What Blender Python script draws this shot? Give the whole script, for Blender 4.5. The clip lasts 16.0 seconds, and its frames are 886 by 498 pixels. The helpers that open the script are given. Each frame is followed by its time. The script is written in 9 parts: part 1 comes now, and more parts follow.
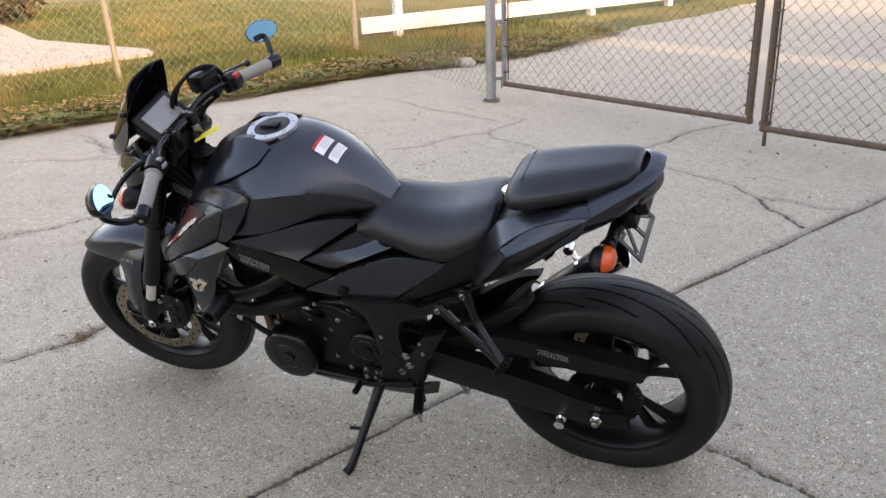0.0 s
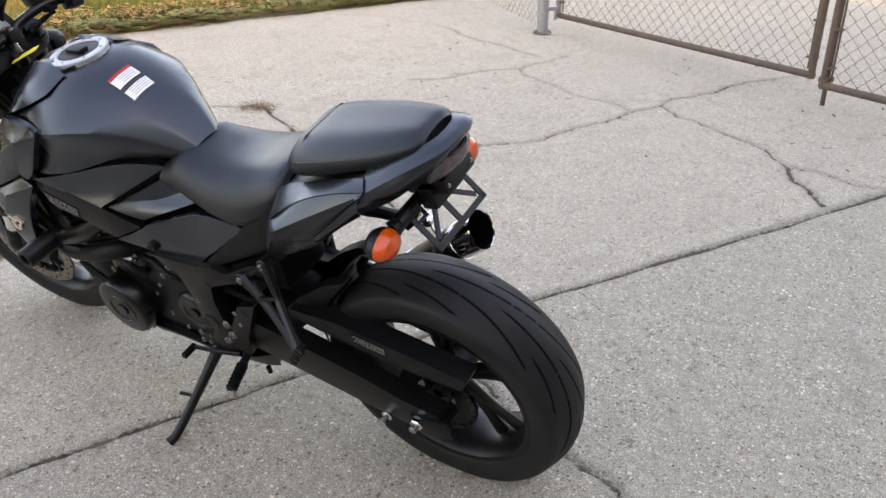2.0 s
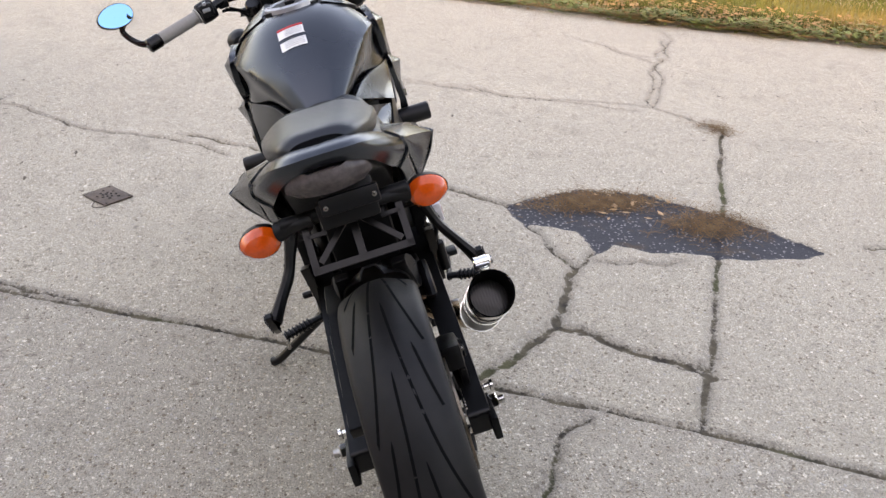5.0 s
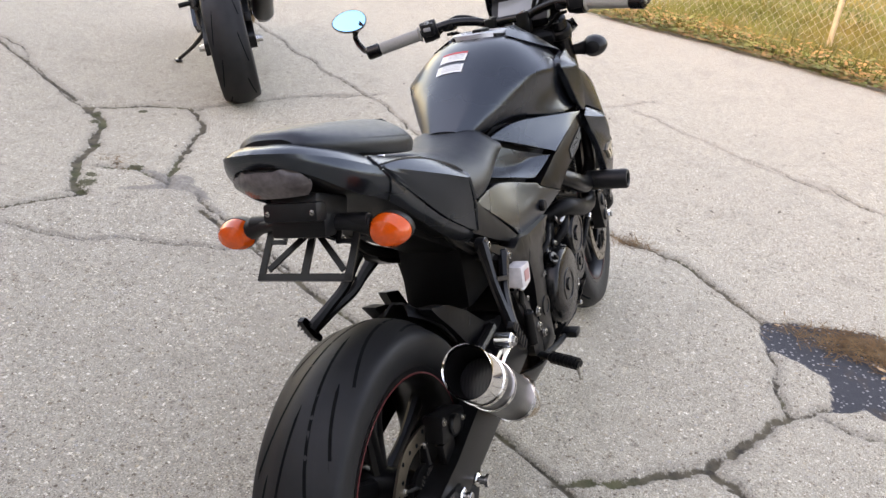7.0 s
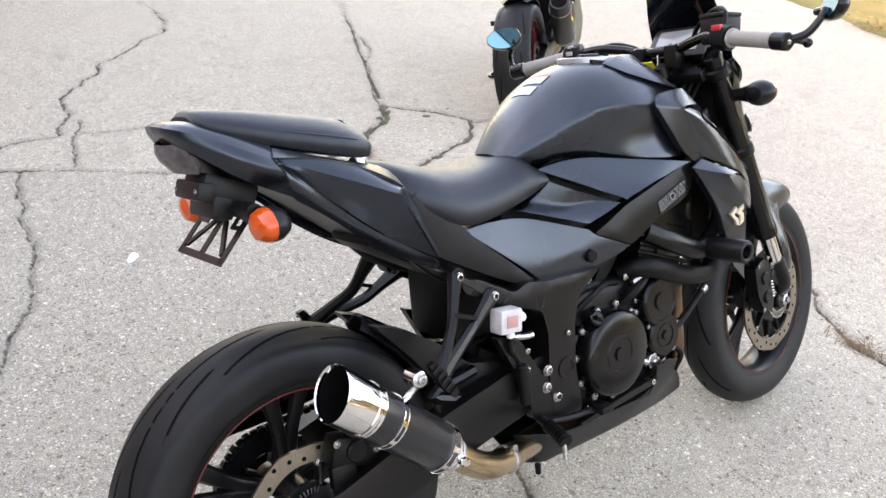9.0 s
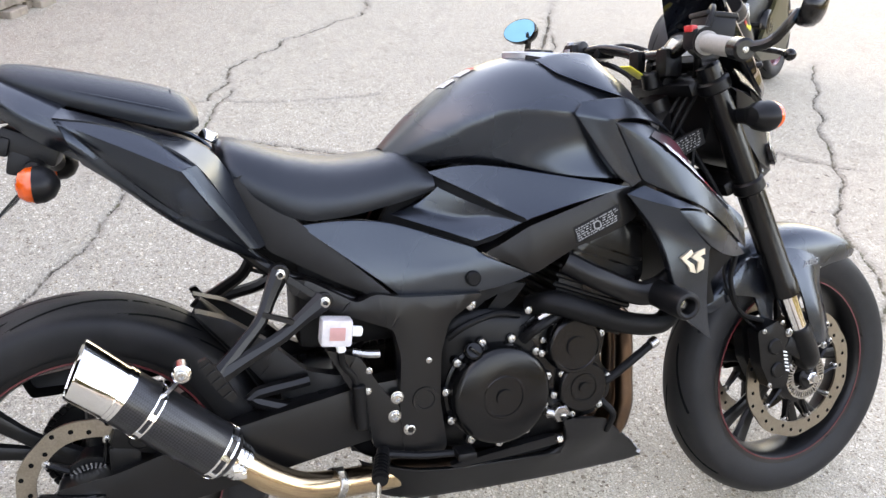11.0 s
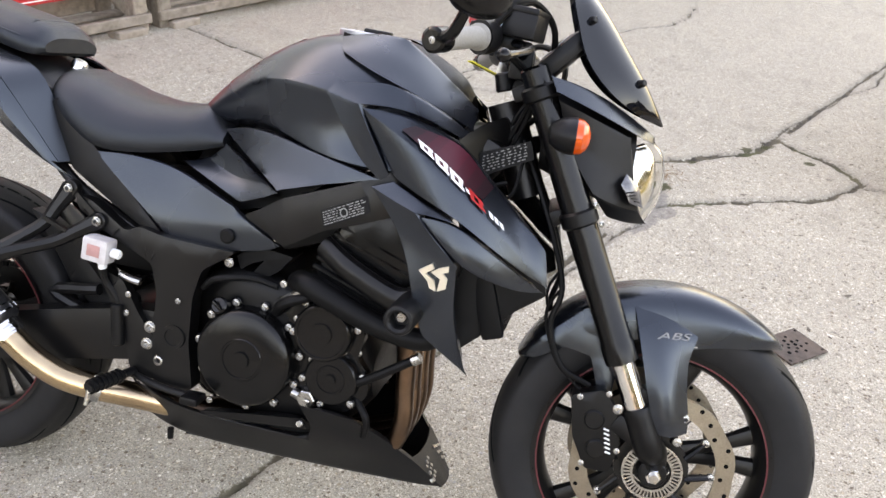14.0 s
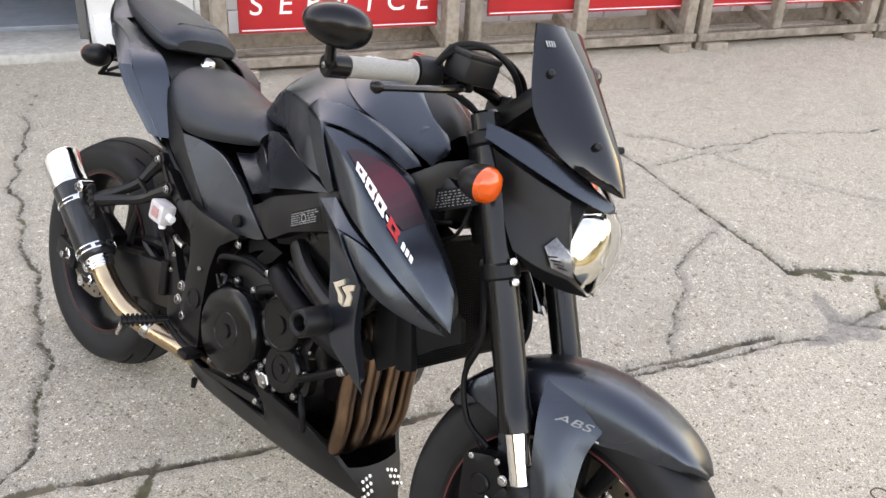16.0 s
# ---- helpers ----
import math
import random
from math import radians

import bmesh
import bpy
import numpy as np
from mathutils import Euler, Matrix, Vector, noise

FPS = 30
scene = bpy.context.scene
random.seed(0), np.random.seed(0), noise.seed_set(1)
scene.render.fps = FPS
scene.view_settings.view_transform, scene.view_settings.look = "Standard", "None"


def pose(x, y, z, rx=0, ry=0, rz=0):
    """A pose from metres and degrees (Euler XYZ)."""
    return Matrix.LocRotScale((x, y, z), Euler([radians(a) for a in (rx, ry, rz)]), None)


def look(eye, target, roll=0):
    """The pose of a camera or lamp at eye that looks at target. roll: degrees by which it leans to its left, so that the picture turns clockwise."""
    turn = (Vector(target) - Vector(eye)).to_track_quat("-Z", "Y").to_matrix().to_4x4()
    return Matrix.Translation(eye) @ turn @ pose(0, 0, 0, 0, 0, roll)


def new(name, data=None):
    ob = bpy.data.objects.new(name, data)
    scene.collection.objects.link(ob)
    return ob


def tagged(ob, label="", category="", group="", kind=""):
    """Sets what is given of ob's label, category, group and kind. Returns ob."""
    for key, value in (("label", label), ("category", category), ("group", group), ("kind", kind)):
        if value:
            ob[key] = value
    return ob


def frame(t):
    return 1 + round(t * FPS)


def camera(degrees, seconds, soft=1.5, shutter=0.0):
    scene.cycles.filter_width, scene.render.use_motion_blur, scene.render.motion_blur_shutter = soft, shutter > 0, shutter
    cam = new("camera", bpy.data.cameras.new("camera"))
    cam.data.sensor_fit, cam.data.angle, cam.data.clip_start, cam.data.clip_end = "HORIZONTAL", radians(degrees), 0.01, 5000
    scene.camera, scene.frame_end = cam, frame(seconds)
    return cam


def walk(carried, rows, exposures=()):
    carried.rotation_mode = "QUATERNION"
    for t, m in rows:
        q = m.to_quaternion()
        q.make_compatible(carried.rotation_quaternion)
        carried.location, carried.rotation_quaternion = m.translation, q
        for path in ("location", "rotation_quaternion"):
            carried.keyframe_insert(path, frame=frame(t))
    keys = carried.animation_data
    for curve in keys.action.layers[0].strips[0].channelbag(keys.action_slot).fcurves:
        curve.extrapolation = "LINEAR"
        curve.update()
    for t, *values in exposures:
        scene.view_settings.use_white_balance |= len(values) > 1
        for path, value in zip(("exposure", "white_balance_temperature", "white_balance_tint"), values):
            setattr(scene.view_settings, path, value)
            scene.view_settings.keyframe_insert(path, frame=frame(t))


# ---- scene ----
cam = camera(56.2, 16.0)
PATH = [
    (0, (-0.3510, 2.0223, 1.4334), (0.3264, 0.4225, 0.7405), -2.0),
    (0.5, (-0.4661, 1.9235, 1.4212), (0.1990, 0.3318, 0.6984), -2.1),
    (1, (-0.5529, 1.7878, 1.4034), (0.0921, 0.2130, 0.6302), -0.7),
    (1.5, (-0.6520, 1.5985, 1.4034), (0.0567, 0.0752, 0.5825), 0.0),
    (2, (-0.7921, 1.4328, 1.3838), (0.0792, 0.0056, 0.5470), -0.3),
    (2.5, (-0.9409, 1.2979, 1.3726), (0.0811, -0.0310, 0.5432), 0.7),
    (3, (-1.0381, 1.1113, 1.3642), (0.1345, -0.0748, 0.5171), 1.3),
    (3.2, (-1.0749, 1.0285, 1.3698), (0.1608, -0.0872, 0.5171), 1.6),
    (5.3, (-1.2977, 0.2496, 1.3894), (0.3451, 0.0400, 0.5199), 2.9),
    (5.5, (-1.2824, 0.1781, 1.3801), (0.3687, 0.0760, 0.5086), 2.9),
    (6, (-1.2591, -0.0388, 1.3773), (0.3949, 0.1353, 0.5217), 5.0),
    (6.5, (-1.2094, -0.2064, 1.3791), (0.4126, 0.1931, 0.5386), 5.9),
    (7, (-1.0791, -0.3661, 1.3698), (0.4975, 0.2078, 0.5451), 6.4),
    (7.5, (-0.9537, -0.5067, 1.3847), (0.5168, 0.2986, 0.5554), 4.7),
    (8, (-0.8415, -0.6961, 1.3829), (0.4909, 0.3223, 0.5554), 5.2),
    (8.2, (-0.7962, -0.7472, 1.3810), (0.4888, 0.3275, 0.5507), 5.5),
    (10.3, (-0.0984, -1.1024, 1.3782), (0.6199, 0.3824, 0.4965), 4.9),
    (10.5, (-0.0411, -1.1163, 1.3726), (0.6280, 0.3847, 0.4797), 4.7),
    (11, (0.1605, -1.1174, 1.3735), (0.7287, 0.4251, 0.4825), 5.4),
    (11.5, (0.3421, -1.1115, 1.3885), (0.7618, 0.4750, 0.4927), 4.6),
    (12, (0.5399, -1.1748, 1.3922), (0.8112, 0.4458, 0.4993), 5.3),
    (12.5, (0.6892, -1.2135, 1.3885), (0.8613, 0.4148, 0.4862), 5.2),
    (13, (0.8875, -1.1968, 1.3679), (0.9534, 0.4415, 0.4684), 4.7),
    (13.5, (1.0629, -1.1439, 1.3894), (0.9199, 0.4642, 0.4469), 3.1),
    (14, (1.2950, -1.1405, 1.3913), (0.9517, 0.4408, 0.4553), 3.8),
    (14.5, (1.4748, -1.1253, 1.3903), (0.9648, 0.4139, 0.4600), 3.9),
    (15, (1.6411, -1.0085, 1.3978), (0.9527, 0.4777, 0.4956), 4.0),
    (15.5, (1.7795, -0.8950, 1.4147), (0.8787, 0.4857, 0.5301), 3.0),
    (16, (1.9571, -0.8231, 1.4128), (0.8689, 0.4159, 0.5330), 3.2),
]
EXPOSURE = [(0.0, 2.62, 10000, 26), (3.0, 2.97, 10200, 26), (5.5, 2.85, 10600, 28), (7.5, 3.12, 10400, 27), (10.5, 3.5, 9900, 26), (12.5, 3.38, 10500, 27), (16.0, 3.3, 11200, 26)]
walk(cam, [(t, look(eye, target, roll)) for t, eye, target, roll in PATH], EXPOSURE)

# ---- world, sun ----
SUN_AZ, SUN_EL = 154.5, 24.0      # direction to the sun, degrees from +x, and its height
world = bpy.data.worlds.new("world")
scene.world = world
world.use_nodes = True
_n, _l = world.node_tree.nodes, world.node_tree.links
_sky = _n.new("ShaderNodeTexSky")
_sky.sky_type = "NISHITA"
_sky.sun_disc = False
_sky.sun_elevation = radians(SUN_EL)
_sky.sun_rotation = radians(90 - SUN_AZ)
_sky.air_density, _sky.dust_density, _sky.ozone_density = 1.0, 0.8, 1.0
_n["Background"].inputs["Strength"].default_value = 0.15
_l.new(_sky.outputs["Color"], _n["Background"].inputs["Color"])
sun = new("sun", bpy.data.lights.new("sun", "SUN"))
sun.data.energy, sun.data.angle, sun.data.color = 0.62, radians(0.6), (1.0, 0.86, 0.68)
_d = Vector((math.cos(radians(SUN_AZ)) * math.cos(radians(SUN_EL)), math.sin(radians(SUN_AZ)) * math.cos(radians(SUN_EL)), math.sin(radians(SUN_EL))))
sun.matrix_world = look(_d * 30, (0, 0, 0))

# ---- materials ----
def mat(name, colour, rough=0.5, metal=0.0, spec=0.5, var=0.15, scale=40.0, bump=0.0, bump_scale=400.0, coat=0.0, trans=0.0, ior=1.45, second=None, second_scale=4.0, second_amount=0.5, rand=0.0):
    """Principled material with two scales of colour variation, roughness variation and fine relief."""
    m = bpy.data.materials.new(name)
    m.use_nodes = True
    n, l = m.node_tree.nodes, m.node_tree.links
    p = n["Principled BSDF"]
    p.inputs["Roughness"].default_value = rough
    p.inputs["Metallic"].default_value = metal
    p.inputs["Specular IOR Level"].default_value = spec
    p.inputs["Coat Weight"].default_value = coat
    p.inputs["Coat Roughness"].default_value = 0.08
    p.inputs["Transmission Weight"].default_value = trans
    p.inputs["IOR"].default_value = ior
    tc = n.new("ShaderNodeTexCoord")
    co = tc.outputs["Object"]
    a = n.new("ShaderNodeTexNoise")
    a.inputs["Scale"].default_value, a.inputs["Detail"].default_value = scale, 5.0
    l.new(co, a.inputs["Vector"])
    hv = n.new("ShaderNodeHueSaturation")
    hv.inputs["Color"].default_value = (*colour, 1)
    mr = n.new("ShaderNodeMapRange")
    mr.inputs["From Min"].default_value, mr.inputs["From Max"].default_value = 0.25, 0.75
    mr.inputs["To Min"].default_value, mr.inputs["To Max"].default_value = 1 - var, 1 + var
    l.new(a.outputs["Fac"], mr.inputs["Value"])
    value = mr.outputs["Result"]
    if rand:
        oi = n.new("ShaderNodeObjectInfo")
        r2 = n.new("ShaderNodeMapRange")
        r2.inputs["To Min"].default_value, r2.inputs["To Max"].default_value = 1 - rand, 1 + rand
        l.new(oi.outputs["Random"], r2.inputs["Value"])
        mu = n.new("ShaderNodeMath")
        mu.operation = "MULTIPLY"
        l.new(value, mu.inputs[0]), l.new(r2.outputs["Result"], mu.inputs[1])
        value = mu.outputs["Value"]
    l.new(value, hv.inputs["Value"])
    out = hv.outputs["Color"]
    b = n.new("ShaderNodeTexNoise")
    b.inputs["Scale"].default_value, b.inputs["Detail"].default_value = second_scale, 4.0
    l.new(co, b.inputs["Vector"])
    if second:
        mx = n.new("ShaderNodeMix")
        mx.data_type = "RGBA"
        cr = n.new("ShaderNodeMapRange")
        cr.inputs["From Min"].default_value, cr.inputs["From Max"].default_value = 0.45, 0.7
        cr.inputs["To Max"].default_value = second_amount
        l.new(b.outputs["Fac"], cr.inputs["Value"])
        l.new(cr.outputs["Result"], mx.inputs[0])
        l.new(out, mx.inputs[6])
        mx.inputs[7].default_value = (*second, 1)
        out = mx.outputs[2]
    l.new(out, p.inputs["Base Color"])
    rr = n.new("ShaderNodeMapRange")
    rr.inputs["To Min"].default_value, rr.inputs["To Max"].default_value = max(0.02, rough * 0.8), min(1, rough * 1.2)
    l.new(b.outputs["Fac"], rr.inputs["Value"])
    l.new(rr.outputs["Result"], p.inputs["Roughness"])
    if bump:
        c = n.new("ShaderNodeTexNoise")
        c.inputs["Scale"].default_value, c.inputs["Detail"].default_value = bump_scale, 3.0
        l.new(co, c.inputs["Vector"])
        bp = n.new("ShaderNodeBump")
        bp.inputs["Strength"].default_value, bp.inputs["Distance"].default_value = bump, 0.002
        l.new(c.outputs["Fac"], bp.inputs["Height"])
        l.new(bp.outputs["Normal"], p.inputs["Normal"])
    return m


M_PAINT = mat("matte_black_paint", (0.0048, 0.0055, 0.0074), 0.27, 0.0, 0.92, 0.12, 900, 0.03, 1500, second=(0.0100, 0.0105, 0.0125), second_scale=3, second_amount=0.4)
M_PAINT.node_tree.nodes["Principled BSDF"].inputs["Specular Tint"].default_value = (0.76, 0.88, 1.0, 1)
M_PLASTIC = mat("black_plastic", (0.0042, 0.0042, 0.0046), 0.42, 0, 0.28, 0.15, 60, 0.08, 1200, second=(0.0075, 0.0075, 0.0078), second_scale=6)
M_DARK = mat("dark_plastic", (0.0026, 0.0026, 0.0028), 0.5, 0, 0.18, 0.2, 60, 0.05, 900)
M_SEAT = mat("seat_vinyl", (0.0075, 0.008, 0.009), 0.36, 0.0, 0.55, 0.1, 90, 0.22, 1100, second=(0.012, 0.012, 0.0125), second_scale=5)
M_SEAT.node_tree.nodes["Principled BSDF"].inputs["Specular Tint"].default_value = (0.78, 0.88, 1.0, 1)
M_RUBBER = mat("tyre_rubber", (0.0085, 0.0085, 0.009), 0.55, 0, 0.28, 0.18, 30, 0.12, 500, second=(0.019, 0.018, 0.017), second_scale=9, second_amount=0.5)
# near-black for hollows: puts the shade of grooves and holes into the colour
M_HOLLOW = mat("tyre_groove", (0.003, 0.003, 0.003), 0.9, 0, 0.1)
M_ENGINE = mat("engine_black", (0.0028, 0.0028, 0.0029), 0.22, 0.0, 0.34, 0.2, 80, 0.05, 700, second=(0.005, 0.0047, 0.0044), second_scale=8)
M_CAST = mat("cast_black", (0.0028, 0.0028, 0.003), 0.36, 0.0, 0.24, 0.2, 120, 0.15, 500)
M_FRAME = mat("frame_black", (0.0038, 0.0036, 0.0037), 0.32, 0.0, 0.34, 0.1, 200, 0.05, 900)
M_CHROME = mat("chrome", (0.78, 0.77, 0.75), 0.10, 1.0, 0.5, 0.04, 30)
M_STEEL = mat("zinc_steel", (0.42, 0.41, 0.39), 0.28, 1.0, 0.5, 0.12, 200, second=(0.25, 0.23, 0.21), second_scale=60)
M_DISC = mat("brake_disc_steel", (0.27, 0.235, 0.19), 0.34, 1.0, 0.5, 0.15, 300, second=(0.18, 0.14, 0.11), second_scale=30)
M_BRONZE = mat("heat_stained_steel", (0.52, 0.38, 0.24), 0.22, 1.0, 0.5, 0.15, 20, second=(0.30, 0.20, 0.14), second_scale=12, second_amount=0.8)
M_ORANGE = mat("orange_lens", (0.64, 0.072, 0.006), 0.18, 0, 0.5, 0.1, 200, 0.25, 260, coat=0.5)
M_SMOKE = mat("smoke_screen", (0.004, 0.005, 0.007), 0.05, 0, 0.4, 0.05, 10)
M_REFLECT = mat("reflector_silver", (0.82, 0.80, 0.74), 0.12, 1.0)
M_TAIL = mat("smoked_tail_lens", (0.10, 0.085, 0.085), 0.22, 0, 0.4, 0.3, 120, 0.2, 180, second=(0.022, 0.016, 0.016), second_scale=25)
M_MIRROR = mat("blue_mirror", (0.17, 0.46, 0.66), 0.02, 1.0, 0.5, 0.0)
M_GRIP = mat("grey_grip", (0.24, 0.23, 0.21), 0.6, 0, 0.4, 0.12, 300, 0.3, 800)
M_WHITE = mat("white_print", (0.75, 0.75, 0.73), 0.5, 0, 0.4, 0.08, 300)
M_SILVER = mat("silver_print", (0.36, 0.36, 0.35), 0.35, 0.5, 0.5, 0.05)
M_RED = mat("red_print", (0.45, 0.02, 0.02), 0.4, 0, 0.5, 0.05)
M_FLASH = [mat("red_flash_paint", (0.010 + 0.062 * k, 0.0062, 0.008 + 0.006 * k), 0.34, 0.0, 0.6, 0.05) for k in (0.10, 0.40, 0.75, 1.0, 0.70, 0.38, 0.12)]
M_STRIPE = mat("dull_red_stripe", (0.09, 0.010, 0.012), 0.45)
M_CLEAR = mat("clear_lamp_lens", (0.10, 0.10, 0.105), 0.14, 0.3, 0.5, 0.3, 150, 0.3, 160, coat=0.5, second=(0.10, 0.10, 0.11), second_scale=40)
M_YELLOW = mat("yellow_tag", (0.72, 0.62, 0.06), 0.5)
M_GOLD = mat("champagne_badge", (0.66, 0.58, 0.46), 0.38, 0.75, 0.5, 0.05)
M_GREYCAP = mat("brushed_cap", (0.42, 0.43, 0.45), 0.4, 0.7, 0.5, 0.1, 300)
M_PLATE = mat("frame_sticker", (0.006, 0.006, 0.0065), 0.6, 0, 0.2)
M_RES = mat("translucent_reservoir", (0.50, 0.47, 0.46), 0.3, 0, 0.5, 0.2, 60, second=(0.34, 0.28, 0.27), second_scale=25)
M_HEADER = mat("blued_header_steel", (0.17, 0.105, 0.07), 0.30, 1.0, 0.5, 0.25, 18, second=(0.10, 0.07, 0.06), second_scale=14, second_amount=0.8)
M_FINE = mat("fine_grey_print", (0.20, 0.20, 0.195), 0.5, 0, 0.4, 0.1, 300)
M_AMBERLINE = mat("tan_print", (0.40, 0.31, 0.20), 0.45, 0.2)


def carbon():
    m = mat("carbon_fibre", (0.02, 0.02, 0.022), 0.3, 0.0, 0.4, 0.1, 50, coat=0.15)
    n, l = m.node_tree.nodes, m.node_tree.links
    w = n.new("ShaderNodeTexChecker")
    w.inputs["Scale"].default_value = 330
    w.inputs["Color1"].default_value, w.inputs["Color2"].default_value = (0.006, 0.006, 0.0065, 1), (0.022, 0.022, 0.024, 1)
    tc = n.new("ShaderNodeTexCoord")
    l.new(tc.outputs["Object"], w.inputs["Vector"])
    l.new(w.outputs["Color"], n["Principled BSDF"].inputs["Base Color"])
    return m


M_CARBON = carbon()


# ---- shaping helpers ----
def part(name, bm, material, parent=None, label="", m=None, angle=32.0, rings=True):
    """Links a bmesh as one mesh object, a thing or a part under a thing."""
    bmesh.ops.recalc_face_normals(bm, faces=bm.faces[:])
    me = bpy.data.meshes.new(name)
    bm.to_mesh(me)
    bm.free()
    me.polygons.foreach_set("use_smooth", [True] * len(me.polygons))
    me.set_sharp_from_angle(angle=radians(angle))
    for k in (material if isinstance(material, (list, tuple)) else [material]):
        me.materials.append(k)
    ob = new(name, me)
    if parent is not None:
        ob.parent = parent
    if m is not None:
        ob.matrix_basis = m
    if label:
        tagged(ob, label)
    return ob


def spline(pts, n=6, closed=False):
    """Catmull-Rom through points of any dimension."""
    p = [np.array(q, float) for q in pts]
    if len(p) < 3 and not closed:
        return [tuple(p[0] + (p[-1] - p[0]) * i / n) for i in range(n + 1)]
    out, k = [], len(p)
    for i in range(k if closed else k - 1):
        if closed:
            a, b, c, d = p[(i - 1) % k], p[i], p[(i + 1) % k], p[(i + 2) % k]
        else:
            b, c = p[i], p[i + 1]
            a = p[i - 1] if i else 2 * b - c
            d = p[i + 2] if i + 2 < k else 2 * c - b
        for j in range(n):
            t = j / n
            out.append(tuple(0.5 * (2 * b + (c - a) * t + (2 * a - 5 * b + 4 * c - d) * t * t + (3 * b - a - 3 * c + d) * t ** 3)))
    if not closed:
        out.append(tuple(p[-1]))
    return out


def skin(bm, rings, closed=True, caps=True):
    """Faces between rings of equal length."""
    vs = [[bm.verts.new(q) for q in r] for r in rings]
    k = len(vs[0])
    for a, b in zip(vs, vs[1:]):
        for i in range(k if closed else k - 1):
            j = (i + 1) % k
            bm.faces.new((a[i], a[j], b[j], b[i]))
    if caps and closed:
        for r in (vs[0], vs[-1]):
            try:
                bm.faces.new(r)
            except ValueError:
                pass
    return vs


def frames_along(p):
    p = [Vector(q) for q in p]
    out, up = [], None
    for i, q in enumerate(p):
        d = (p[min(i + 1, len(p) - 1)] - p[max(i - 1, 0)]).normalized()
        if up is None:
            up = Vector((0, 0, 1)) if abs(d.z) < 0.9 else Vector((1, 0, 0))
        s = d.cross(up).normalized()
        up = s.cross(d).normalized()
        out.append((q, s, up))
    return out


def tube(bm, pts, r, n=10, smooth=5, caps=True, flat=1.0):
    """A round rod along a curve; r one radius or one per point."""
    rs = r if isinstance(r, (list, tuple)) else [r] * len(pts)
    q = spline([(*a, b) for a, b in zip(pts, rs)], smooth) if smooth and len(pts) > 2 else [(*a, b) for a, b in zip(pts, rs)]
    fr = frames_along([a[:3] for a in q])
    rings = []
    for (c, s, u), a in zip(fr, q):
        rings.append([c + (s * math.cos(2 * math.pi * k / n) + u * flat * math.sin(2 * math.pi * k / n)) * a[3] for k in range(n)])
    skin(bm, rings, True, caps)
    return bm


def cyl(bm, p0, p1, r0, r1=None, n=20, bev=0.0):
    r1 = r0 if r1 is None else r1
    a, b = Vector(p0), Vector(p1)
    d = (b - a).normalized()
    if bev:
        return tube(bm, [a, a + d * 1e-5, a + d * bev, b - d * bev, b - d * 1e-5, b], [r0 - bev, r0 - bev, r0, r1, r1 - bev, r1 - bev], n, 0)
    return tube(bm, [a, b], [r0, r1], n, 0)


def turned(bm, p0, p1, prof, n=32):
    """Turns (share of the way, radius) points round the line from p0 to p1."""
    a, b = Vector(p0), Vector(p1)
    d = (b - a).normalized()
    s = d.orthogonal().normalized()
    u = d.cross(s)
    skin(bm, [[a.lerp(b, f) + (s * math.cos(2 * math.pi * k / n) + u * math.sin(2 * math.pi * k / n)) * r for k in range(n)] for f, r in prof], True, False)
    return bm


def lathe(bm, prof, n=48, c=(0, 0, 0), wave=None, axis="y", closed=False):
    """Turns (along, radius) points round the y (or other) axis through c."""
    rings = []
    for k in range(n):
        t = 2 * math.pi * k / n
        ring = []
        for y, r in prof:
            rr = r * (wave(t, y, r) if wave else 1)
            a, b = rr * math.cos(t), rr * math.sin(t)
            v = (a, y, b) if axis == "y" else ((y, a, b) if axis == "x" else (a, b, y))
            ring.append((v[0] + c[0], v[1] + c[1], v[2] + c[2]))
        rings.append(ring)
    vs = [[bm.verts.new(q) for q in r] for r in rings]
    k = len(prof)
    for i in range(n):
        a, b = vs[i], vs[(i + 1) % n]
        for j in range(k if closed else k - 1):
            bm.faces.new((a[j], a[(j + 1) % k], b[(j + 1) % k], b[j]))
    return bm


def box(bm, c, s, bev=0.003, rot=(0, 0, 0), m=None, seg=2):
    r = bmesh.ops.create_cube(bm, size=1)
    vs = r["verts"]
    bmesh.ops.scale(bm, vec=s, verts=vs)
    if bev:
        es = list({e for v in vs for e in v.link_edges})
        g = bmesh.ops.bevel(bm, geom=es, offset=min(bev, min(s) * 0.45), segments=seg, affect="EDGES", profile=0.6)
        vs = list({v for f in g["faces"] for v in f.verts} | {v for v in vs if v.is_valid})
        vs = list({w for v in vs for f in v.link_faces for w in f.verts})
    t = pose(*c, *rot)
    if m is not None:
        t = m @ t
    bmesh.ops.transform(bm, matrix=t, verts=vs)
    return bm


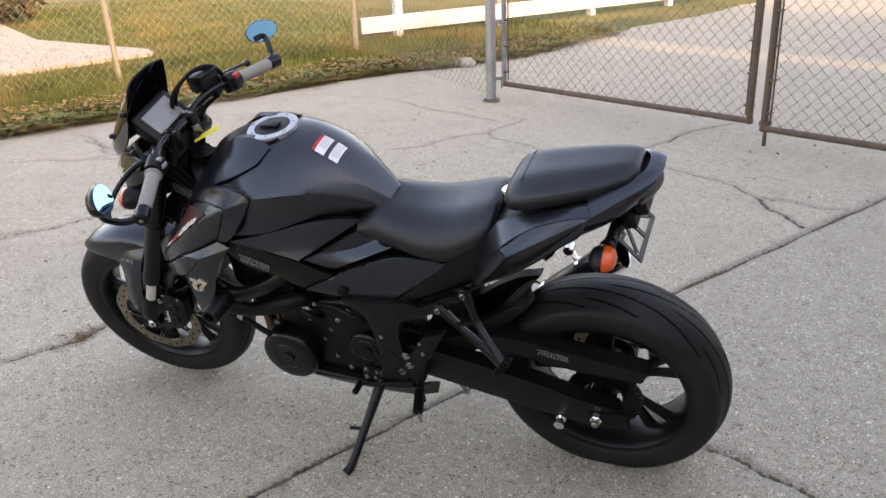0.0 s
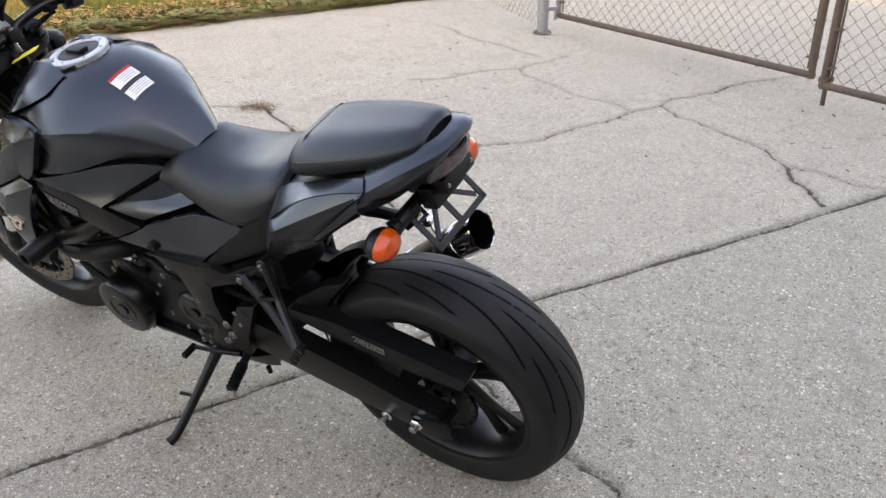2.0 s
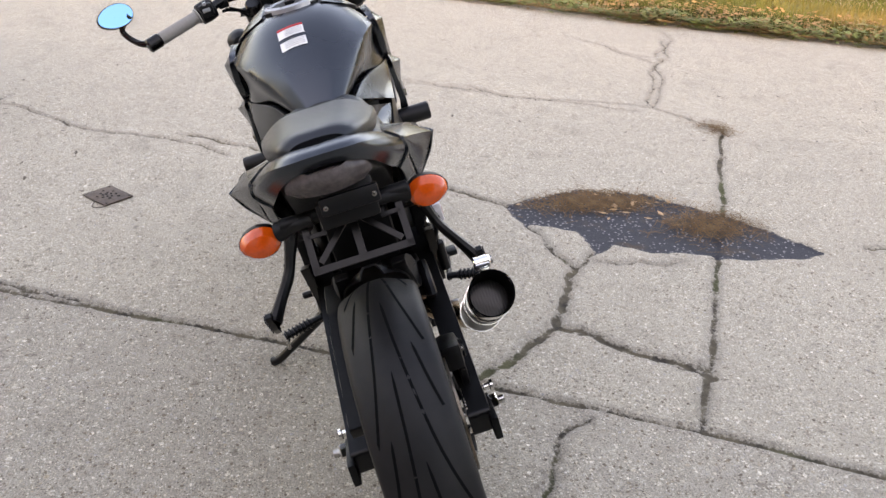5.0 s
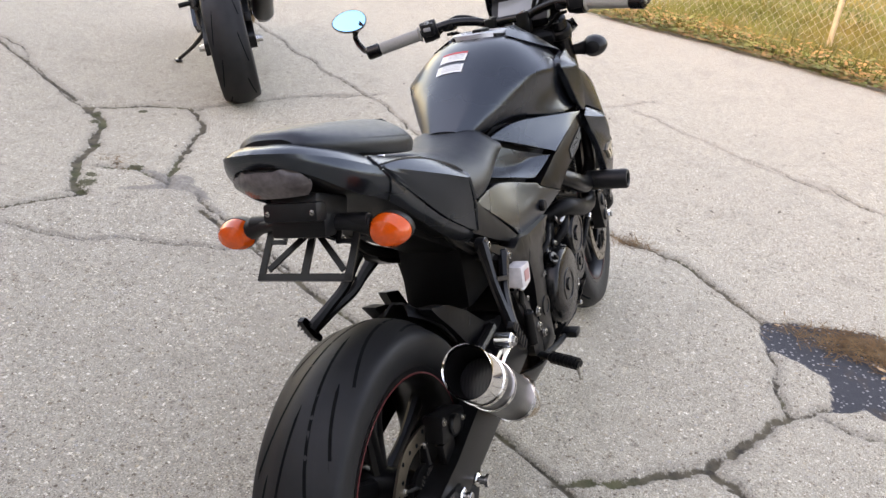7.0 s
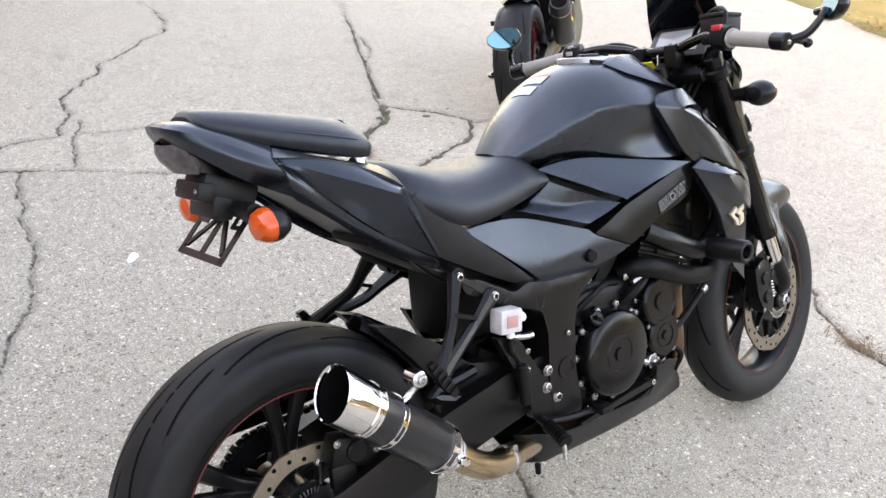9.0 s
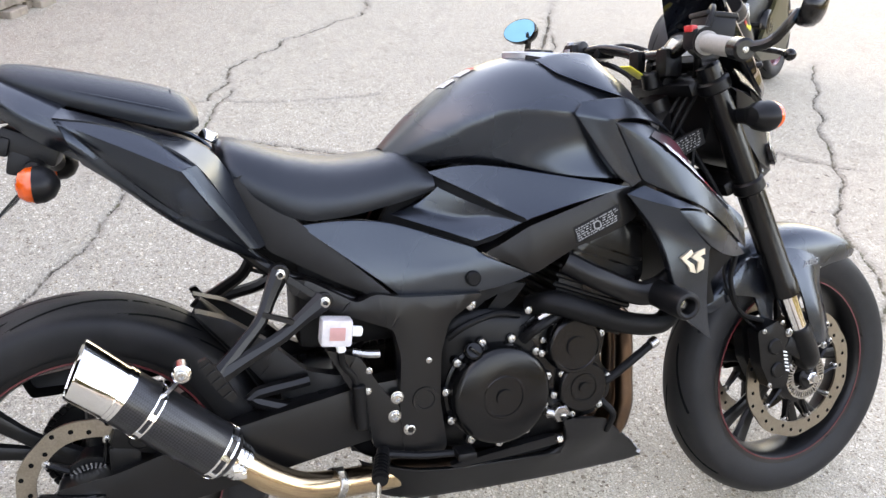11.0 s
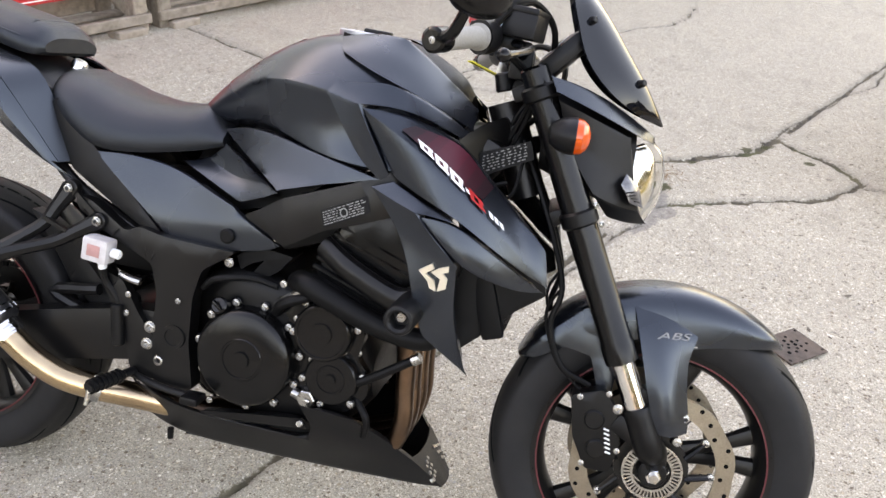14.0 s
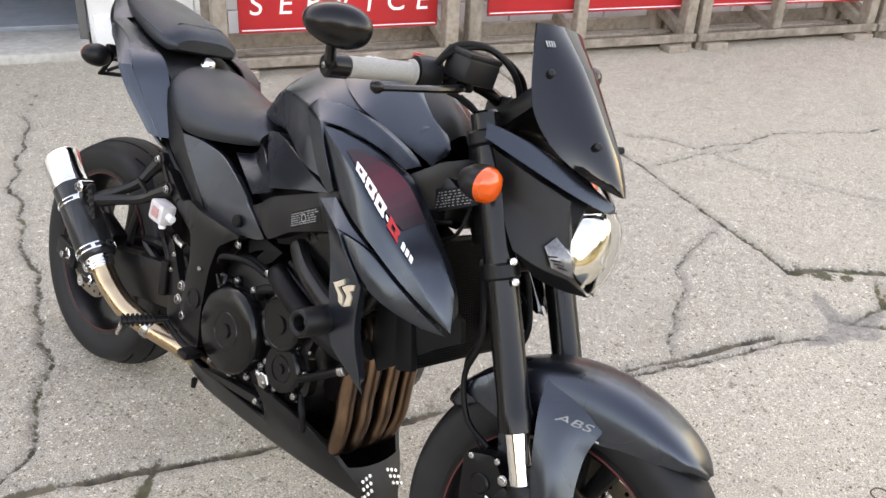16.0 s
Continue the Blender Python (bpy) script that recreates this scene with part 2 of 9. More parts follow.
def shell(bm, outline, yf, depth=0.012, bev=0.004, step=0.03, rnd=0, flip=1):
    """A panel seen from the side: an outline in (x, z), its outer face at y = yf(x, z), thick towards the middle plane."""
    if rnd:
        q = []
        k = len(outline)
        for i in range(k):
            a, b, c = (np.array(outline[j % k], float) for j in (i - 1, i, i + 1))
            for t in (0.0, 0.33, 0.67, 1.0):
                p0 = b + (a - b) * min(0.45, rnd / max(1e-6, np.linalg.norm(a - b)))
                p1 = b + (c - b) * min(0.45, rnd / max(1e-6, np.linalg.norm(c - b)))
                q.append(tuple((1 - t) ** 2 * p0 + 2 * t * (1 - t) * b + t * t * p1))
        outline = q
    bev = min(bev, 0.0028)
    tmp = bmesh.new()
    f = tmp.faces.new([tmp.verts.new((x, 0, z)) for x, z in outline])
    tmp.normal_update()
    if bev:
        bmesh.ops.inset_region(tmp, faces=[f], thickness=bev, use_even_offset=True)
    bmesh.ops.triangulate(tmp, faces=[g for g in tmp.faces if len(g.verts) > 4])
    for _ in range(5):
        es = [e for e in tmp.edges if e.calc_length() > step]
        if not es:
            break
        bmesh.ops.subdivide_edges(tmp, edges=es, cuts=1)
        bmesh.ops.triangulate(tmp, faces=[g for g in tmp.faces if len(g.verts) > 3])
    edge = {v for e in tmp.edges if len(e.link_faces) == 1 for v in e.verts}
    for v in tmp.verts:
        y = yf(v.co.x, v.co.z)
        v.co.y = (abs(y) - (bev if v in edge else 0))
    border = [e for e in tmp.edges if len(e.link_faces) == 1]
    g = bmesh.ops.extrude_edge_only(tmp, edges=border)
    for v in g["geom"]:
        if isinstance(v, bmesh.types.BMVert):
            v.co.y -= depth
    for v in tmp.verts:
        v.co.y *= flip
    me = bpy.data.meshes.new("tmp")
    tmp.to_mesh(me)
    tmp.free()
    bm.from_mesh(me)
    bpy.data.meshes.remove(me)
    return bm


def loft(bm, secs, ns=5, nr=4, caps=True):
    """A body symmetric about y = 0 through sections (x, [(y, z) from the top middle to the bottom middle])."""
    rings = []
    for x, half in secs:
        rings.append([(x, y, z) for y, z in half])
    k = len(rings[0])
    cols = [spline([r[i] for r in rings], ns) for i in range(k)]
    out = []
    for j in range(len(cols[0])):
        h = spline([c[j] for c in cols], nr)
        full = h + [(x, -y, z) for x, y, z in h[-2:0:-1]]
        out.append(full)
    skin(bm, out, True, caps)
    return bm


def surf(bm, grid, thick=0.003, su=4, sv=4, flip=1):
    """A curved sheet through rows of control points, with thickness."""
    rows = [spline(r, sv) for r in grid]
    cols = [spline([r[j] for r in rows], su) for j in range(len(rows[0]))]
    g = np.array(cols).transpose(1, 0, 2)
    g[:, :, 1] *= flip
    du = np.gradient(g, axis=0)
    dv = np.gradient(g, axis=1)
    nn = np.cross(du, dv)
    nn /= np.maximum(1e-9, np.linalg.norm(nn, axis=2, keepdims=True))
    h = g - nn * thick * flip
    a = [[bm.verts.new(p) for p in r] for r in g]
    b = [[bm.verts.new(p) for p in r] for r in h]
    m, n = len(a), len(a[0])
    for i in range(m - 1):
        for j in range(n - 1):
            bm.faces.new((a[i][j], a[i + 1][j], a[i + 1][j + 1], a[i][j + 1]))
            bm.faces.new((b[i][j], b[i][j + 1], b[i + 1][j + 1], b[i + 1][j]))
    for i in range(m - 1):
        bm.faces.new((a[i][0], b[i][0], b[i + 1][0], a[i + 1][0]))
        bm.faces.new((a[i][-1], a[i + 1][-1], b[i + 1][-1], b[i][-1]))
    for j in range(n - 1):
        bm.faces.new((a[0][j], a[0][j + 1], b[0][j + 1], b[0][j]))
        bm.faces.new((a[-1][j], b[-1][j], b[-1][j + 1], a[-1][j + 1]))
    return bm


def cage(name, pts, faces, material, parent, label="", creases=(), s=1, lv=3, turn=0.014, m=None, angle=30.0, rim=0.92):
    """A body panel from a few corner points: smoothed faces, creased ridges, edges turned inwards; y is mirrored by s."""
    bm = B()
    v = {k: bm.verts.new((p[0], p[1] * s, p[2])) for k, p in pts.items()}
    for f in faces:
        bm.faces.new([v[k] for k in f.split()])
    bmesh.ops.recalc_face_normals(bm, faces=bm.faces[:])
    lay = bm.edges.layers.float.new("crease_edge")
    hard = {}
    for c in creases:
        *ks, w = c.split()
        for a, b in zip(ks, ks[1:]):
            hard[frozenset((v[a], v[b]))] = float(w)
    for e in bm.edges:
        e[lay] = rim if len(e.link_faces) == 1 else hard.get(frozenset(e.verts), 0.0)
    cl = bm.verts.layers.float.new("crease_vert")
    for q in bm.verts:
        rimmed = [e.other_vert(q).co - q.co for e in q.link_edges if len(e.link_faces) == 1]
        if len(rimmed) == 2 and rimmed[0].angle(rimmed[1]) < radians(152):
            q[cl] = min(1.0, (radians(180) - rimmed[0].angle(rimmed[1])) / radians(45))
    if turn:
        g = bmesh.ops.extrude_edge_only(bm, edges=[e for e in bm.edges if len(e.link_faces) == 1])
        for q in g["geom"]:
            if isinstance(q, bmesh.types.BMVert):
                q.co.y -= turn * s
                q[cl] = 0.0
            elif isinstance(q, bmesh.types.BMEdge):
                q[lay] = 0.0
    bmesh.ops.recalc_face_normals(bm, faces=bm.faces[:])
    me = bpy.data.meshes.new(name)
    bm.to_mesh(me)
    bm.free()
    tmp = bpy.data.objects.new(name, me)
    scene.collection.objects.link(tmp)
    md = tmp.modifiers.new("smooth", "SUBSURF")
    md.levels = md.render_levels = lv
    md.boundary_smooth = "PRESERVE_CORNERS"
    fine = bpy.data.meshes.new_from_object(tmp.evaluated_get(bpy.context.evaluated_depsgraph_get()))
    bpy.data.objects.remove(tmp)
    bpy.data.meshes.remove(me)
    bm = B()
    bm.from_mesh(fine)
    bpy.data.meshes.remove(fine)
    for k in [k for k in bm.edges.layers.float.keys()]:
        bm.edges.layers.float.remove(bm.edges.layers.float[k])
    for k in [k for k in bm.verts.layers.float.keys()]:
        bm.verts.layers.float.remove(bm.verts.layers.float[k])
    return part(name, bm, material, parent, label, m, angle)


def strap(bm, a, b, w=0.014, t=0.004, n=(1, 0, 0)):
    """A flat bar from a to b, w wide across n's plane, t thick along n."""
    a, b, n = Vector(a), Vector(b), Vector(n).normalized()
    d = (b - a).normalized()
    s = d.cross(n).normalized() * (w / 2)
    n = s.cross(d).normalized() * (t / 2)
    rings = [[p + s + n, p + s * 1.0 - n, p - s - n, p - s + n] for p in (a, b)]
    skin(bm, rings)
    return bm


def B():
    return bmesh.new()


def bolt_mesh(r=0.006, h=0.004):
    bm = B()
    lathe(bm, [(0, r * 1.25), (h * 0.25, r * 1.25), (h * 0.3, r), (h * 0.9, r), (h, r * 0.88), (h, r * 0.60), (h * 0.1, r * 0.56), (h * 0.1, 0.0001)], 12)
    bmesh.ops.recalc_face_normals(bm, faces=bm.faces[:])
    me = bpy.data.meshes.new("bolt")
    bm.to_mesh(me)
    bm.free()
    me.polygons.foreach_set("use_smooth", [True] * len(me.polygons))
    me.set_sharp_from_angle(angle=radians(30))
    me.materials.append(M_STEEL)
    return me


BOLT = bolt_mesh()


def bolt(parent, x, y, z, k=1.0, out=None, m=None):
    """A hexagon socket bolt whose head faces sideways (or along out)."""
    ob = new("bolt", BOLT)
    ob.parent = parent
    d = Vector(out) if out else Vector((0, 1 if y > 0 else -1, 0))
    q = Vector((0, 1, 0)).rotation_difference(d)
    k *= 0.82
    mm = Matrix.LocRotScale((x, y, z), q, (k, k, k))
    ob.matrix_basis = m @ mm if m is not None else mm
    return ob


def thing(name, m, label, category, group=""):
    e = new(name)
    e.empty_display_size = 0.1
    e.matrix_basis = m
    return tagged(e, label, category, group)

# ---- ground: one sheet of old concrete, cracked and jointed, out to the horizon ----
JOINTS = [
    [(-2.2, -5.2), (-0.89, -2.66), (0.22, -0.70), (0.80, 0.41), (1.26, 1.41), (1.30, 1.50)],
    [(0.22, -0.70), (1.16, -1.24), (1.5, -1.44), (2.3, -1.85), (2.48, -1.96)],
    [(-2.6, 3.85), (-1.2, 3.14), (-0.21, 2.63), (0.27, 2.44), (0.82, 2.14), (1.17, 1.95)],
    [(3.61, 5.91), (2.91, 4.55), (2.06, 2.85)],
]
CRACKS = [
    (0.011, [(-0.24, -0.08), (-0.33, -0.06), (-0.44, 0.0), (-0.93, 0.17), (-1.31, 0.26), (-1.67, 0.49), (-2.48, 0.93)]),
    (0.009, [(0.31, -0.43), (0.25, -0.32), (0.06, -0.22), (-0.24, -0.08)]),
    (0.010, [(-0.70, -2.40), (-0.54, -2.41), (-0.27, -2.48), (-0.14, -2.65), (0.19, -2.84), (0.52, -3.08)]),
    (0.016, [(-0.50, -2.08), (-0.41, -2.24), (-0.27, -2.48)]),
    (0.015, [(2.60, 0.75), (2.17, 0.21), (2.10, 0.12), (2.02, 0.0), (2.0, -0.13), (1.85, -0.35), (1.64, -0.57)]),
    (0.008, [(2.31, 0.55), (2.64, 1.03), (2.85, 1.37), (3.16, 1.78), (3.65, 2.47), (3.95, 2.83), (4.4, 3.4)]),
    (0.012, [(1.14, -1.85), (0.88, -2.19), (0.78, -2.50), (0.53, -3.08), (0.29, -3.73), (-0.05, -4.25)]),
    (0.006, [(0.62, -2.90), (0.86, -3.01), (1.54, -3.38), (1.60, -3.46), (1.46, -3.95)]),
    (0.006, [(1.62, -3.82), (2.55, -4.26), (3.55, -4.45)]),
    (0.006, [(2.07, -2.85), (1.87, -3.06), (1.60, -3.46)]),
    (0.007, [(4.40, -2.50), (2.87, -1.74), (2.48, -1.96)]),
    (0.006, [(3.48, -0.36), (3.12, -0.96), (2.87, -1.74)]),
    (0.005, [(3.83, -2.27), (4.17, -1.96)]),
    (0.005, [(3.99, 0.35), (3.56, -0.24), (3.12, -0.96)]),
    (0.006, [(3.30, -0.79), (3.11, -0.93), (3.04, -1.14)]),
    (0.005, [(3.92, 0.51), (4.30, 0.26)]),
    (0.020, [(1.12, -0.67), (0.98, -0.59), (0.85, -0.53), (0.75, -0.47), (0.69, -0.40), (0.61, -0.31), (0.56, -0.22), (0.49, -0.13)]),
    (0.018, [(0.75, -0.48), (0.73, -0.55), (0.64, -0.62), (0.59, -0.67), (0.55, -0.74), (0.51, -0.80), (0.44, -0.85)]),
    (0.006, [(0.48, -0.85), (0.66, -0.59)]),
    (0.006, [(1.16, -0.76), (1.13, -0.83), (1.14, -0.92), (1.10, -1.00), (1.12, -1.07)]),
    (0.009, [(1.47, -0.59), (1.31, -0.62), (1.16, -0.65), (1.12, -0.67), (1.17, -0.73), (1.22, -0.77)]),
    (0.028, [(2.00, 2.73), (1.93, 2.60), (1.60, 2.29), (1.18, 1.96)]),
    (0.022, [(2.00, 2.73), (2.18, 2.55), (2.31, 2.33), (1.94, 2.03), (1.40, 1.74)]),
    (0.012, [(1.41, 2.13), (1.49, 1.98), (1.44, 1.75)]),
    (0.009, [(2.28, 2.30), (2.47, 2.23), (2.88, 2.0), (3.25, 1.68)]),
    (0.008, [(2.00, 2.75), (2.74, 4.13)]),
    (0.006, [(0.83, 2.05), (0.86, 1.71), (1.02, 1.38), (1.16, 1.14)]),
    (0.009, [(1.0, 0.85), (1.09, 0.98), (1.16, 1.14), (1.26, 1.32), (1.43, 1.61)]),
    (0.012, [(0.01, 2.75), (0.20, 2.85), (0.35, 2.86), (0.46, 3.10), (0.54, 3.45), (0.88, 3.98), (1.45, 4.55), (1.72, 5.34)]),
    (0.006, [(0.41, 2.87), (0.70, 2.80), (1.21, 2.90)]),
    (0.007, [(0.48, 3.02), (0.30, 2.47)]),
    (0.006, [(-0.32, 1.07), (-0.17, 1.38), (-0.02, 1.82), (0.1, 2.5)]),
    (0.007, [(3.14, 1.76), (2.73, 2.09)]),
    (0.006, [(3.78, -2.14), (3.91, -2.08), (4.10, -2.00), (4.33, -1.88), (4.56, -1.75), (4.47, -1.46)]),
    (0.008, [(2.89, -1.75), (3.34, -1.96), (3.75, -2.16), (4.12, -2.39), (4.63, -2.61)]),
    (0.006, [(3.26, -0.75), (3.07, -1.08), (2.87, -1.48), (2.81, -1.63)]),
]
FILLER = [(1.25, 1.92), (1.32, 1.87), (1.41, 1.80), (1.46, 1.86), (1.47, 2.00), (1.50, 2.03), (1.52, 1.88), (1.55, 1.76), (1.52, 1.70), (1.46, 1.60), (1.38, 1.50), (1.37, 1.56), (1.41, 1.66), (1.36, 1.76), (1.29, 1.84)]
MOSS = [(1.19, 1.98, 0.03), (1.26, 2.02, 0.045), (1.33, 2.06, 0.03), (1.50, 1.98, 0.035), (1.62, 2.31, 0.025), (1.85, 2.53, 0.03), (1.95, 2.62, 0.035), (2.11, 2.47, 0.03)]
PATCH = [(1.66, -0.57), (1.71, -0.68), (1.75, -0.81), (1.79, -0.92), (1.74, -1.06), (1.69, -1.20), (1.58, -1.32), (1.50, -1.40), (1.33, -1.55), (1.12, -1.66), (1.10, -1.50), (1.12, -1.30), (1.19, -1.12), (1.20, -0.99), (1.28, -0.88), (1.21, -0.78), (1.32, -0.78), (1.40, -0.77), (1.45, -0.68), (1.47, -0.59), (1.55, -0.56)]


def jag(pts, amp, seed):
    """A broken line made ragged by splitting it and pushing the middles aside."""
    r = random.Random(seed)
    pts = [np.array(p) for p in pts]
    for k in range(4):
        q = [pts[0]]
        for a, b in zip(pts, pts[1:]):
            d = b - a
            n = np.linalg.norm(d)
            m = (a + b) / 2
            if n > 0.03:
                m = m + np.array([-d[1], d[0]]) / n * r.uniform(-1, 1) * min(amp, n * 0.11)
                q.append(m)
            q.append(b)
        pts = q
    return np.array(pts)


def seg_dist(X, Y, a, b):
    d = b - a
    t = np.clip(((X - a[0]) * d[0] + (Y - a[1]) * d[1]) / max(1e-9, d @ d), 0, 1)
    return np.hypot(X - a[0] - t * d[0], Y - a[1] - t * d[1])


def graded(a, b, step, far):
    mid = np.arange(a, b + step / 2, step)
    lo, hi, s = [a], [mid[-1]], step
    while lo[-1] > -far:
        s *= 1.35
        lo.append(lo[-1] - s)
        hi.append(hi[-1] + s)
    return np.concatenate([np.array(lo[:0:-1]), mid, np.array(hi[1:])])


def make_ground():
    gx, gy = graded(-1.9, 4.3, 0.011, 160), graded(-4.3, 4.6, 0.011, 160)
    X, Y = np.meshgrid(gx, gy, indexing="ij")
    D = np.full(X.shape, 0.2)

    def lay(line, half):
        wid = random.Random(int(abs(line[0][0]) * 997) + len(line))
        for a, b in zip(line, line[1:]):
            x0, x1 = sorted((a[0], b[0]))
            h_ = half * wid.uniform(0.45, 1.5)
            y0, y1 = sorted((a[1], b[1]))
            i0, i1 = np.searchsorted(gx, (x0 - 0.12, x1 + 0.12))
            j0, j1 = np.searchsorted(gy, (y0 - 0.12, y1 + 0.12))
            i0, j0, i1, j1 = max(i0 - 1, 0), max(j0 - 1, 0), i1 + 1, j1 + 1
            sub = (slice(i0, i1), slice(j0, j1))
            D[sub] = np.minimum(D[sub], seg_dist(X[sub], Y[sub], a, b) - h_)
    for k, j in enumerate(JOINTS):
        lay(jag(j, 0.007, k), 0.0075)
    for k, (w, c) in enumerate(CRACKS):
        lay(jag(c, 0.05, 50 + k), w * 0.5)
        if w > 0.011:
            ln = jag(c, 0.05, 50 + k)
            r = random.Random(k)
            for q in ln[5::17]:
                e = q + np.array([r.uniform(-0.05, 0.05), r.uniform(-0.05, 0.05)])
                lay(np.array([q, e]), w * 0.3)
    # a smear of old grey filler at the crossing, and moss in its cracks
    def inside_of(line):
        hit = np.zeros(X.shape, bool)
        for a, b in zip(line, line[1:]):
            if a[1] != b[1]:
                hit ^= ((a[1] > Y) != (b[1] > Y)) & (X < (b[0] - a[0]) * (Y - a[1]) / (b[1] - a[1]) + a[0])
        return hit
    fill = inside_of(jag(FILLER + FILLER[:1], 0.02, 7)).astype(float)
    for k in range(2):
        fill[1:-1, 1:-1] = (fill[:-2, 1:-1] + fill[2:, 1:-1] + fill[1:-1, :-2] + fill[1:-1, 2:] + fill[1:-1, 1:-1]) / 5
    moss = np.zeros(X.shape)
    for mx, my, mr in MOSS:
        moss = np.maximum(moss, np.clip(1.4 - np.hypot(X - mx, Y - my) / mr, 0, 1))
    # the asphalt patch: signed distance to its rim, ragged
    pr = jag(PATCH + PATCH[:1], 0.03, 99)
    P = np.full(X.shape, 9.0)
    inside = np.zeros(X.shape, bool)
    for a, b in zip(pr, pr[1:]):
        P = np.minimum(P, seg_dist(X, Y, a, b))
        c = ((a[1] > Y) != (b[1] > Y))
        with np.errstate(divide="ignore", invalid="ignore"):
            xi = (b[0] - a[0]) * (Y - a[1]) / (b[1] - a[1]) + a[0]
        inside ^= c & (X < xi)
    P = np.where(inside, -P, P)
    P = np.clip(P, -0.2, 0.2)
    # slabs by the joints that bound them, each with its own level and tone
    s1 = (X - 0.22) * 0.884 - (Y + 0.70) * 0.467 > 0
    s2 = (X - 0.22) * 0.46 + (Y + 0.70) * 0.888 > 0
    s3 = (X - 0.27) * 0.50 + (Y - 2.44) * 0.866 > 0
    s4 = (X - 2.48) * 0.888 - (Y + 1.96) * 0.46 > 0
    tone = np.where(s1, np.where(s2, 0.68, 0.68), np.where(s3, 0.60, 0.30))
    tone = np.where(s1 & s4, 0.8, tone)
    step = np.where(s1, 0.0, 0.003) + np.where(~s1 & s3, -0.004, 0.0)
    rs = np.random.RandomState(4)
    Z = step.copy()
    for k in range(7):
        a, w, ph = rs.uniform(0, 6.28), rs.uniform(0.8, 3.0), rs.uniform(0, 6.28)
        Z += 0.0025 * np.sin((X * np.cos(a) + Y * np.sin(a)) * w + ph)
    fade = np.clip(1 - (np.hypot(X - 1, Y) - 8) / 6, 0, 1)
    Z *= fade
    dip = np.clip(1 - (D + 0.004) / 0.014, 0, 1)
    Z -= 0.013 * dip * dip * (3 - 2 * dip)
    Z -= 0.012 * np.clip(0.5 - P / 0.03, 0, 1)
    Z[np.abs(X) + np.abs(Y) > 60] = 0
    nx, ny = X.shape
    co = np.stack([X, Y, Z], -1).reshape(-1, 3)
    i = np.arange(nx * ny).reshape(nx, ny)
    quads = np.stack([i[:-1, :-1], i[1:, :-1], i[1:, 1:], i[:-1, 1:]], -1).reshape(-1, 4)
    me = bpy.data.meshes.new("ground")
    me.vertices.add(len(co))
    me.vertices.foreach_set("co", co.ravel())
    me.loops.add(quads.size)
    me.loops.foreach_set("vertex_index", quads.ravel().astype(np.int32))
    me.polygons.add(len(quads))
    me.polygons.foreach_set("loop_start", np.arange(0, quads.size, 4, dtype=np.int32))
    me.polygons.foreach_set("use_smooth", np.ones(len(quads), bool))
    for nm, arr in (("crack", D), ("patch", P), ("tone", tone), ("filler", fill), ("moss", moss)):
        at = me.attributes.new(nm, "FLOAT", "POINT")
        at.data.foreach_set("value", np.clip(arr, -1, 1).ravel().astype(np.float32))
    me.update()
    me.validate()
    return me


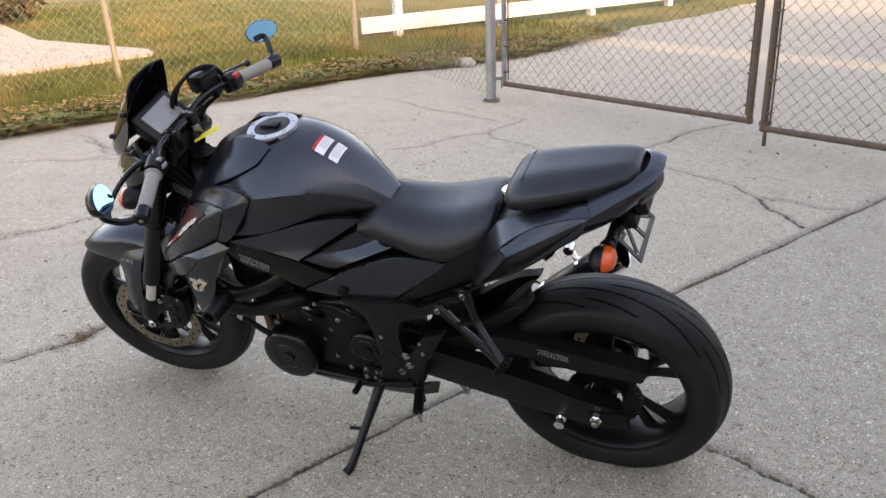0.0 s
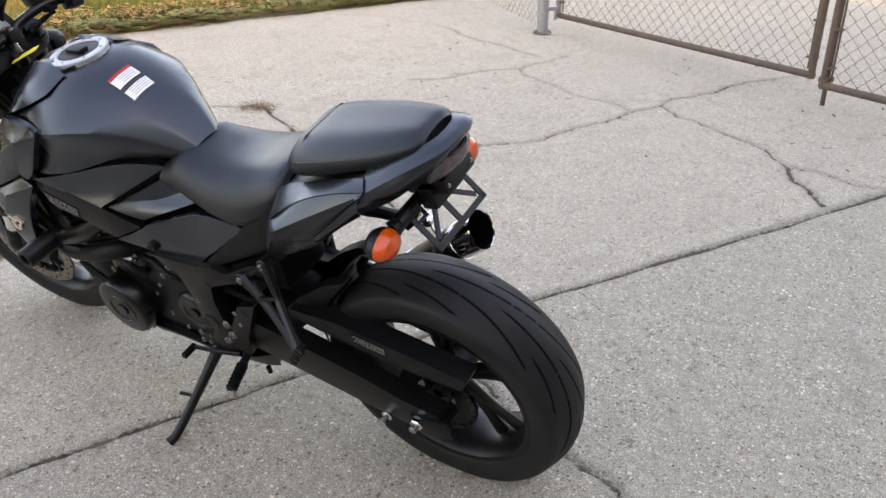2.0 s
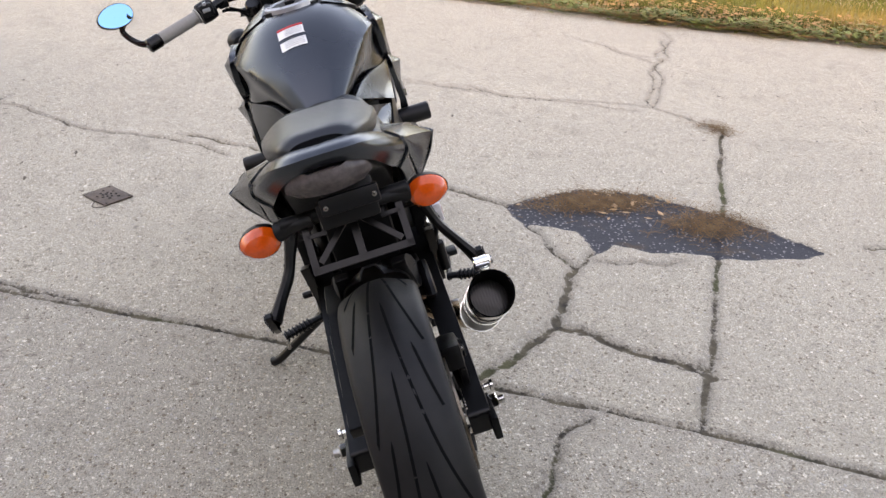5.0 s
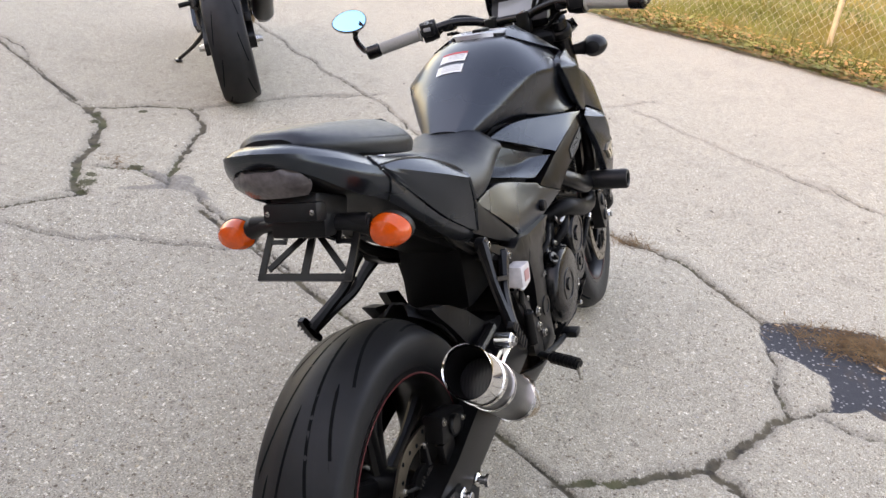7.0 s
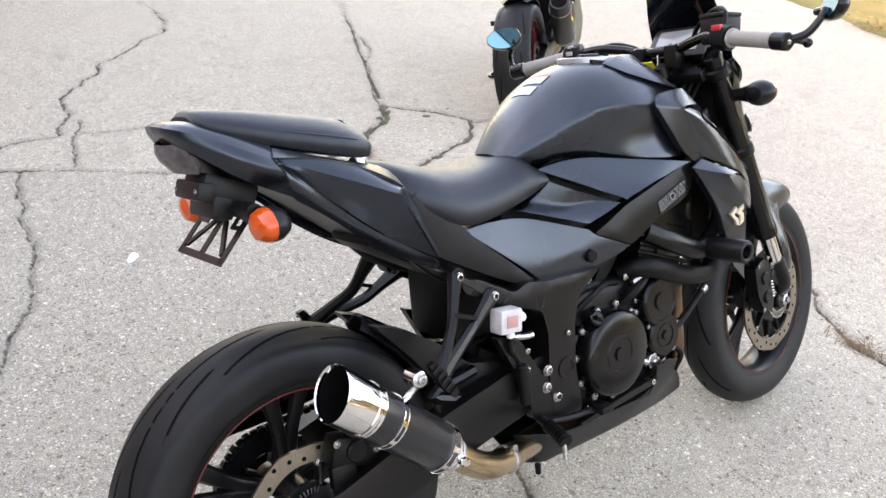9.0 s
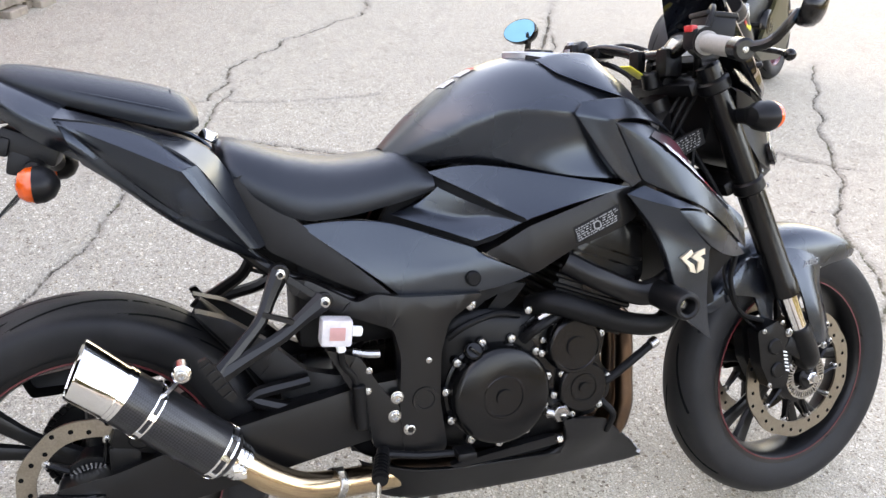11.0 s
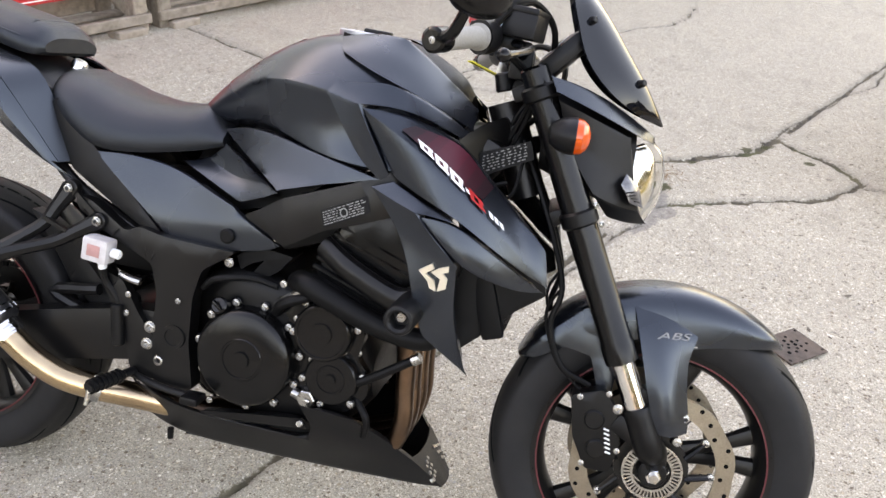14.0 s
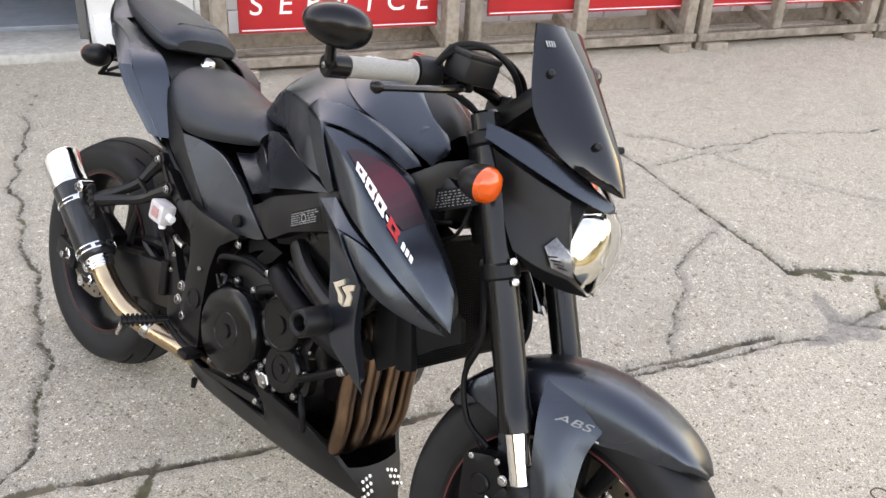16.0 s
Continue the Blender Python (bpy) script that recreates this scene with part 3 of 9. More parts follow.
def concrete_material():
    m = bpy.data.materials.new("old_concrete")
    m.use_nodes = True
    n, l = m.node_tree.nodes, m.node_tree.links
    p = n["Principled BSDF"]
    tc = n.new("ShaderNodeTexCoord")
    co = tc.outputs["Object"]

    def noise_(scale, detail=4.0, rough=0.55):
        a = n.new("ShaderNodeTexNoise")
        a.inputs["Scale"].default_value, a.inputs["Detail"].default_value, a.inputs["Roughness"].default_value = scale, detail, rough
        l.new(co, a.inputs["Vector"])
        return a.outputs["Fac"]

    def rng(v, a, b, c, d):
        q = n.new("ShaderNodeMapRange")
        for k, x in zip(("From Min", "From Max", "To Min", "To Max"), (a, b, c, d)):
            q.inputs[k].default_value = x
        l.new(v, q.inputs["Value"])
        return q.outputs["Result"]

    def mixc(f, a, b):
        q = n.new("ShaderNodeMix")
        q.data_type = "RGBA"
        for s, v in ((q.inputs[0], f), (q.inputs[6], a), (q.inputs[7], b)):
            if isinstance(v, (tuple, float)):
                s.default_value = (*v, 1) if isinstance(v, tuple) else v
            else:
                l.new(v, s)
        return q.outputs[2]

    def math_(op, a, b):
        q = n.new("ShaderNodeMath")
        q.operation = op
        for s, v in ((q.inputs[0], a), (q.inputs[1], b)):
            if isinstance(v, float):
                s.default_value = v
            else:
                l.new(v, s)
        return q.outputs[0]

    def attr(name):
        a = n.new("ShaderNodeAttribute")
        a.attribute_name = name
        return a.outputs["Fac"]
    tone = attr("tone")
    base = mixc(tone, (0.268, 0.238, 0.196), (0.455, 0.400, 0.310))
    base = mixc(rng(noise_(1.1, 6, 0.65), 0.35, 0.7, 0.0, 0.75), base, mixc(tone, (0.330, 0.292, 0.240), (0.380, 0.332, 0.258)))
    base = mixc(rng(noise_(9, 5, 0.7), 0.5, 0.78, 0.0, 0.55), base, (0.25, 0.214, 0.165))
    base = mixc(rng(noise_(45, 3, 0.6), 0.35, 0.75, 0.0, 0.45), base, (0.53, 0.475, 0.385))
    # exposed stones
    v = n.new("ShaderNodeTexVoronoi")
    v.inputs["Scale"].default_value = 74
    l.new(co, v.inputs["Vector"])
    stone = rng(v.outputs["Distance"], 0.30, 0.38, 1.0, 0.0)
    sep = n.new("ShaderNodeSeparateColor")
    l.new(v.outputs["Color"], sep.inputs[0])
    pick = rng(sep.outputs[0], 0.50, 0.54, 0.0, 1.0)
    def stones(v_):
        cr = n.new("ShaderNodeValToRGB")
        cr.color_ramp.interpolation = "LINEAR"
        e = cr.color_ramp.elements
        e[0].position, e[0].color = 0.0, (0.13, 0.10, 0.075, 1)
        e[1].position, e[1].color = 1.0, (0.74, 0.68, 0.57, 1)
        for ps, cc in ((0.22, (0.22, 0.175, 0.13, 1)), (0.30, (0.40, 0.32, 0.225, 1)), (0.52, (0.36, 0.34, 0.315, 1)), (0.60, (0.52, 0.44, 0.33, 1)), (0.86, (0.60, 0.535, 0.43, 1))):
            k = e.new(ps)
            k.color = cc
        l.new(v_, cr.inputs[0])
        return cr.outputs[0]
    base = mixc(math_("MULTIPLY", math_("MULTIPLY", stone, pick), 0.95), base, stones(sep.outputs[1]))
    v2 = n.new("ShaderNodeTexVoronoi")
    v2.inputs["Scale"].default_value = 175
    l.new(co, v2.inputs["Vector"])
    s2 = n.new("ShaderNodeSeparateColor")
    l.new(v2.outputs["Color"], s2.inputs[0])
    base = mixc(math_("MULTIPLY", rng(s2.outputs[0], 0.30, 0.35, 0.0, 0.95), rng(v2.outputs["Distance"], 0.33, 0.42, 1.0, 0.0)), base, stones(s2.outputs[1]))
    # larger pebbles, sparse, mostly pale
    v3 = n.new("ShaderNodeTexVoronoi")
    v3.inputs["Scale"].default_value = 38
    l.new(co, v3.inputs["Vector"])
    s3 = n.new("ShaderNodeSeparateColor")
    l.new(v3.outputs["Color"], s3.inputs[0])
    peb = math_("MULTIPLY", rng(s3.outputs[0], 0.80, 0.82, 0.0, 0.9), rng(math_("ADD", v3.outputs["Distance"], rng(noise_(160, 2), 0.3, 0.7, -0.07, 0.07)), 0.20, 0.27, 1.0, 0.0))
    base = mixc(peb, base, stones(rng(s3.outputs[1], 0.0, 1.0, 0.12, 1.0)))
    # small dark pits and rare stains
    base = mixc(rng(noise_(26, 2, 0.4), 0.66, 0.74, 0.0, 0.6), base, (0.17, 0.145, 0.115))
    base = mixc(rng(noise_(3.4, 8, 0.72), 0.54, 0.74, 0.0, 0.55), base, (0.245, 0.215, 0.17))
    base = mixc(rng(noise_(6.1, 7, 0.75), 0.60, 0.74, 0.0, 0.5), base, (0.56, 0.52, 0.44))
    fine = n.new("ShaderNodeHueSaturation")
    l.new(base, fine.inputs["Color"])
    l.new(rng(noise_(240, 3, 0.8), 0.32, 0.68, 0.46, 1.50), fine.inputs["Value"])
    base = fine.outputs["Color"]
    # cracks: dirt inside and a darker margin outside
    d = math_("ADD", attr("crack"), rng(noise_(62, 5, 0.75), 0.0, 1.0, -0.014, 0.013))
    base = mixc(rng(d, 0.002, 0.035, 0.28, 0.0), base, (0.20, 0.18, 0.155))
    dirt = mixc(rng(noise_(14, 3), 0.35, 0.65, 0.0, 1.0), (0.055, 0.047, 0.038), (0.15, 0.125, 0.085))
    dirt = mixc(rng(noise_(2.2, 3), 0.56, 0.68, 0.0, 0.6), dirt, (0.085, 0.10, 0.035))
    base = mixc(rng(d, -0.002, 0.003, 1.0, 0.0), base, dirt)
    base = mixc(rng(math_("ADD", attr("filler"), rng(noise_(38, 4, 0.7), 0.3, 0.7, -0.45, 0.45)), 0.35, 0.75, 0.0, 0.72), base, mixc(rng(noise_(48, 6, 0.8), 0.35, 0.65, 0.0, 1.0), (0.10, 0.092, 0.082), (0.29, 0.265, 0.235)))
    green = math_("ADD", attr("moss"), rng(noise_(55, 5, 0.75), 0.25, 0.75, -0.7, 0.5))
    base = mixc(rng(green, 0.42, 0.58, 0.0, 0.9), base, mixc(noise_(90, 3), (0.030, 0.032, 0.016), (0.085, 0.082, 0.036)))
    # asphalt patch
    pd = math_("ADD", attr("patch"), rng(noise_(40, 4, 0.7), 0.0, 1.0, -0.02, 0.02))
    asp = mixc(math_("MULTIPLY", rng(sep.outputs[0], 0.6, 0.72, 0.0, 1.0), stone), (0.055, 0.056, 0.062), (0.26, 0.25, 0.24))
    asp = mixc(rng(noise_(7, 3), 0.55, 0.72, 0.0, 0.6), asp, (0.12, 0.075, 0.04))
    base = mixc(rng(pd, -0.004, 0.004, 1.0, 0.0), base, asp)
    l.new(base, p.inputs["Base Color"])
    l.new(rng(noise_(30), 0.3, 0.7, 0.78, 0.95), p.inputs["Roughness"])
    p.inputs["Specular IOR Level"].default_value = 0.12
    h = math_("ADD", math_("MULTIPLY", stone, 0.35), math_("ADD", noise_(120, 5, 0.7), math_("MULTIPLY", noise_(18, 4), 1.2)))
    bp = n.new("ShaderNodeBump")
    bp.inputs["Strength"].default_value, bp.inputs["Distance"].default_value = 0.8, 0.004
    l.new(h, bp.inputs["Height"])
    l.new(bp.outputs["Normal"], p.inputs["Normal"])
    return m


M_CONC = concrete_material()
gm = make_ground()
gm.materials.append(M_CONC)
tagged(new("ground", gm), "pale old concrete paving with exposed stones, joints and ragged cracks", "ground", "", "structure")

# lawn: raised soil sheet behind a ragged edge, then grass, weeds and fallen leaves on it
M_SOIL = mat("lawn_soil", (0.13, 0.125, 0.05), 0.95, 0, 0.1, 0.45, 30, 0.5, 60, second=(0.26, 0.19, 0.08), second_scale=0.7, second_amount=0.8)
M_BLADE = mat("grass_blade", (0.10, 0.115, 0.028), 0.7, 0, 0.25, 0.55, 3.0, second=(0.27, 0.185, 0.06), second_scale=0.8, second_amount=0.85)
M_LEAF = mat("fallen_leaf", (0.30, 0.18, 0.075), 0.8, 0, 0.2, 0.5, 4.0, second=(0.34, 0.22, 0.10), second_scale=2)
M_APRON = mat("pale_apron", (0.44, 0.37, 0.29), 0.85, 0, 0.3, 0.15, 8, 0.3, 120, second=(0.44, 0.39, 0.32), second_scale=1)
EDGE = [(11.5, 10.0), (9.0, 5.2), (7.12, 1.18), (6.64, -0.03), (6.05, -1.15), (5.18, -2.43), (4.88, -2.99), (4.54, -3.62), (4.08, -4.49), (3.73, -5.15), (3.45, -5.55), (3.0, -5.95), (2.46, -6.80), (2.15, -7.8), (1.36, -9.99), (0.4, -12.5), (-1.5, -17.0)]
lr = random.Random(21)
bm = B()
edge = jag(EDGE, 0.08, 7)
near = [bm.verts.new((x, y, 0.0)) for x, y in edge]
top = [bm.verts.new((x + 0.12, y - 0.03, 0.035)) for x, y in edge]
far_ = [bm.verts.new((x + 60, y - 28, 0.05)) for x, y in edge]
for i in range(len(near) - 1):
    bm.faces.new((near[i], near[i + 1], top[i + 1], top[i]))
    bm.faces.new((top[i], top[i + 1], far_[i + 1], far_[i]))
tagged(part("lawn_ground", bm, M_SOIL), "dry yellow-green lawn behind the fence", "lawn", "", "structure")


def scatter(name, n, where, make, material, label, category):
    vs, fs = [], []
    for k in range(n):
        v, f = make(where())
        o = len(vs)
        vs += v
        fs += [tuple(i + o for i in q) for q in f]
    me = bpy.data.meshes.new(name)
    me.from_pydata(vs, [], fs)
    me.materials.append(material)
    me.update()
    return tagged(new(name, me), label, category, "", "stuff")


def on_lawn(d0, d1, power=1.0, i0=1.5, i1=13.5):
    def f():
        t = lr.uniform(i0, i1)
        i = int(t)
        a, b = EDGE[i], EDGE[i + 1]
        k = t - i
        d = d0 + (d1 - d0) * lr.random() ** power
        return (a[0] + (b[0] - a[0]) * k + 0.9 * d, a[1] + (b[1] - a[1]) * k - 0.42 * d, 0.03)
    return f


def blade(h0, h1, w):
    def f(p):
        a, h, b = lr.uniform(0, 6.28), lr.uniform(h0, h1), lr.uniform(-0.6, 0.6)
        dx, dy = math.cos(a), math.sin(a)
        lean_x, lean_y = lr.uniform(-0.6, 0.6) * h, lr.uniform(-0.6, 0.6) * h
        x, y, z = p
        return [(x - dx * w, y - dy * w, z - 0.02), (x + dx * w, y + dy * w, z - 0.02), (x + dx * w * 0.7 + lean_x * 0.4, y + dy * w * 0.7 + lean_y * 0.4, z + h * 0.6), (x - dx * w * 0.7 + lean_x * 0.4, y - dy * w * 0.7 + lean_y * 0.4, z + h * 0.6), (x + lean_x, y + lean_y, z + h)], [(0, 1, 2, 3), (3, 2, 4)]
    return f


def leaf(size):
    def f(p):
        a, s = lr.uniform(0, 6.28), size * lr.uniform(0.5, 1.3)
        c, d = math.cos(a) * s, math.sin(a) * s
        x, y, z = p
        t = lr.uniform(0.0, 0.6) * s
        return [(x - c, y - d, z), (x - d * 0.5, y + c * 0.5, z + t * 0.3), (x + c, y + d, z + t), (x + d * 0.5, y - c * 0.5, z + t * 0.5)], [(0, 1, 2, 3)]
    return f


scatter("grass", 26000, on_lawn(0.02, 2.2, 1.1), blade(0.04, 0.13, 0.004), M_BLADE, "ragged grass and weeds along the fence", "grass")
scatter("far_grass", 30000, on_lawn(1.8, 11.0, 1.3), blade(0.04, 0.10, 0.007), M_BLADE, "short dry lawn grass", "grass")
def weed_spot():
    x, y, z = on_lawn(-0.14, 0.55, 1.3)()
    lump = 0.5 + 0.5 * math.sin(x * 5.3 + y * 2.1) * math.sin(y * 4.7 - x)
    return (x - 0.10 * lump, y, lr.uniform(0.005, 0.03 + 0.10 * lump))


scatter("weeds", 9500, weed_spot, leaf(0.034), mat("weed_leaf", (0.17, 0.19, 0.055), 0.7, 0, 0.2, 0.4, 5, second=(0.33, 0.25, 0.09), second_scale=2), "low broad-leaved weeds at the lawn's edge", "weeds")
scatter("fallen_leaves", 6500, on_lawn(-0.16, 0.8, 1.8), leaf(0.026), M_LEAF, "brown fallen leaves along the lawn's edge", "leaves")
def litter_spot():
    x, y, z = on_lawn(-0.18, 0.45)()
    return (x, y, lr.uniform(0.010, 0.13))


scatter("leaf_litter", 6000, litter_spot, leaf(0.030), mat("dry_leaf", (0.34, 0.19, 0.075), 0.8, 0, 0.2, 0.5, 6.0, second=(0.20, 0.14, 0.06), second_scale=3), "dry orange-brown leaf litter caught in the weeds", "leaves")
bm = B()
AP = [(7.2, -4.2), (6.5, -5.75), (6.75, -5.95), (9.0, -6.4), (12.5, -8.6), (14.0, -7.0), (9.5, -3.4)]
f = bm.faces.new([bm.verts.new((x, y, 0.05)) for x, y in AP])
g = bmesh.ops.extrude_face_region(bm, geom=[f])
for v in g["geom"]:
    if isinstance(v, bmesh.types.BMVert):
        v.co.z += 0.05
tagged(part("concrete_apron", bm, M_APRON), "pale concrete apron in the lawn", "pavement", "", "structure")

# added tree belt round the open sides, beyond the lawn: unseen, blocks low sky
wr = random.Random(77)


def far_clump(p):
    s = wr.uniform(0.5, 1.3)
    vs, fs = [], []
    for k in range(3):
        a, b = wr.uniform(0, 6.28), wr.uniform(-0.7, 0.7)
        u = Vector((math.cos(a), math.sin(a), b)).normalized() * s
        v = u.cross(Vector((wr.uniform(-1, 1), wr.uniform(-1, 1), wr.uniform(0.2, 1)))).normalized() * s * 0.8
        o = Vector(p) + Vector((wr.uniform(-s, s), wr.uniform(-s, s), wr.uniform(-s, s))) * 0.6
        i = len(vs)
        vs += [tuple(o - u), tuple(o - v), tuple(o + u), tuple(o + v)]
        fs.append((i, i + 1, i + 2, i + 3))
    return vs, fs


def in_belt():
    a = radians(wr.uniform(190, 395))
    h = 6.5 + 2.5 * math.sin(a * 7.3) + 1.5 * math.sin(a * 17.1 + 1)
    d = wr.uniform(42, 50)
    return (d * math.cos(a), d * math.sin(a), wr.random() ** 0.8 * h)


scatter("far_woods", 9000, in_belt, far_clump, mat("far_foliage", (0.045, 0.055, 0.022), 0.8, 0, 0.2, 0.4, 0.4, second=(0.10, 0.06, 0.02), second_scale=0.15), "dark belt of far garden trees", "trees")

# ---- the motorcycle ----
LEAN = 17.0
BIKE = pose(0, 0, 0, -LEAN, 0, 0) @ pose(0, 0.002, 0)
bike = thing("motorcycle", BIKE, "matte black naked sports motorcycle leaning on its side stand on concrete", "motorcycle")
RA, FA = Vector((0.0, 0, 0.311)), Vector((1.445, 0, 0.313))     # axles
RAKE = radians(25.7)
_S = Vector((1.107, 0, 0.95))
FORK = Matrix.Translation(_S) @ Matrix.Rotation(radians(5.2), 4, Vector((-math.sin(RAKE), 0, math.cos(RAKE)))) @ Matrix.Translation(-_S)


def fork_x(z):
    return 1.141 + (0.96 - z) * math.tan(RAKE)


def half(*pts):
    return list(pts)


# -- wheels --
def tyre_profile(w, R, rim):
    q = [(-0.80 * w, rim - 0.002), (-0.93 * w, rim + 0.016), (-1.0 * w, rim + (R - rim) * 0.48), (-0.93 * w, rim + (R - rim) * 0.72), (-0.62 * w, R - 0.16 * w), (-0.3 * w, R - 0.035 * w), (0, R)]
    q = q + [(-y, r) for y, r in q[-2::-1]]
    return spline(q, 5)


def grooves(bm, prof, n, pattern, width=0.0052):
    """Sipes laid on the tread: each a run of (angle in turns, side position), with thin ribbons just proud of the rubber."""
    ys = np.array([p[0] for p in prof])
    rs = np.array([p[1] for p in prof])

    def at(a, y):
        r = float(np.interp(y, ys, rs)) + 0.0004
        return Vector((r * math.cos(a), y, r * math.sin(a)))
    for k in range(n):
        for run in pattern:
            pts = spline(run, 5)
            ring = []
            for i, (t, y) in enumerate(pts):
                a = 2 * math.pi * (k + t) / n
                t1, y1 = pts[min(i + 1, len(pts) - 1)]
                t0, y0 = pts[max(i - 1, 0)]
                d = at(2 * math.pi * (k + t1) / n, y1) - at(2 * math.pi * (k + t0) / n, y0)
                nr = at(a, y).normalized()
                sd = d.cross(nr).normalized()
                e = width * (0.5 if 0 < i < len(pts) - 1 else 0.12)
                dy, dr = sd.y * e, sd
                p = at(a, y)
                q0, q1 = p + sd * e, p - sd * e
                fix = []
                for q in (q0, q1):
                    aa = math.atan2(q.z, q.x)
                    fix.append(at(aa, q.y))
                ring.append(fix)
            vs = [[bm.verts.new(v) for v in r] for r in ring]
            for a_, b_ in zip(vs, vs[1:]):
                bm.faces.new((a_[0], a_[1], b_[1], b_[0]))
    return bm


def disc_ring(bm, r0, r1, y, th, waves=10, amp=0.022):
    n = 160
    wv = lambda t: 1 + amp * abs(math.sin(t * waves / 2)) ** 1.5 - amp
    prof = [(-th / 2, r0), (-th / 2, r1), (th / 2, r1), (th / 2, r0)]
    lathe(bm, prof, n, (0, y, 0), wave=lambda t, yy, r: wv(t) if r > (r0 + r1) / 2 else 1 - 0.5 * amp + 0.5 * amp * abs(math.sin(t * waves / 2)), closed=True)
    return bm


def wheel(name, label, R, w, rim_r, rim_w, m, groove_sets, spokes=5, hub_r=0.034, hub_w=0.07):
    e = part(name, B(), M_FRAME, bike, label, m)
    bm = B()
    prof = tyre_profile(w, R, rim_r)
    lathe(bm, prof, 96)
    part("tyre", bm, M_RUBBER, e, "black road tyre with curved sipes")
    # near-black ribbons stand for the grooves, their shade put into the colour
    bm = B()
    for n, pat in groove_sets:
        grooves(bm, prof, n, pat)
    part("tread_groove", bm, M_HOLLOW, e)
    bm = B()
    q = [(-rim_w, rim_r + 0.004), (-rim_w * 0.96, rim_r - 0.006), (-rim_w * 0.8, rim_r - 0.014), (-rim_w * 0.3, rim_r - 0.022), (rim_w * 0.3, rim_r - 0.022), (rim_w * 0.8, rim_r - 0.014), (rim_w * 0.96, rim_r - 0.006), (rim_w, rim_r + 0.004)]
    lathe(bm, q, 80)
    lathe(bm, [(-hub_w, 0.012), (-hub_w, hub_r), (-hub_w * 0.5, hub_r * 1.1), (hub_w * 0.5, hub_r * 1.1), (hub_w, hub_r), (hub_w, 0.012)], 28)
    part("rim", bm, M_FRAME, e, "black alloy rim")
    for k in range(spokes * 2):
        a = 2 * math.pi * (k // 2) / spokes + (0.17 if k % 2 else -0.17) + 0.2
        b = 2 * math.pi * (k // 2) / spokes + (0.055 if k % 2 else -0.055) + 0.2
        bm = B()
        ro, ri = rim_r - 0.018, hub_r * 0.95
        tube(bm, [(ri * math.cos(b), 0, ri * math.sin(b)), (0.5 * (ri + ro) * math.cos((a + b) / 2), 0, 0.5 * (ri + ro) * math.sin((a + b) / 2)), (ro * math.cos(a), 0, ro * math.sin(a))], [0.013, 0.0095, 0.013], 8, 4, True, 1.5)
        part("spoke", bm, M_FRAME, e)
    for s in (-1,):
        bm = B()
        lathe(bm, [(s * (rim_w * 0.975), rim_r - 0.0055), (s * (rim_w * 0.975 + 0.0008), rim_r - 0.0055), (s * (rim_w * 0.975 + 0.0008), rim_r - 0.0085), (s * rim_w * 0.975, rim_r - 0.0085)], 80, closed=True)
        part("rim_stripe", bm, M_STRIPE, e, "thin red rim stripe")
    return e


REAR_PAT = [(6, [[(0.0, 0.006), (0.4, 0.014), (0.9, 0.032), (1.25, 0.055), (1.45, 0.072)], [(0.5, -0.006), (0.9, -0.014), (1.4, -0.032), (1.75, -0.055), (1.95, -0.072)]]),
            (6, [[(0.35, 0.040), (0.6, 0.052), (0.85, 0.068)], [(0.85, -0.040), (1.1, -0.052), (1.35, -0.068)]])]
rear = wheel("rear_wheel", "black cast rear wheel with wide tyre", 0.309, 0.083, 0.218, 0.072, Matrix.Translation(RA), REAR_PAT)
FRONT_PAT = [(10, [[(0.0, 0.008), (0.3, 0.018), (0.7, 0.036), (0.95, 0.05)], [(0.5, -0.008), (0.8, -0.018), (1.2, -0.036), (1.45, -0.05)]])]
front = wheel("front_wheel", "black cast front wheel with red rim stripe", 0.299, 0.0565, 0.214, 0.049, FORK @ Matrix.Translation(FA), FRONT_PAT, hub_w=0.06)


def petal_disc(parent, y, r0, r1, carrier_r, buttons, waves):
    bm = B()
    disc_ring(bm, r0, r1, y, 0.005, waves)
    d = part("brake_disc", bm, M_DISC, bike, "petal-edged drilled steel brake disc", parent.matrix_basis)
    # dark plugs stand for the drilled holes, shaded by colour alone
    hole = None
    for k in range(waves * 3):
        a = 2 * math.pi * k / (waves * 3)
        r = r0 + (r1 - r0) * (0.28, 0.52, 0.74)[k % 3]
        if hole is None:
            bm = B()
            cyl(bm, (0, -0.0029, 0), (0, 0.0029, 0), 0.0042, None, 10)
            hole = part("disc_hole", bm, M_HOLLOW, d)
            ob = hole
        else:
            ob = new("disc_hole", hole.data)
            ob.parent = d
        ob.matrix_basis = Matrix.Translation((r * math.cos(a), y, r * math.sin(a)))
    bm = B()
    lathe(bm, [(y - 0.004, 0.036), (y - 0.004, carrier_r * 0.62), (y + 0.004, carrier_r * 0.62), (y + 0.004, 0.036)], 40, closed=True)
    car = part("disc_carrier", bm, M_FRAME, d, "black disc carrier")
    for k in range(buttons):
        a = 2 * math.pi * k / buttons
        c0 = Vector((carrier_r * 0.58 * math.cos(a - 0.16), y, carrier_r * 0.58 * math.sin(a - 0.16)))
        c1 = Vector((carrier_r * math.cos(a), y, carrier_r * math.sin(a)))
        bm = B()
        tube(bm, [c0, c1], [0.012, 0.008], 8, 0, True, 0.5)
        part("carrier_arm", bm, M_FRAME, d)
    for k in range(buttons):
        a = 2 * math.pi * k / buttons
        for s in (-1, 1):
            bolt(d, carrier_r * math.cos(a), y + s * 0.003, carrier_r * math.sin(a), 1.15, (0, s, 0))
    return d


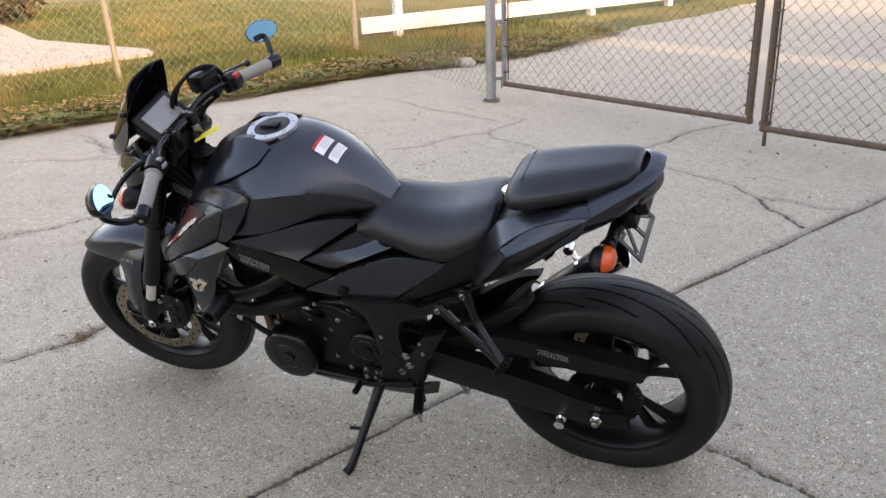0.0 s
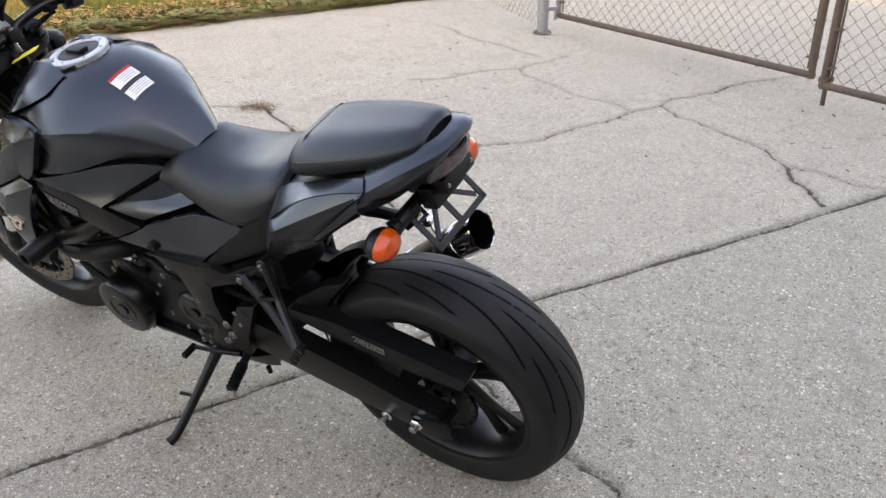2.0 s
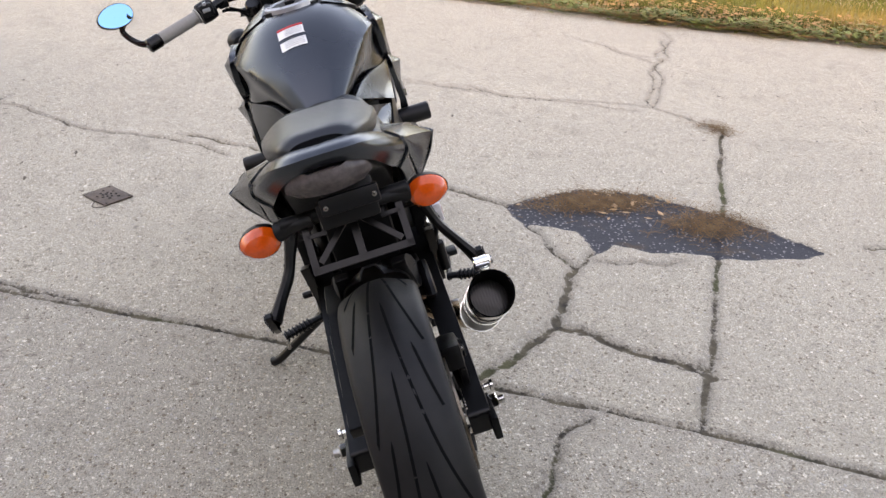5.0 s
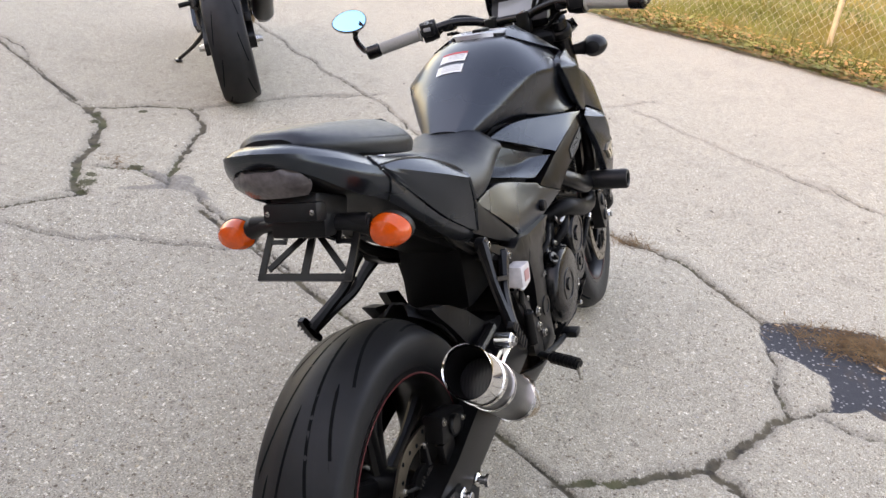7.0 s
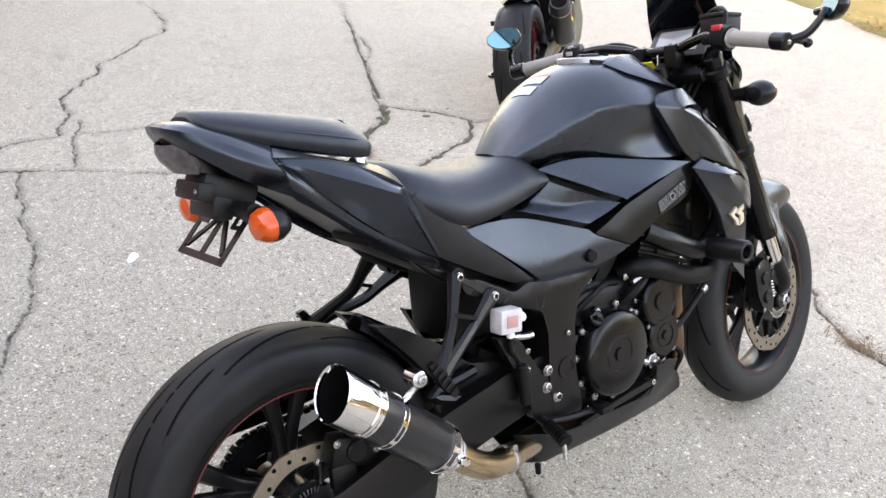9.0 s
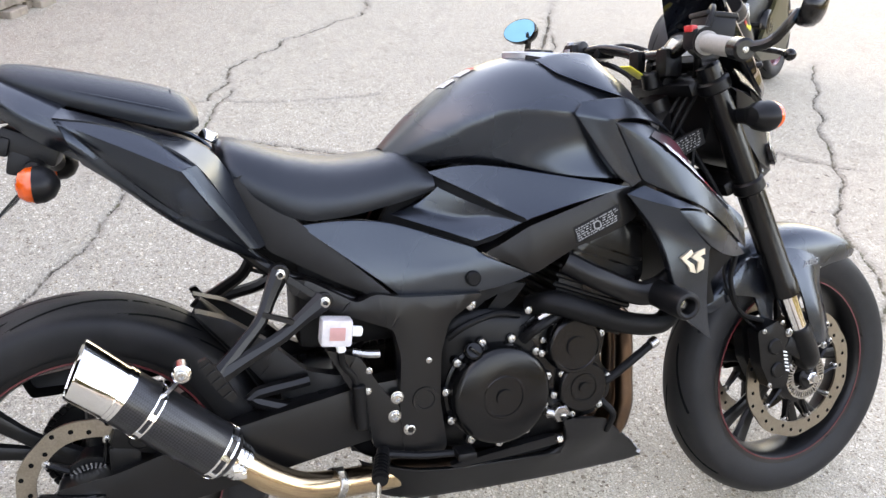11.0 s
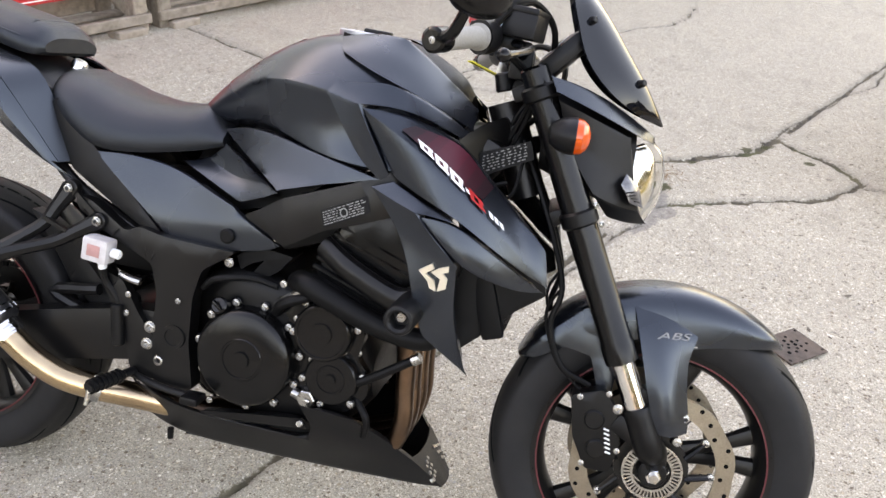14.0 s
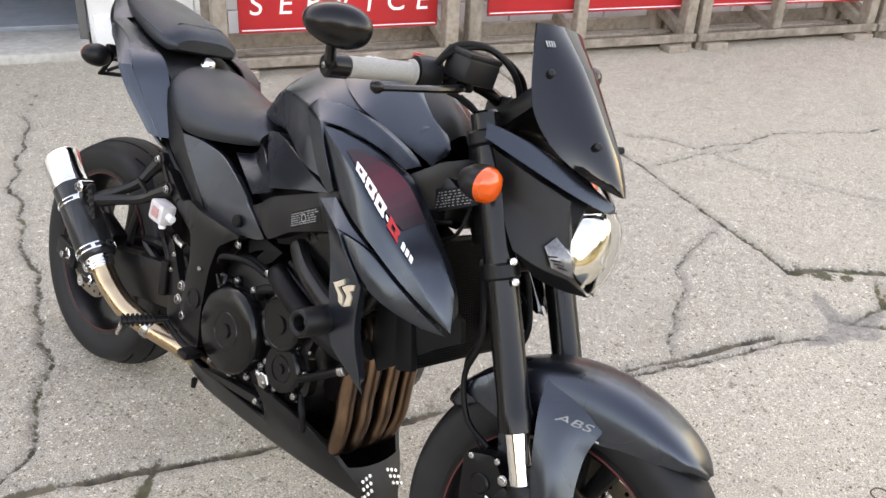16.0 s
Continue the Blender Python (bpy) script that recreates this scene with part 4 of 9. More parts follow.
for _s in (1, -1):
    petal_disc(front, _s * 0.064, 0.114, 0.148, 0.107, 10, 10)
petal_disc(rear, -0.088, 0.088, 0.120, 0.085, 5, 8)

# tone ring and hub nut, front
bm = B()
for k in range(44):
    a = 2 * math.pi * k / 44
    box(bm, (0.044 * math.cos(a), -0.085, 0.044 * math.sin(a)), (0.014, 0.002, 0.0028), 0, (0, -math.degrees(a), 0))
lathe(bm, [(-0.086, 0.034), (-0.086, 0.038), (-0.084, 0.038), (-0.084, 0.034)], 40, closed=True)
lathe(bm, [(-0.086, 0.050), (-0.086, 0.054), (-0.084, 0.054), (-0.084, 0.050)], 40, closed=True)
part("tone_ring", bm, M_STEEL, front, "slotted wheel speed sensor ring")

# -- front fork --
for s in (1, -1):
    y = s * 0.1035
    bm = B()
    z0, z1, z2 = 0.985, 0.514, 0.425
    P = lambda z, off=0.0: (fork_x(z), y, z)
    tube(bm, [P(z0), P(z0 - 0.004), P(0.93), P(0.78), P(0.72), P(z1 + 0.035), P(z1 + 0.03), P(z1)], [0.021, 0.0245, 0.0245, 0.027, 0.0275, 0.0275, 0.0295, 0.0295], 24, 0)
    leg = part("fork_leg", bm, M_ENGINE, bike, "black upside-down fork leg", FORK)
    bm = B()
    cyl(bm, P(z1 + 0.002), P(z2 - 0.02), 0.0205, None, 24)
    part("fork_slider", bm, M_CHROME, leg, "polished chrome fork tube")
    bm = B()
    tube(bm, [P(z2 + 0.012), P(z2 + 0.008), P(z2 - 0.02), P(z2 - 0.06), (FA.x - 0.004, y - s * 0.020, FA.z + 0.035), (FA.x, y - s * 0.032, FA.z)], [0.022, 0.0255, 0.0265, 0.026, 0.025, 0.025], 20, 3)
    cyl(bm, (FA.x, y - s * 0.044, FA.z), (FA.x, y - s * 0.006, FA.z), 0.026, None, 24, 0.003)
    box(bm, (FA.x - 0.055, y, FA.z + 0.075), (0.07, 0.02, 0.035), 0.006, (0, 30, 0))
    box(bm, (FA.x - 0.05, y, FA.z + 0.145), (0.045, 0.018, 0.03), 0.006, (0, 30, 0))
    part("fork_foot", bm, M_CAST, leg, "black cast axle lug")
    bm = B()
    cyl(bm, (FA.x, y - s * 0.008, FA.z), (FA.x, y + s * 0.005, FA.z), 0.0145, None, 6, 0.002)
    nut = part("axle_nut", bm, M_CHROME, leg, "bright axle nut")
    bm = B()
    cyl(bm, (FA.x, y, FA.z), (FA.x, y + s * 0.012, FA.z), 0.0085, None, 16, 0.001)
    part("axle_end", bm, M_STEEL, nut)
    # brake caliper, behind the leg
    ca = Vector((FA.x - 0.105, s * 0.075, FA.z + 0.062))
    bm = B()
    o = [(-0.045, 0.075), (0.012, 0.082), (0.032, 0.045), (0.034, -0.02), (0.012, -0.07), (-0.03, -0.062), (-0.048, 0.0)]
    rot = lambda a, b, t=radians(-12): (ca.x + a * math.cos(t) + b * math.sin(t), ca.z - a * math.sin(t) + b * math.cos(t))
    shell(bm, [rot(a, b) for a, b in o], lambda x, z: 0.113, 0.032, 0.008, 0.05, 0.008, s)
    shell(bm, [rot(a * 0.95, b * 0.95) for a, b in o], lambda x, z: 0.062, 0.028, 0.006, 0.05, 0.006, s)
    cp = part("brake_caliper", bm, M_CAST, bike, "black radial brake caliper", FORK)
    bm = B()
    for dz in (0.030, -0.024):
        c = rot(-0.008, dz)
        cyl(bm, (c[0], s * 0.108, c[1]), (c[0], s * 0.1175, c[1]), 0.018, None, 20, 0.003)
    part("caliper_cap", bm, M_CAST, cp)
    bm = B()
    for k in range(6):
        c = rot(0.012 - 0.006 * (k % 2) * 0, -0.03 + k * 0.0085)
        box(bm, (c[0], s * 0.1182, c[1]), (0.010, 0.0008, 0.0032), 0, (0, 15, 0))
    part("caliper_print", bm, M_WHITE, cp, "white printed mark")
    for a, b in ((-0.03, 0.072), (0.02, 0.075), (0.028, -0.03), (-0.035, -0.05)):
        c = rot(a, b)
        bolt(cp, c[0], s * 0.112, c[1], 0.9)
    for z in (0.775, 0.745):
        bolt(leg, fork_x(z) + 0.036, y + s * 0.012, z, 1.0, (0.7, s * 0.7, 0.2))
    bolt(leg, FA.x - 0.082, y + s * 0.008, FA.z + 0.115, 1.5)
    bolt(leg, FA.x + 0.035, y - s * 0.002, FA.z + 0.115, 1.3)
    bolt(leg, FA.x + 0.03, y - s * 0.002, FA.z + 0.07, 1.3)
# triple clamps
for z, nm, hh in ((0.945, "top_triple_clamp", 0.026), (0.748, "bottom_triple_clamp", 0.028)):
    bm = B()
    fx = fork_x(z)
    for s in (1, -1):
        d = Vector((-math.sin(RAKE), 0, math.cos(RAKE))) * hh
        cyl(bm, Vector((fx, s * 0.1035, z)) - d * 0.5, Vector((fx, s * 0.1035, z)) + d * 0.5, 0.0325, None, 28, 0.004)
    box(bm, (fx - 0.022, 0, z), (0.055, 0.19, hh), 0.006, (0, -25.7, 0))
    part(nm, bm, M_CAST, bike, "black forked clamp", FORK)

# front fender: a curved hood over the tyre with long side stays
bm = B()
grid = []
for a, w, r, low in ((51.5, 0.010, 0.3120, 0.3100), (54, 0.026, 0.315, 0.304), (58, 0.045, 0.3175, 0.292), (65, 0.058, 0.320, 0.270), (74, 0.065, 0.322, 0.250), (84, 0.0685, 0.324, 0.232), (94, 0.070, 0.325, 0.228), (104, 0.070, 0.325, 0.240), (114, 0.070, 0.3245, 0.252), (125, 0.068, 0.322, 0.264), (137, 0.061, 0.317, 0.276), (145, 0.047, 0.312, 0.288), (149, 0.026, 0.309, 0.302)):
    t = radians(a)
    sec = [(w, low), (w * 1.01, low + (r - low) * 0.35), (w * 0.97, low + (r - low) * 0.66), (w * 0.80, low + (r - low) * 0.87), (w * 0.45, low + (r - low) * 0.975), (0.0, r)]
    sec = [(-y, q) for y, q in sec] + sec[-2::-1]
    grid.append([(FA.x + q * math.cos(t), y, FA.z + q * math.sin(t)) for y, q in sec])
surf(bm, grid, 0.004, 5, 4)
fender = part("front_fender", bm, M_PAINT, bike, "matte black front mudguard", FORK)
for s in (1, -1):
    bm = B()
    surf(bm, [[(1.364, 0.062, 0.606), (1.420, 0.063, 0.600), (1.486, 0.058, 0.586)],
              [(1.374, 0.088, 0.572), (1.425, 0.085, 0.566), (1.476, 0.0715, 0.556)],
              [(1.388, 0.102, 0.528), (1.428, 0.102, 0.522), (1.468, 0.080, 0.522)],
              [(1.404, 0.110, 0.478), (1.438, 0.113, 0.474), (1.472, 0.090, 0.474)],
              [(1.420, 0.112, 0.430), (1.449, 0.115, 0.426), (1.482, 0.096, 0.428)],
              [(1.430, 0.111, 0.400), (1.455, 0.112, 0.396), (1.484, 0.098, 0.402)]], 0.006, 5, 5, s)
    part("fender_stay", bm, M_PAINT, fender, "fender side running down to the axle lug", angle=60)
    bm = B()
    o = [(FA.x - 0.235, FA.z + 0.205), (FA.x - 0.16, FA.z + 0.275), (FA.x - 0.10, FA.z + 0.28), (FA.x - 0.09, FA.z + 0.19), (FA.x - 0.095, FA.z + 0.115), (FA.x - 0.115, FA.z + 0.12), (FA.x - 0.14, FA.z + 0.19), (FA.x - 0.19, FA.z + 0.20)]
    shell(bm, o, lambda x, z: 0.072 + 0.008 * max(0.0, min(1.0, (FA.z + 0.25 - z) / 0.12)), 0.006, 0.003, 0.03, 0.006, s)
    part("fender_stay", bm, M_PAINT, fender)
# ---- letters on the fender
def lettering(text, size, material, parent, m, depth=0.0006, name="lettering", shear=0.0):
    cu = bpy.data.curves.new(name, "FONT")
    cu.body, cu.size, cu.extrude, cu.shear = text, size, depth, shear
    cu.align_x = cu.align_y = "CENTER"
    ob = bpy.data.objects.new(name, cu)
    scene.collection.objects.link(ob)
    dg = bpy.context.evaluated_depsgraph_get()
    me = bpy.data.meshes.new_from_object(ob.evaluated_get(dg))
    bpy.data.objects.remove(ob)
    bpy.data.curves.remove(cu)
    me.name = name
    me.materials.clear()
    me.materials.append(material)
    o = new(name, me)
    o.parent = parent
    o.matrix_basis = m
    return o


def side_pose(x, y, z, tilt=0.0, yaw=0.0, s=-1):
    """Upright writing on a flank: readable from outside, tilt turns it in the flank's plane."""
    return pose(x, y, z) @ pose(0, 0, 0, 0, 0, (0 if s < 0 else 180) + yaw) @ pose(0, 0, 0, 90, 0, 0) @ pose(0, 0, 0, 0, 0, tilt)


for s in (1, -1):
    tagged(lettering("ABS", 0.024, M_FINE, fender, side_pose(1.436, s * 0.0885, 0.5665, 2, -15 * s, s) @ pose(0, 0, 0, -12, 0, 0) @ Matrix.Diagonal((1.45, 0.72, 1.0, 1.0)), shear=0.3, depth=0.001), "silver letters")
    bm = B()
    strap(bm, (1.402, s * 0.0975, 0.5545), (1.482, s * 0.0765, 0.5510), 0.0022, 0.0012, (0, 1, 0))
    part("underline", bm, M_SILVER, fender)
# brake hoses
for s in (1, -1):
    bm = B()
    tube(bm, [(1.13, s * 0.03, 0.86), (1.20, s * 0.075, 0.72), (1.235, s * 0.085, 0.62), (1.225, s * 0.085, 0.55), (1.255, s * 0.085, 0.48), (1.31, s * 0.09, 0.455)], 0.0055, 8, 6)
    tube(bm, [(1.235, s * 0.085, 0.62), (1.215, s * 0.075, 0.57), (1.24, s * 0.08, 0.50), (1.30, s * 0.085, 0.44), (1.38, s * 0.10, 0.42), (1.43, s * 0.10, 0.375)], 0.003, 8, 6)
    part("brake_hose", bm, M_DARK, bike, "black rubber brake hose", FORK)

# -- handlebar --
bm = B()
tube(bm, [(1.005, 0.345, 0.995), (1.045, 0.22, 1.012), (1.075, 0.15, 1.022), (1.10, 0.09, 1.012), (1.105, 0.05, 1.0), (1.105, 0, 1.0), (1.105, -0.05, 1.0), (1.10, -0.09, 1.012), (1.075, -0.15, 1.022), (1.045, -0.22, 1.012), (1.005, -0.345, 0.995)], 0.0115, 14, 5)
hbar = part("handlebar", bm, M_ENGINE, bike, "black handlebar", FORK @ Matrix.Translation((0, 0.022, 0.004)))
for s in (1, -1):
    bm = B()
    box(bm, (1.105, s * 0.045, 0.985), (0.04, 0.034, 0.055), 0.006)
    part("bar_clamp", bm, M_CAST, hbar)
    bolt(hbar, 1.092, s * 0.045, 1.0125, 0.9, (0, 0, 1)), bolt(hbar, 1.118, s * 0.045, 1.0125, 0.9, (0, 0, 1))
    d = Vector((-0.33, s, -0.14)).normalized()
    g0 = Vector((1.042, s * 0.228, 1.011))
    g1 = Vector((1.006, s * 0.338, 0.9955))
    bm = B()
    tube(bm, [g0, g0.lerp(g1, 0.03), g0.lerp(g1, 0.06), g0.lerp(g1, 0.97), g1], [0.021, 0.021, 0.0165, 0.0165, 0.016], 20, 0)
    part("grip", bm, M_GRIP, hbar, "grey rubber grip")
    bm = B()
    e0, e1 = g1, g1 + (g1 - g0).normalized() * 0.04
    cyl(bm, e0, e1, 0.0185, 0.0185, 24, 0.004)
    endw = part("bar_end", bm, M_ENGINE, hbar, "black bar end weight")
    bolt(endw, *e1, 0.8, (g1 - g0).normalized())
    # bar-end mirror on a curved arm
    mc = Vector((1.026, 0.417, 1.082) if s > 0 else (1.059, -0.430, 1.052))
    bm = B()
    tube(bm, [e1 - (e1 - e0) * 0.4, e1 + Vector((0.03, s * 0.022, 0.012)), e1 + Vector((0.052, s * 0.048, 0.05)), mc + Vector((0.004, -s * 0.03, -0.01))], [0.010, 0.0085, 0.0075, 0.008], 10, 5)
    arm = part("mirror_arm", bm, M_ENGINE, hbar, "curved black mirror arm")
    mm = Matrix.Translation(mc) @ Matrix.Rotation(radians(24 if s > 0 else -48), 4, "Z") @ Matrix.Rotation(radians(20), 4, "Y")
    bm = B()
    rings = []
    for k, (dx, f) in enumerate(((-0.004, 0.97), (0.0, 1.0), (0.010, 0.97), (0.020, 0.82), (0.027, 0.5), (0.029, 0.1))):
        rings.append([(dx, 0.049 * f * math.cos(t) * (1 + 0.1 * s * math.cos(t)), 0.031 * f * math.sin(t)) for t in np.linspace(0, 2 * math.pi, 36, endpoint=False)])
    skin(bm, rings)
    mir = part("mirror_housing", bm, M_ENGINE, hbar, "oval black mirror housing", mm)
    bm = B()
    bm.faces.new([bm.verts.new((-0.0046, 0.046 * math.cos(t) * (1 + 0.1 * s * math.cos(t)), 0.0285 * math.sin(t))) for t in np.linspace(0, 2 * math.pi, 36, endpoint=False)])
    part("mirror_glass", bm, M_MIRROR, mir, "blue-tinted mirror glass")
    # controls
    bm = B()
    sw = g0 + (g0 - g1).normalized() * 0.028
    tube(bm, [sw + (g0 - g1).normalized() * 0.02, sw + (g0 - g1).normalized() * 0.019, sw, sw - (g0 - g1).normalized() * 0.024], [0.018, 0.021, 0.023, 0.022], 14, 0, True, 1.25)
    box(bm, sw + Vector((-0.012, 0, 0.004)), (0.03, 0.036, 0.036), 0.008)
    part("switch_housing", bm, M_PLASTIC, hbar, "black switchgear housing")
    bm = B()
    if s < 0:
        box(bm, sw + Vector((-0.022, 0.0, 0.022)), (0.014, 0.022, 0.012), 0.003)
        part("kill_switch", bm, M_RED, hbar, "red engine stop switch")
    else:
        box(bm, sw + Vector((-0.026, 0.0, 0.006)), (0.008, 0.02, 0.01), 0.002)
        box(bm, sw + Vector((-0.020, 0.0, 0.022)), (0.012, 0.01, 0.008), 0.002)
        part("switch_cluster", bm, M_GREYCAP, hbar, "grey switch buttons")
    # lever with pivot perch
    lp = sw + (g0 - g1).normalized() * 0.035 + Vector((0.035, 0, -0.008))
    bm = B()
    tube(bm, [lp, lp + Vector((0.022, s * 0.035, -0.004)), lp + Vector((0.026, s * 0.10, -0.012)), lp + Vector((0.012, s * 0.165, -0.022)), lp + Vector((-0.002, s * 0.195, -0.028))], [0.009, 0.0085, 0.0075, 0.0065, 0.0075], 10, 5, True, 0.8)
    bmesh.ops.create_icosphere(bm, subdivisions=2, radius=0.0105, matrix=Matrix.Translation(lp + Vector((-0.003, s * 0.198, -0.028))))
    part("lever", bm, M_ENGINE, hbar, "black brake lever" if s < 0 else "black clutch lever")
    bm = B()
    box(bm, lp + Vector((-0.012, -s * 0.012, 0.002)), (0.045, 0.03, 0.022), 0.006)
    part("lever_perch", bm, M_CAST, hbar)
# front brake fluid reservoir, right
bm = B()
box(bm, (1.107, -0.165, 1.040), (0.058, 0.068, 0.040), 0.006, (0, 6, -14))
rsv = part("brake_reservoir", bm, M_PLASTIC, hbar, "square black brake fluid reservoir")
bm = B()
box(bm, (1.107, -0.165, 1.063), (0.061, 0.071, 0.010), 0.004, (0, 6, -14))
part("reservoir_lid", bm, M_PLASTIC, rsv)
for k in (-1, 1):
    bm = B()
    tube(bm, [(1.06, -0.20, 1.03), (1.085, -0.19, 1.066 + 0.004 * k), (1.12, -0.145, 1.078), (1.155, -0.085 + 0.01 * k, 1.04), (1.15, -0.05, 0.96), (1.12, -0.03, 0.88)], 0.0055, 8, 6)
    part("cable", bm, M_DARK, hbar, "black throttle cable")
bm = B()
tube(bm, [(1.07, 0.19, 1.0), (1.13, 0.15, 1.03), (1.18, 0.09, 1.0), (1.17, 0.06, 0.93), (1.10, 0.05, 0.85)], 0.006, 8, 6)
part("cable", bm, M_DARK, hbar, "black clutch cable")
for s in (1, -1):
    for k, r in ((0, 0.0042), (1, 0.0048), (2, 0.0036)):
        bm = B()
        tube(bm, [(1.075 + 0.006 * k, s * (0.165 - 0.01 * k), 0.995), (1.105 + 0.008 * k, s * (0.135 - 0.016 * k), 0.985 - 0.012 * k), (1.135, s * (0.105 - 0.018 * k), 0.945), (1.128 - 0.01 * k, s * (0.075 - 0.012 * k), 0.89), (1.10 - 0.012 * k, s * (0.055 - 0.006 * k), 0.82)], r, 8, 6)
        part("cable", bm, M_DARK, hbar, "black control cable")
bm = B()
box(bm, (1.125, 0.012, 0.945), (0.060, 0.115, 0.040), 0.012, (0, 30, 0))
part("wiring_boot", bm, M_DARK, hbar, "black wiring boot behind the yoke")
# ignition lock with key tag
bm = B()
cyl(bm, (1.085, 0, 0.94), (1.075, 0, 0.972), 0.019, 0.017, 20, 0.003)
ign = part("ignition_lock", bm, M_CAST, bike, "black ignition lock", FORK)
bm = B()
box(bm, (1.045, 0.006, 0.972), (0.075, 0.024, 0.0022), 0.0008, (0, 18, 25))
part("key_tag", bm, M_YELLOW, ign, "yellow key tag")
bm = B()
box(bm, (1.074, 0.0, 0.983), (0.022, 0.003, 0.024), 0.001, (0, 10, 20))
part("key", bm, M_STEEL, ign)
# instrument
bm = B()
box(bm, (1.175, 0, 1.012), (0.035, 0.165, 0.098), 0.014, (0, 43, 0))
dash = part("instrument_panel", bm, M_PLASTIC, bike, "black instrument housing", FORK)
bm = B()
box(bm, (1.1615, 0, 1.0245), (0.003, 0.118, 0.064), 0.001, (0, 43, 0))
part("display", bm, mat("lcd_grey", (0.20, 0.21, 0.21), 0.12, 0, 0.5, 0.05, coat=0.5), dash, "grey blank display")

# -- headlight and flyscreen --
bm = B()
HL = [(1.16, (0.0, 0.965), (0.05, 0.96), (0.080, 0.935), (0.085, 0.90), (0.078, 0.85), (0.05, 0.82), (0, 0.815)),
      (1.25, (0.0, 0.945), (0.04, 0.938), (0.075, 0.905), (0.085, 0.86), (0.075, 0.81), (0.045, 0.785), (0, 0.78)),
      (1.322, (0.0, 0.90), (0.025, 0.895), (0.044, 0.87), (0.050, 0.835), (0.044, 0.795), (0.025, 0.768), (0, 0.765))]
loft(bm, [(h[0], list(h[1:])) for h in HL], 4, 4)
head = part("headlight_cowl", bm, M_DARK, bike, "matte black pointed headlight cowl", FORK)
for s in (1, -1):
    NO = {"n0": (1.160, 0.142, 0.974), "n1": (1.210, 0.112, 0.966), "n2": (1.262, 0.078, 0.948), "n3": (1.312, 0.040, 0.922), "n4": (1.356, 0.0, 0.896),
          "w0": (1.172, 0.152, 0.950), "w1": (1.232, 0.126, 0.930), "w2": (1.282, 0.094, 0.911), "w3": (1.325, 0.055, 0.894), "w4": (1.356, 0.006, 0.882)}
    cage("cowl_nose", NO, ["n%d n%d w%d w%d" % (i, i + 1, i + 1, i) for i in range(4)], M_PAINT, head, "matte black pointed cowl nose panel", (), s, 3, 0.010)
    CS = {"a0": (1.178, 0.132, 0.938), "a1": (1.234, 0.116, 0.918), "a2": (1.276, 0.090, 0.902), "a3": (1.308, 0.069, 0.892), "b0": (1.200, 0.113, 0.880), "b1": (1.240, 0.110, 0.860), "b2": (1.285, 0.094, 0.838), "b3": (1.326, 0.066, 0.820),
          "c0": (1.222, 0.117, 0.838), "c1": (1.258, 0.118, 0.792), "c2": (1.300, 0.098, 0.775), "c3": (1.342, 0.060, 0.768), "e1": (1.290, 0.072, 0.752), "e2": (1.332, 0.042, 0.742), "e3": (1.366, 0.006, 0.742)}
    cage("cowl_side", CS, ("a0 a1 b1 b0", "a1 a2 b2 b1", "a2 a3 b3 b2", "b0 b1 c1 c0", "b1 b2 c2 c1", "b2 b3 c3 c2", "c1 c2 e1", "c2 c3 e2 e1", "c3 e3 e2"), M_PLASTIC, head, "black plastic cowl side panel", ("b0 b1 b2 b3 0.7", "c1 c2 c3 0.8"), s, 3, 0.010)
    PL = {"t": (1.310, 0.084, 0.832), "l": (1.302, 0.100, 0.814), "b": (1.322, 0.094, 0.784), "r": (1.350, 0.062, 0.774), "q": (1.338, 0.068, 0.808), "m": (1.328, 0.093, 0.805)}
    pl = cage("position_lamp", PL, ("t l m", "l b m", "b r m", "r q m", "q t m"), M_CLEAR, head, "small clear side position lamp", (), s, 3, 0.014)
    for k in range(4):
        bm = B()
        tube(bm, [(1.312 + 0.006 * k, s * (0.1005 - 0.004 * k), 0.800 - 0.004 * k), (1.326 + 0.005 * k, s * (0.0925 - 0.0055 * k), 0.804 - 0.006 * k)], 0.0011, 6, 0)
        part("lens_rib", bm, M_DARK, pl)


def lens_dome(bm, k, dx, thick):
    rows = []
    for z, w, xc, xs in ((0.886, 0.012, 1.368, 1.366), (0.868, 0.044, 1.384, 1.322), (0.845, 0.053, 1.391, 1.328), (0.815, 0.055, 1.393, 1.336), (0.785, 0.051, 1.390, 1.347), (0.760, 0.034, 1.380, 1.358), (0.741, 0.012, 1.370, 1.368)):
        rows.append([(xs - 0.010 + (xc - xs) * (1 - abs(u) ** 2.2) + dx, u * w * k * 1.12, 0.815 + (z - 0.815) * k) for u in (-1, -0.75, -0.4, 0, 0.4, 0.75, 1)])
    return surf(bm, rows, thick, 4, 4)


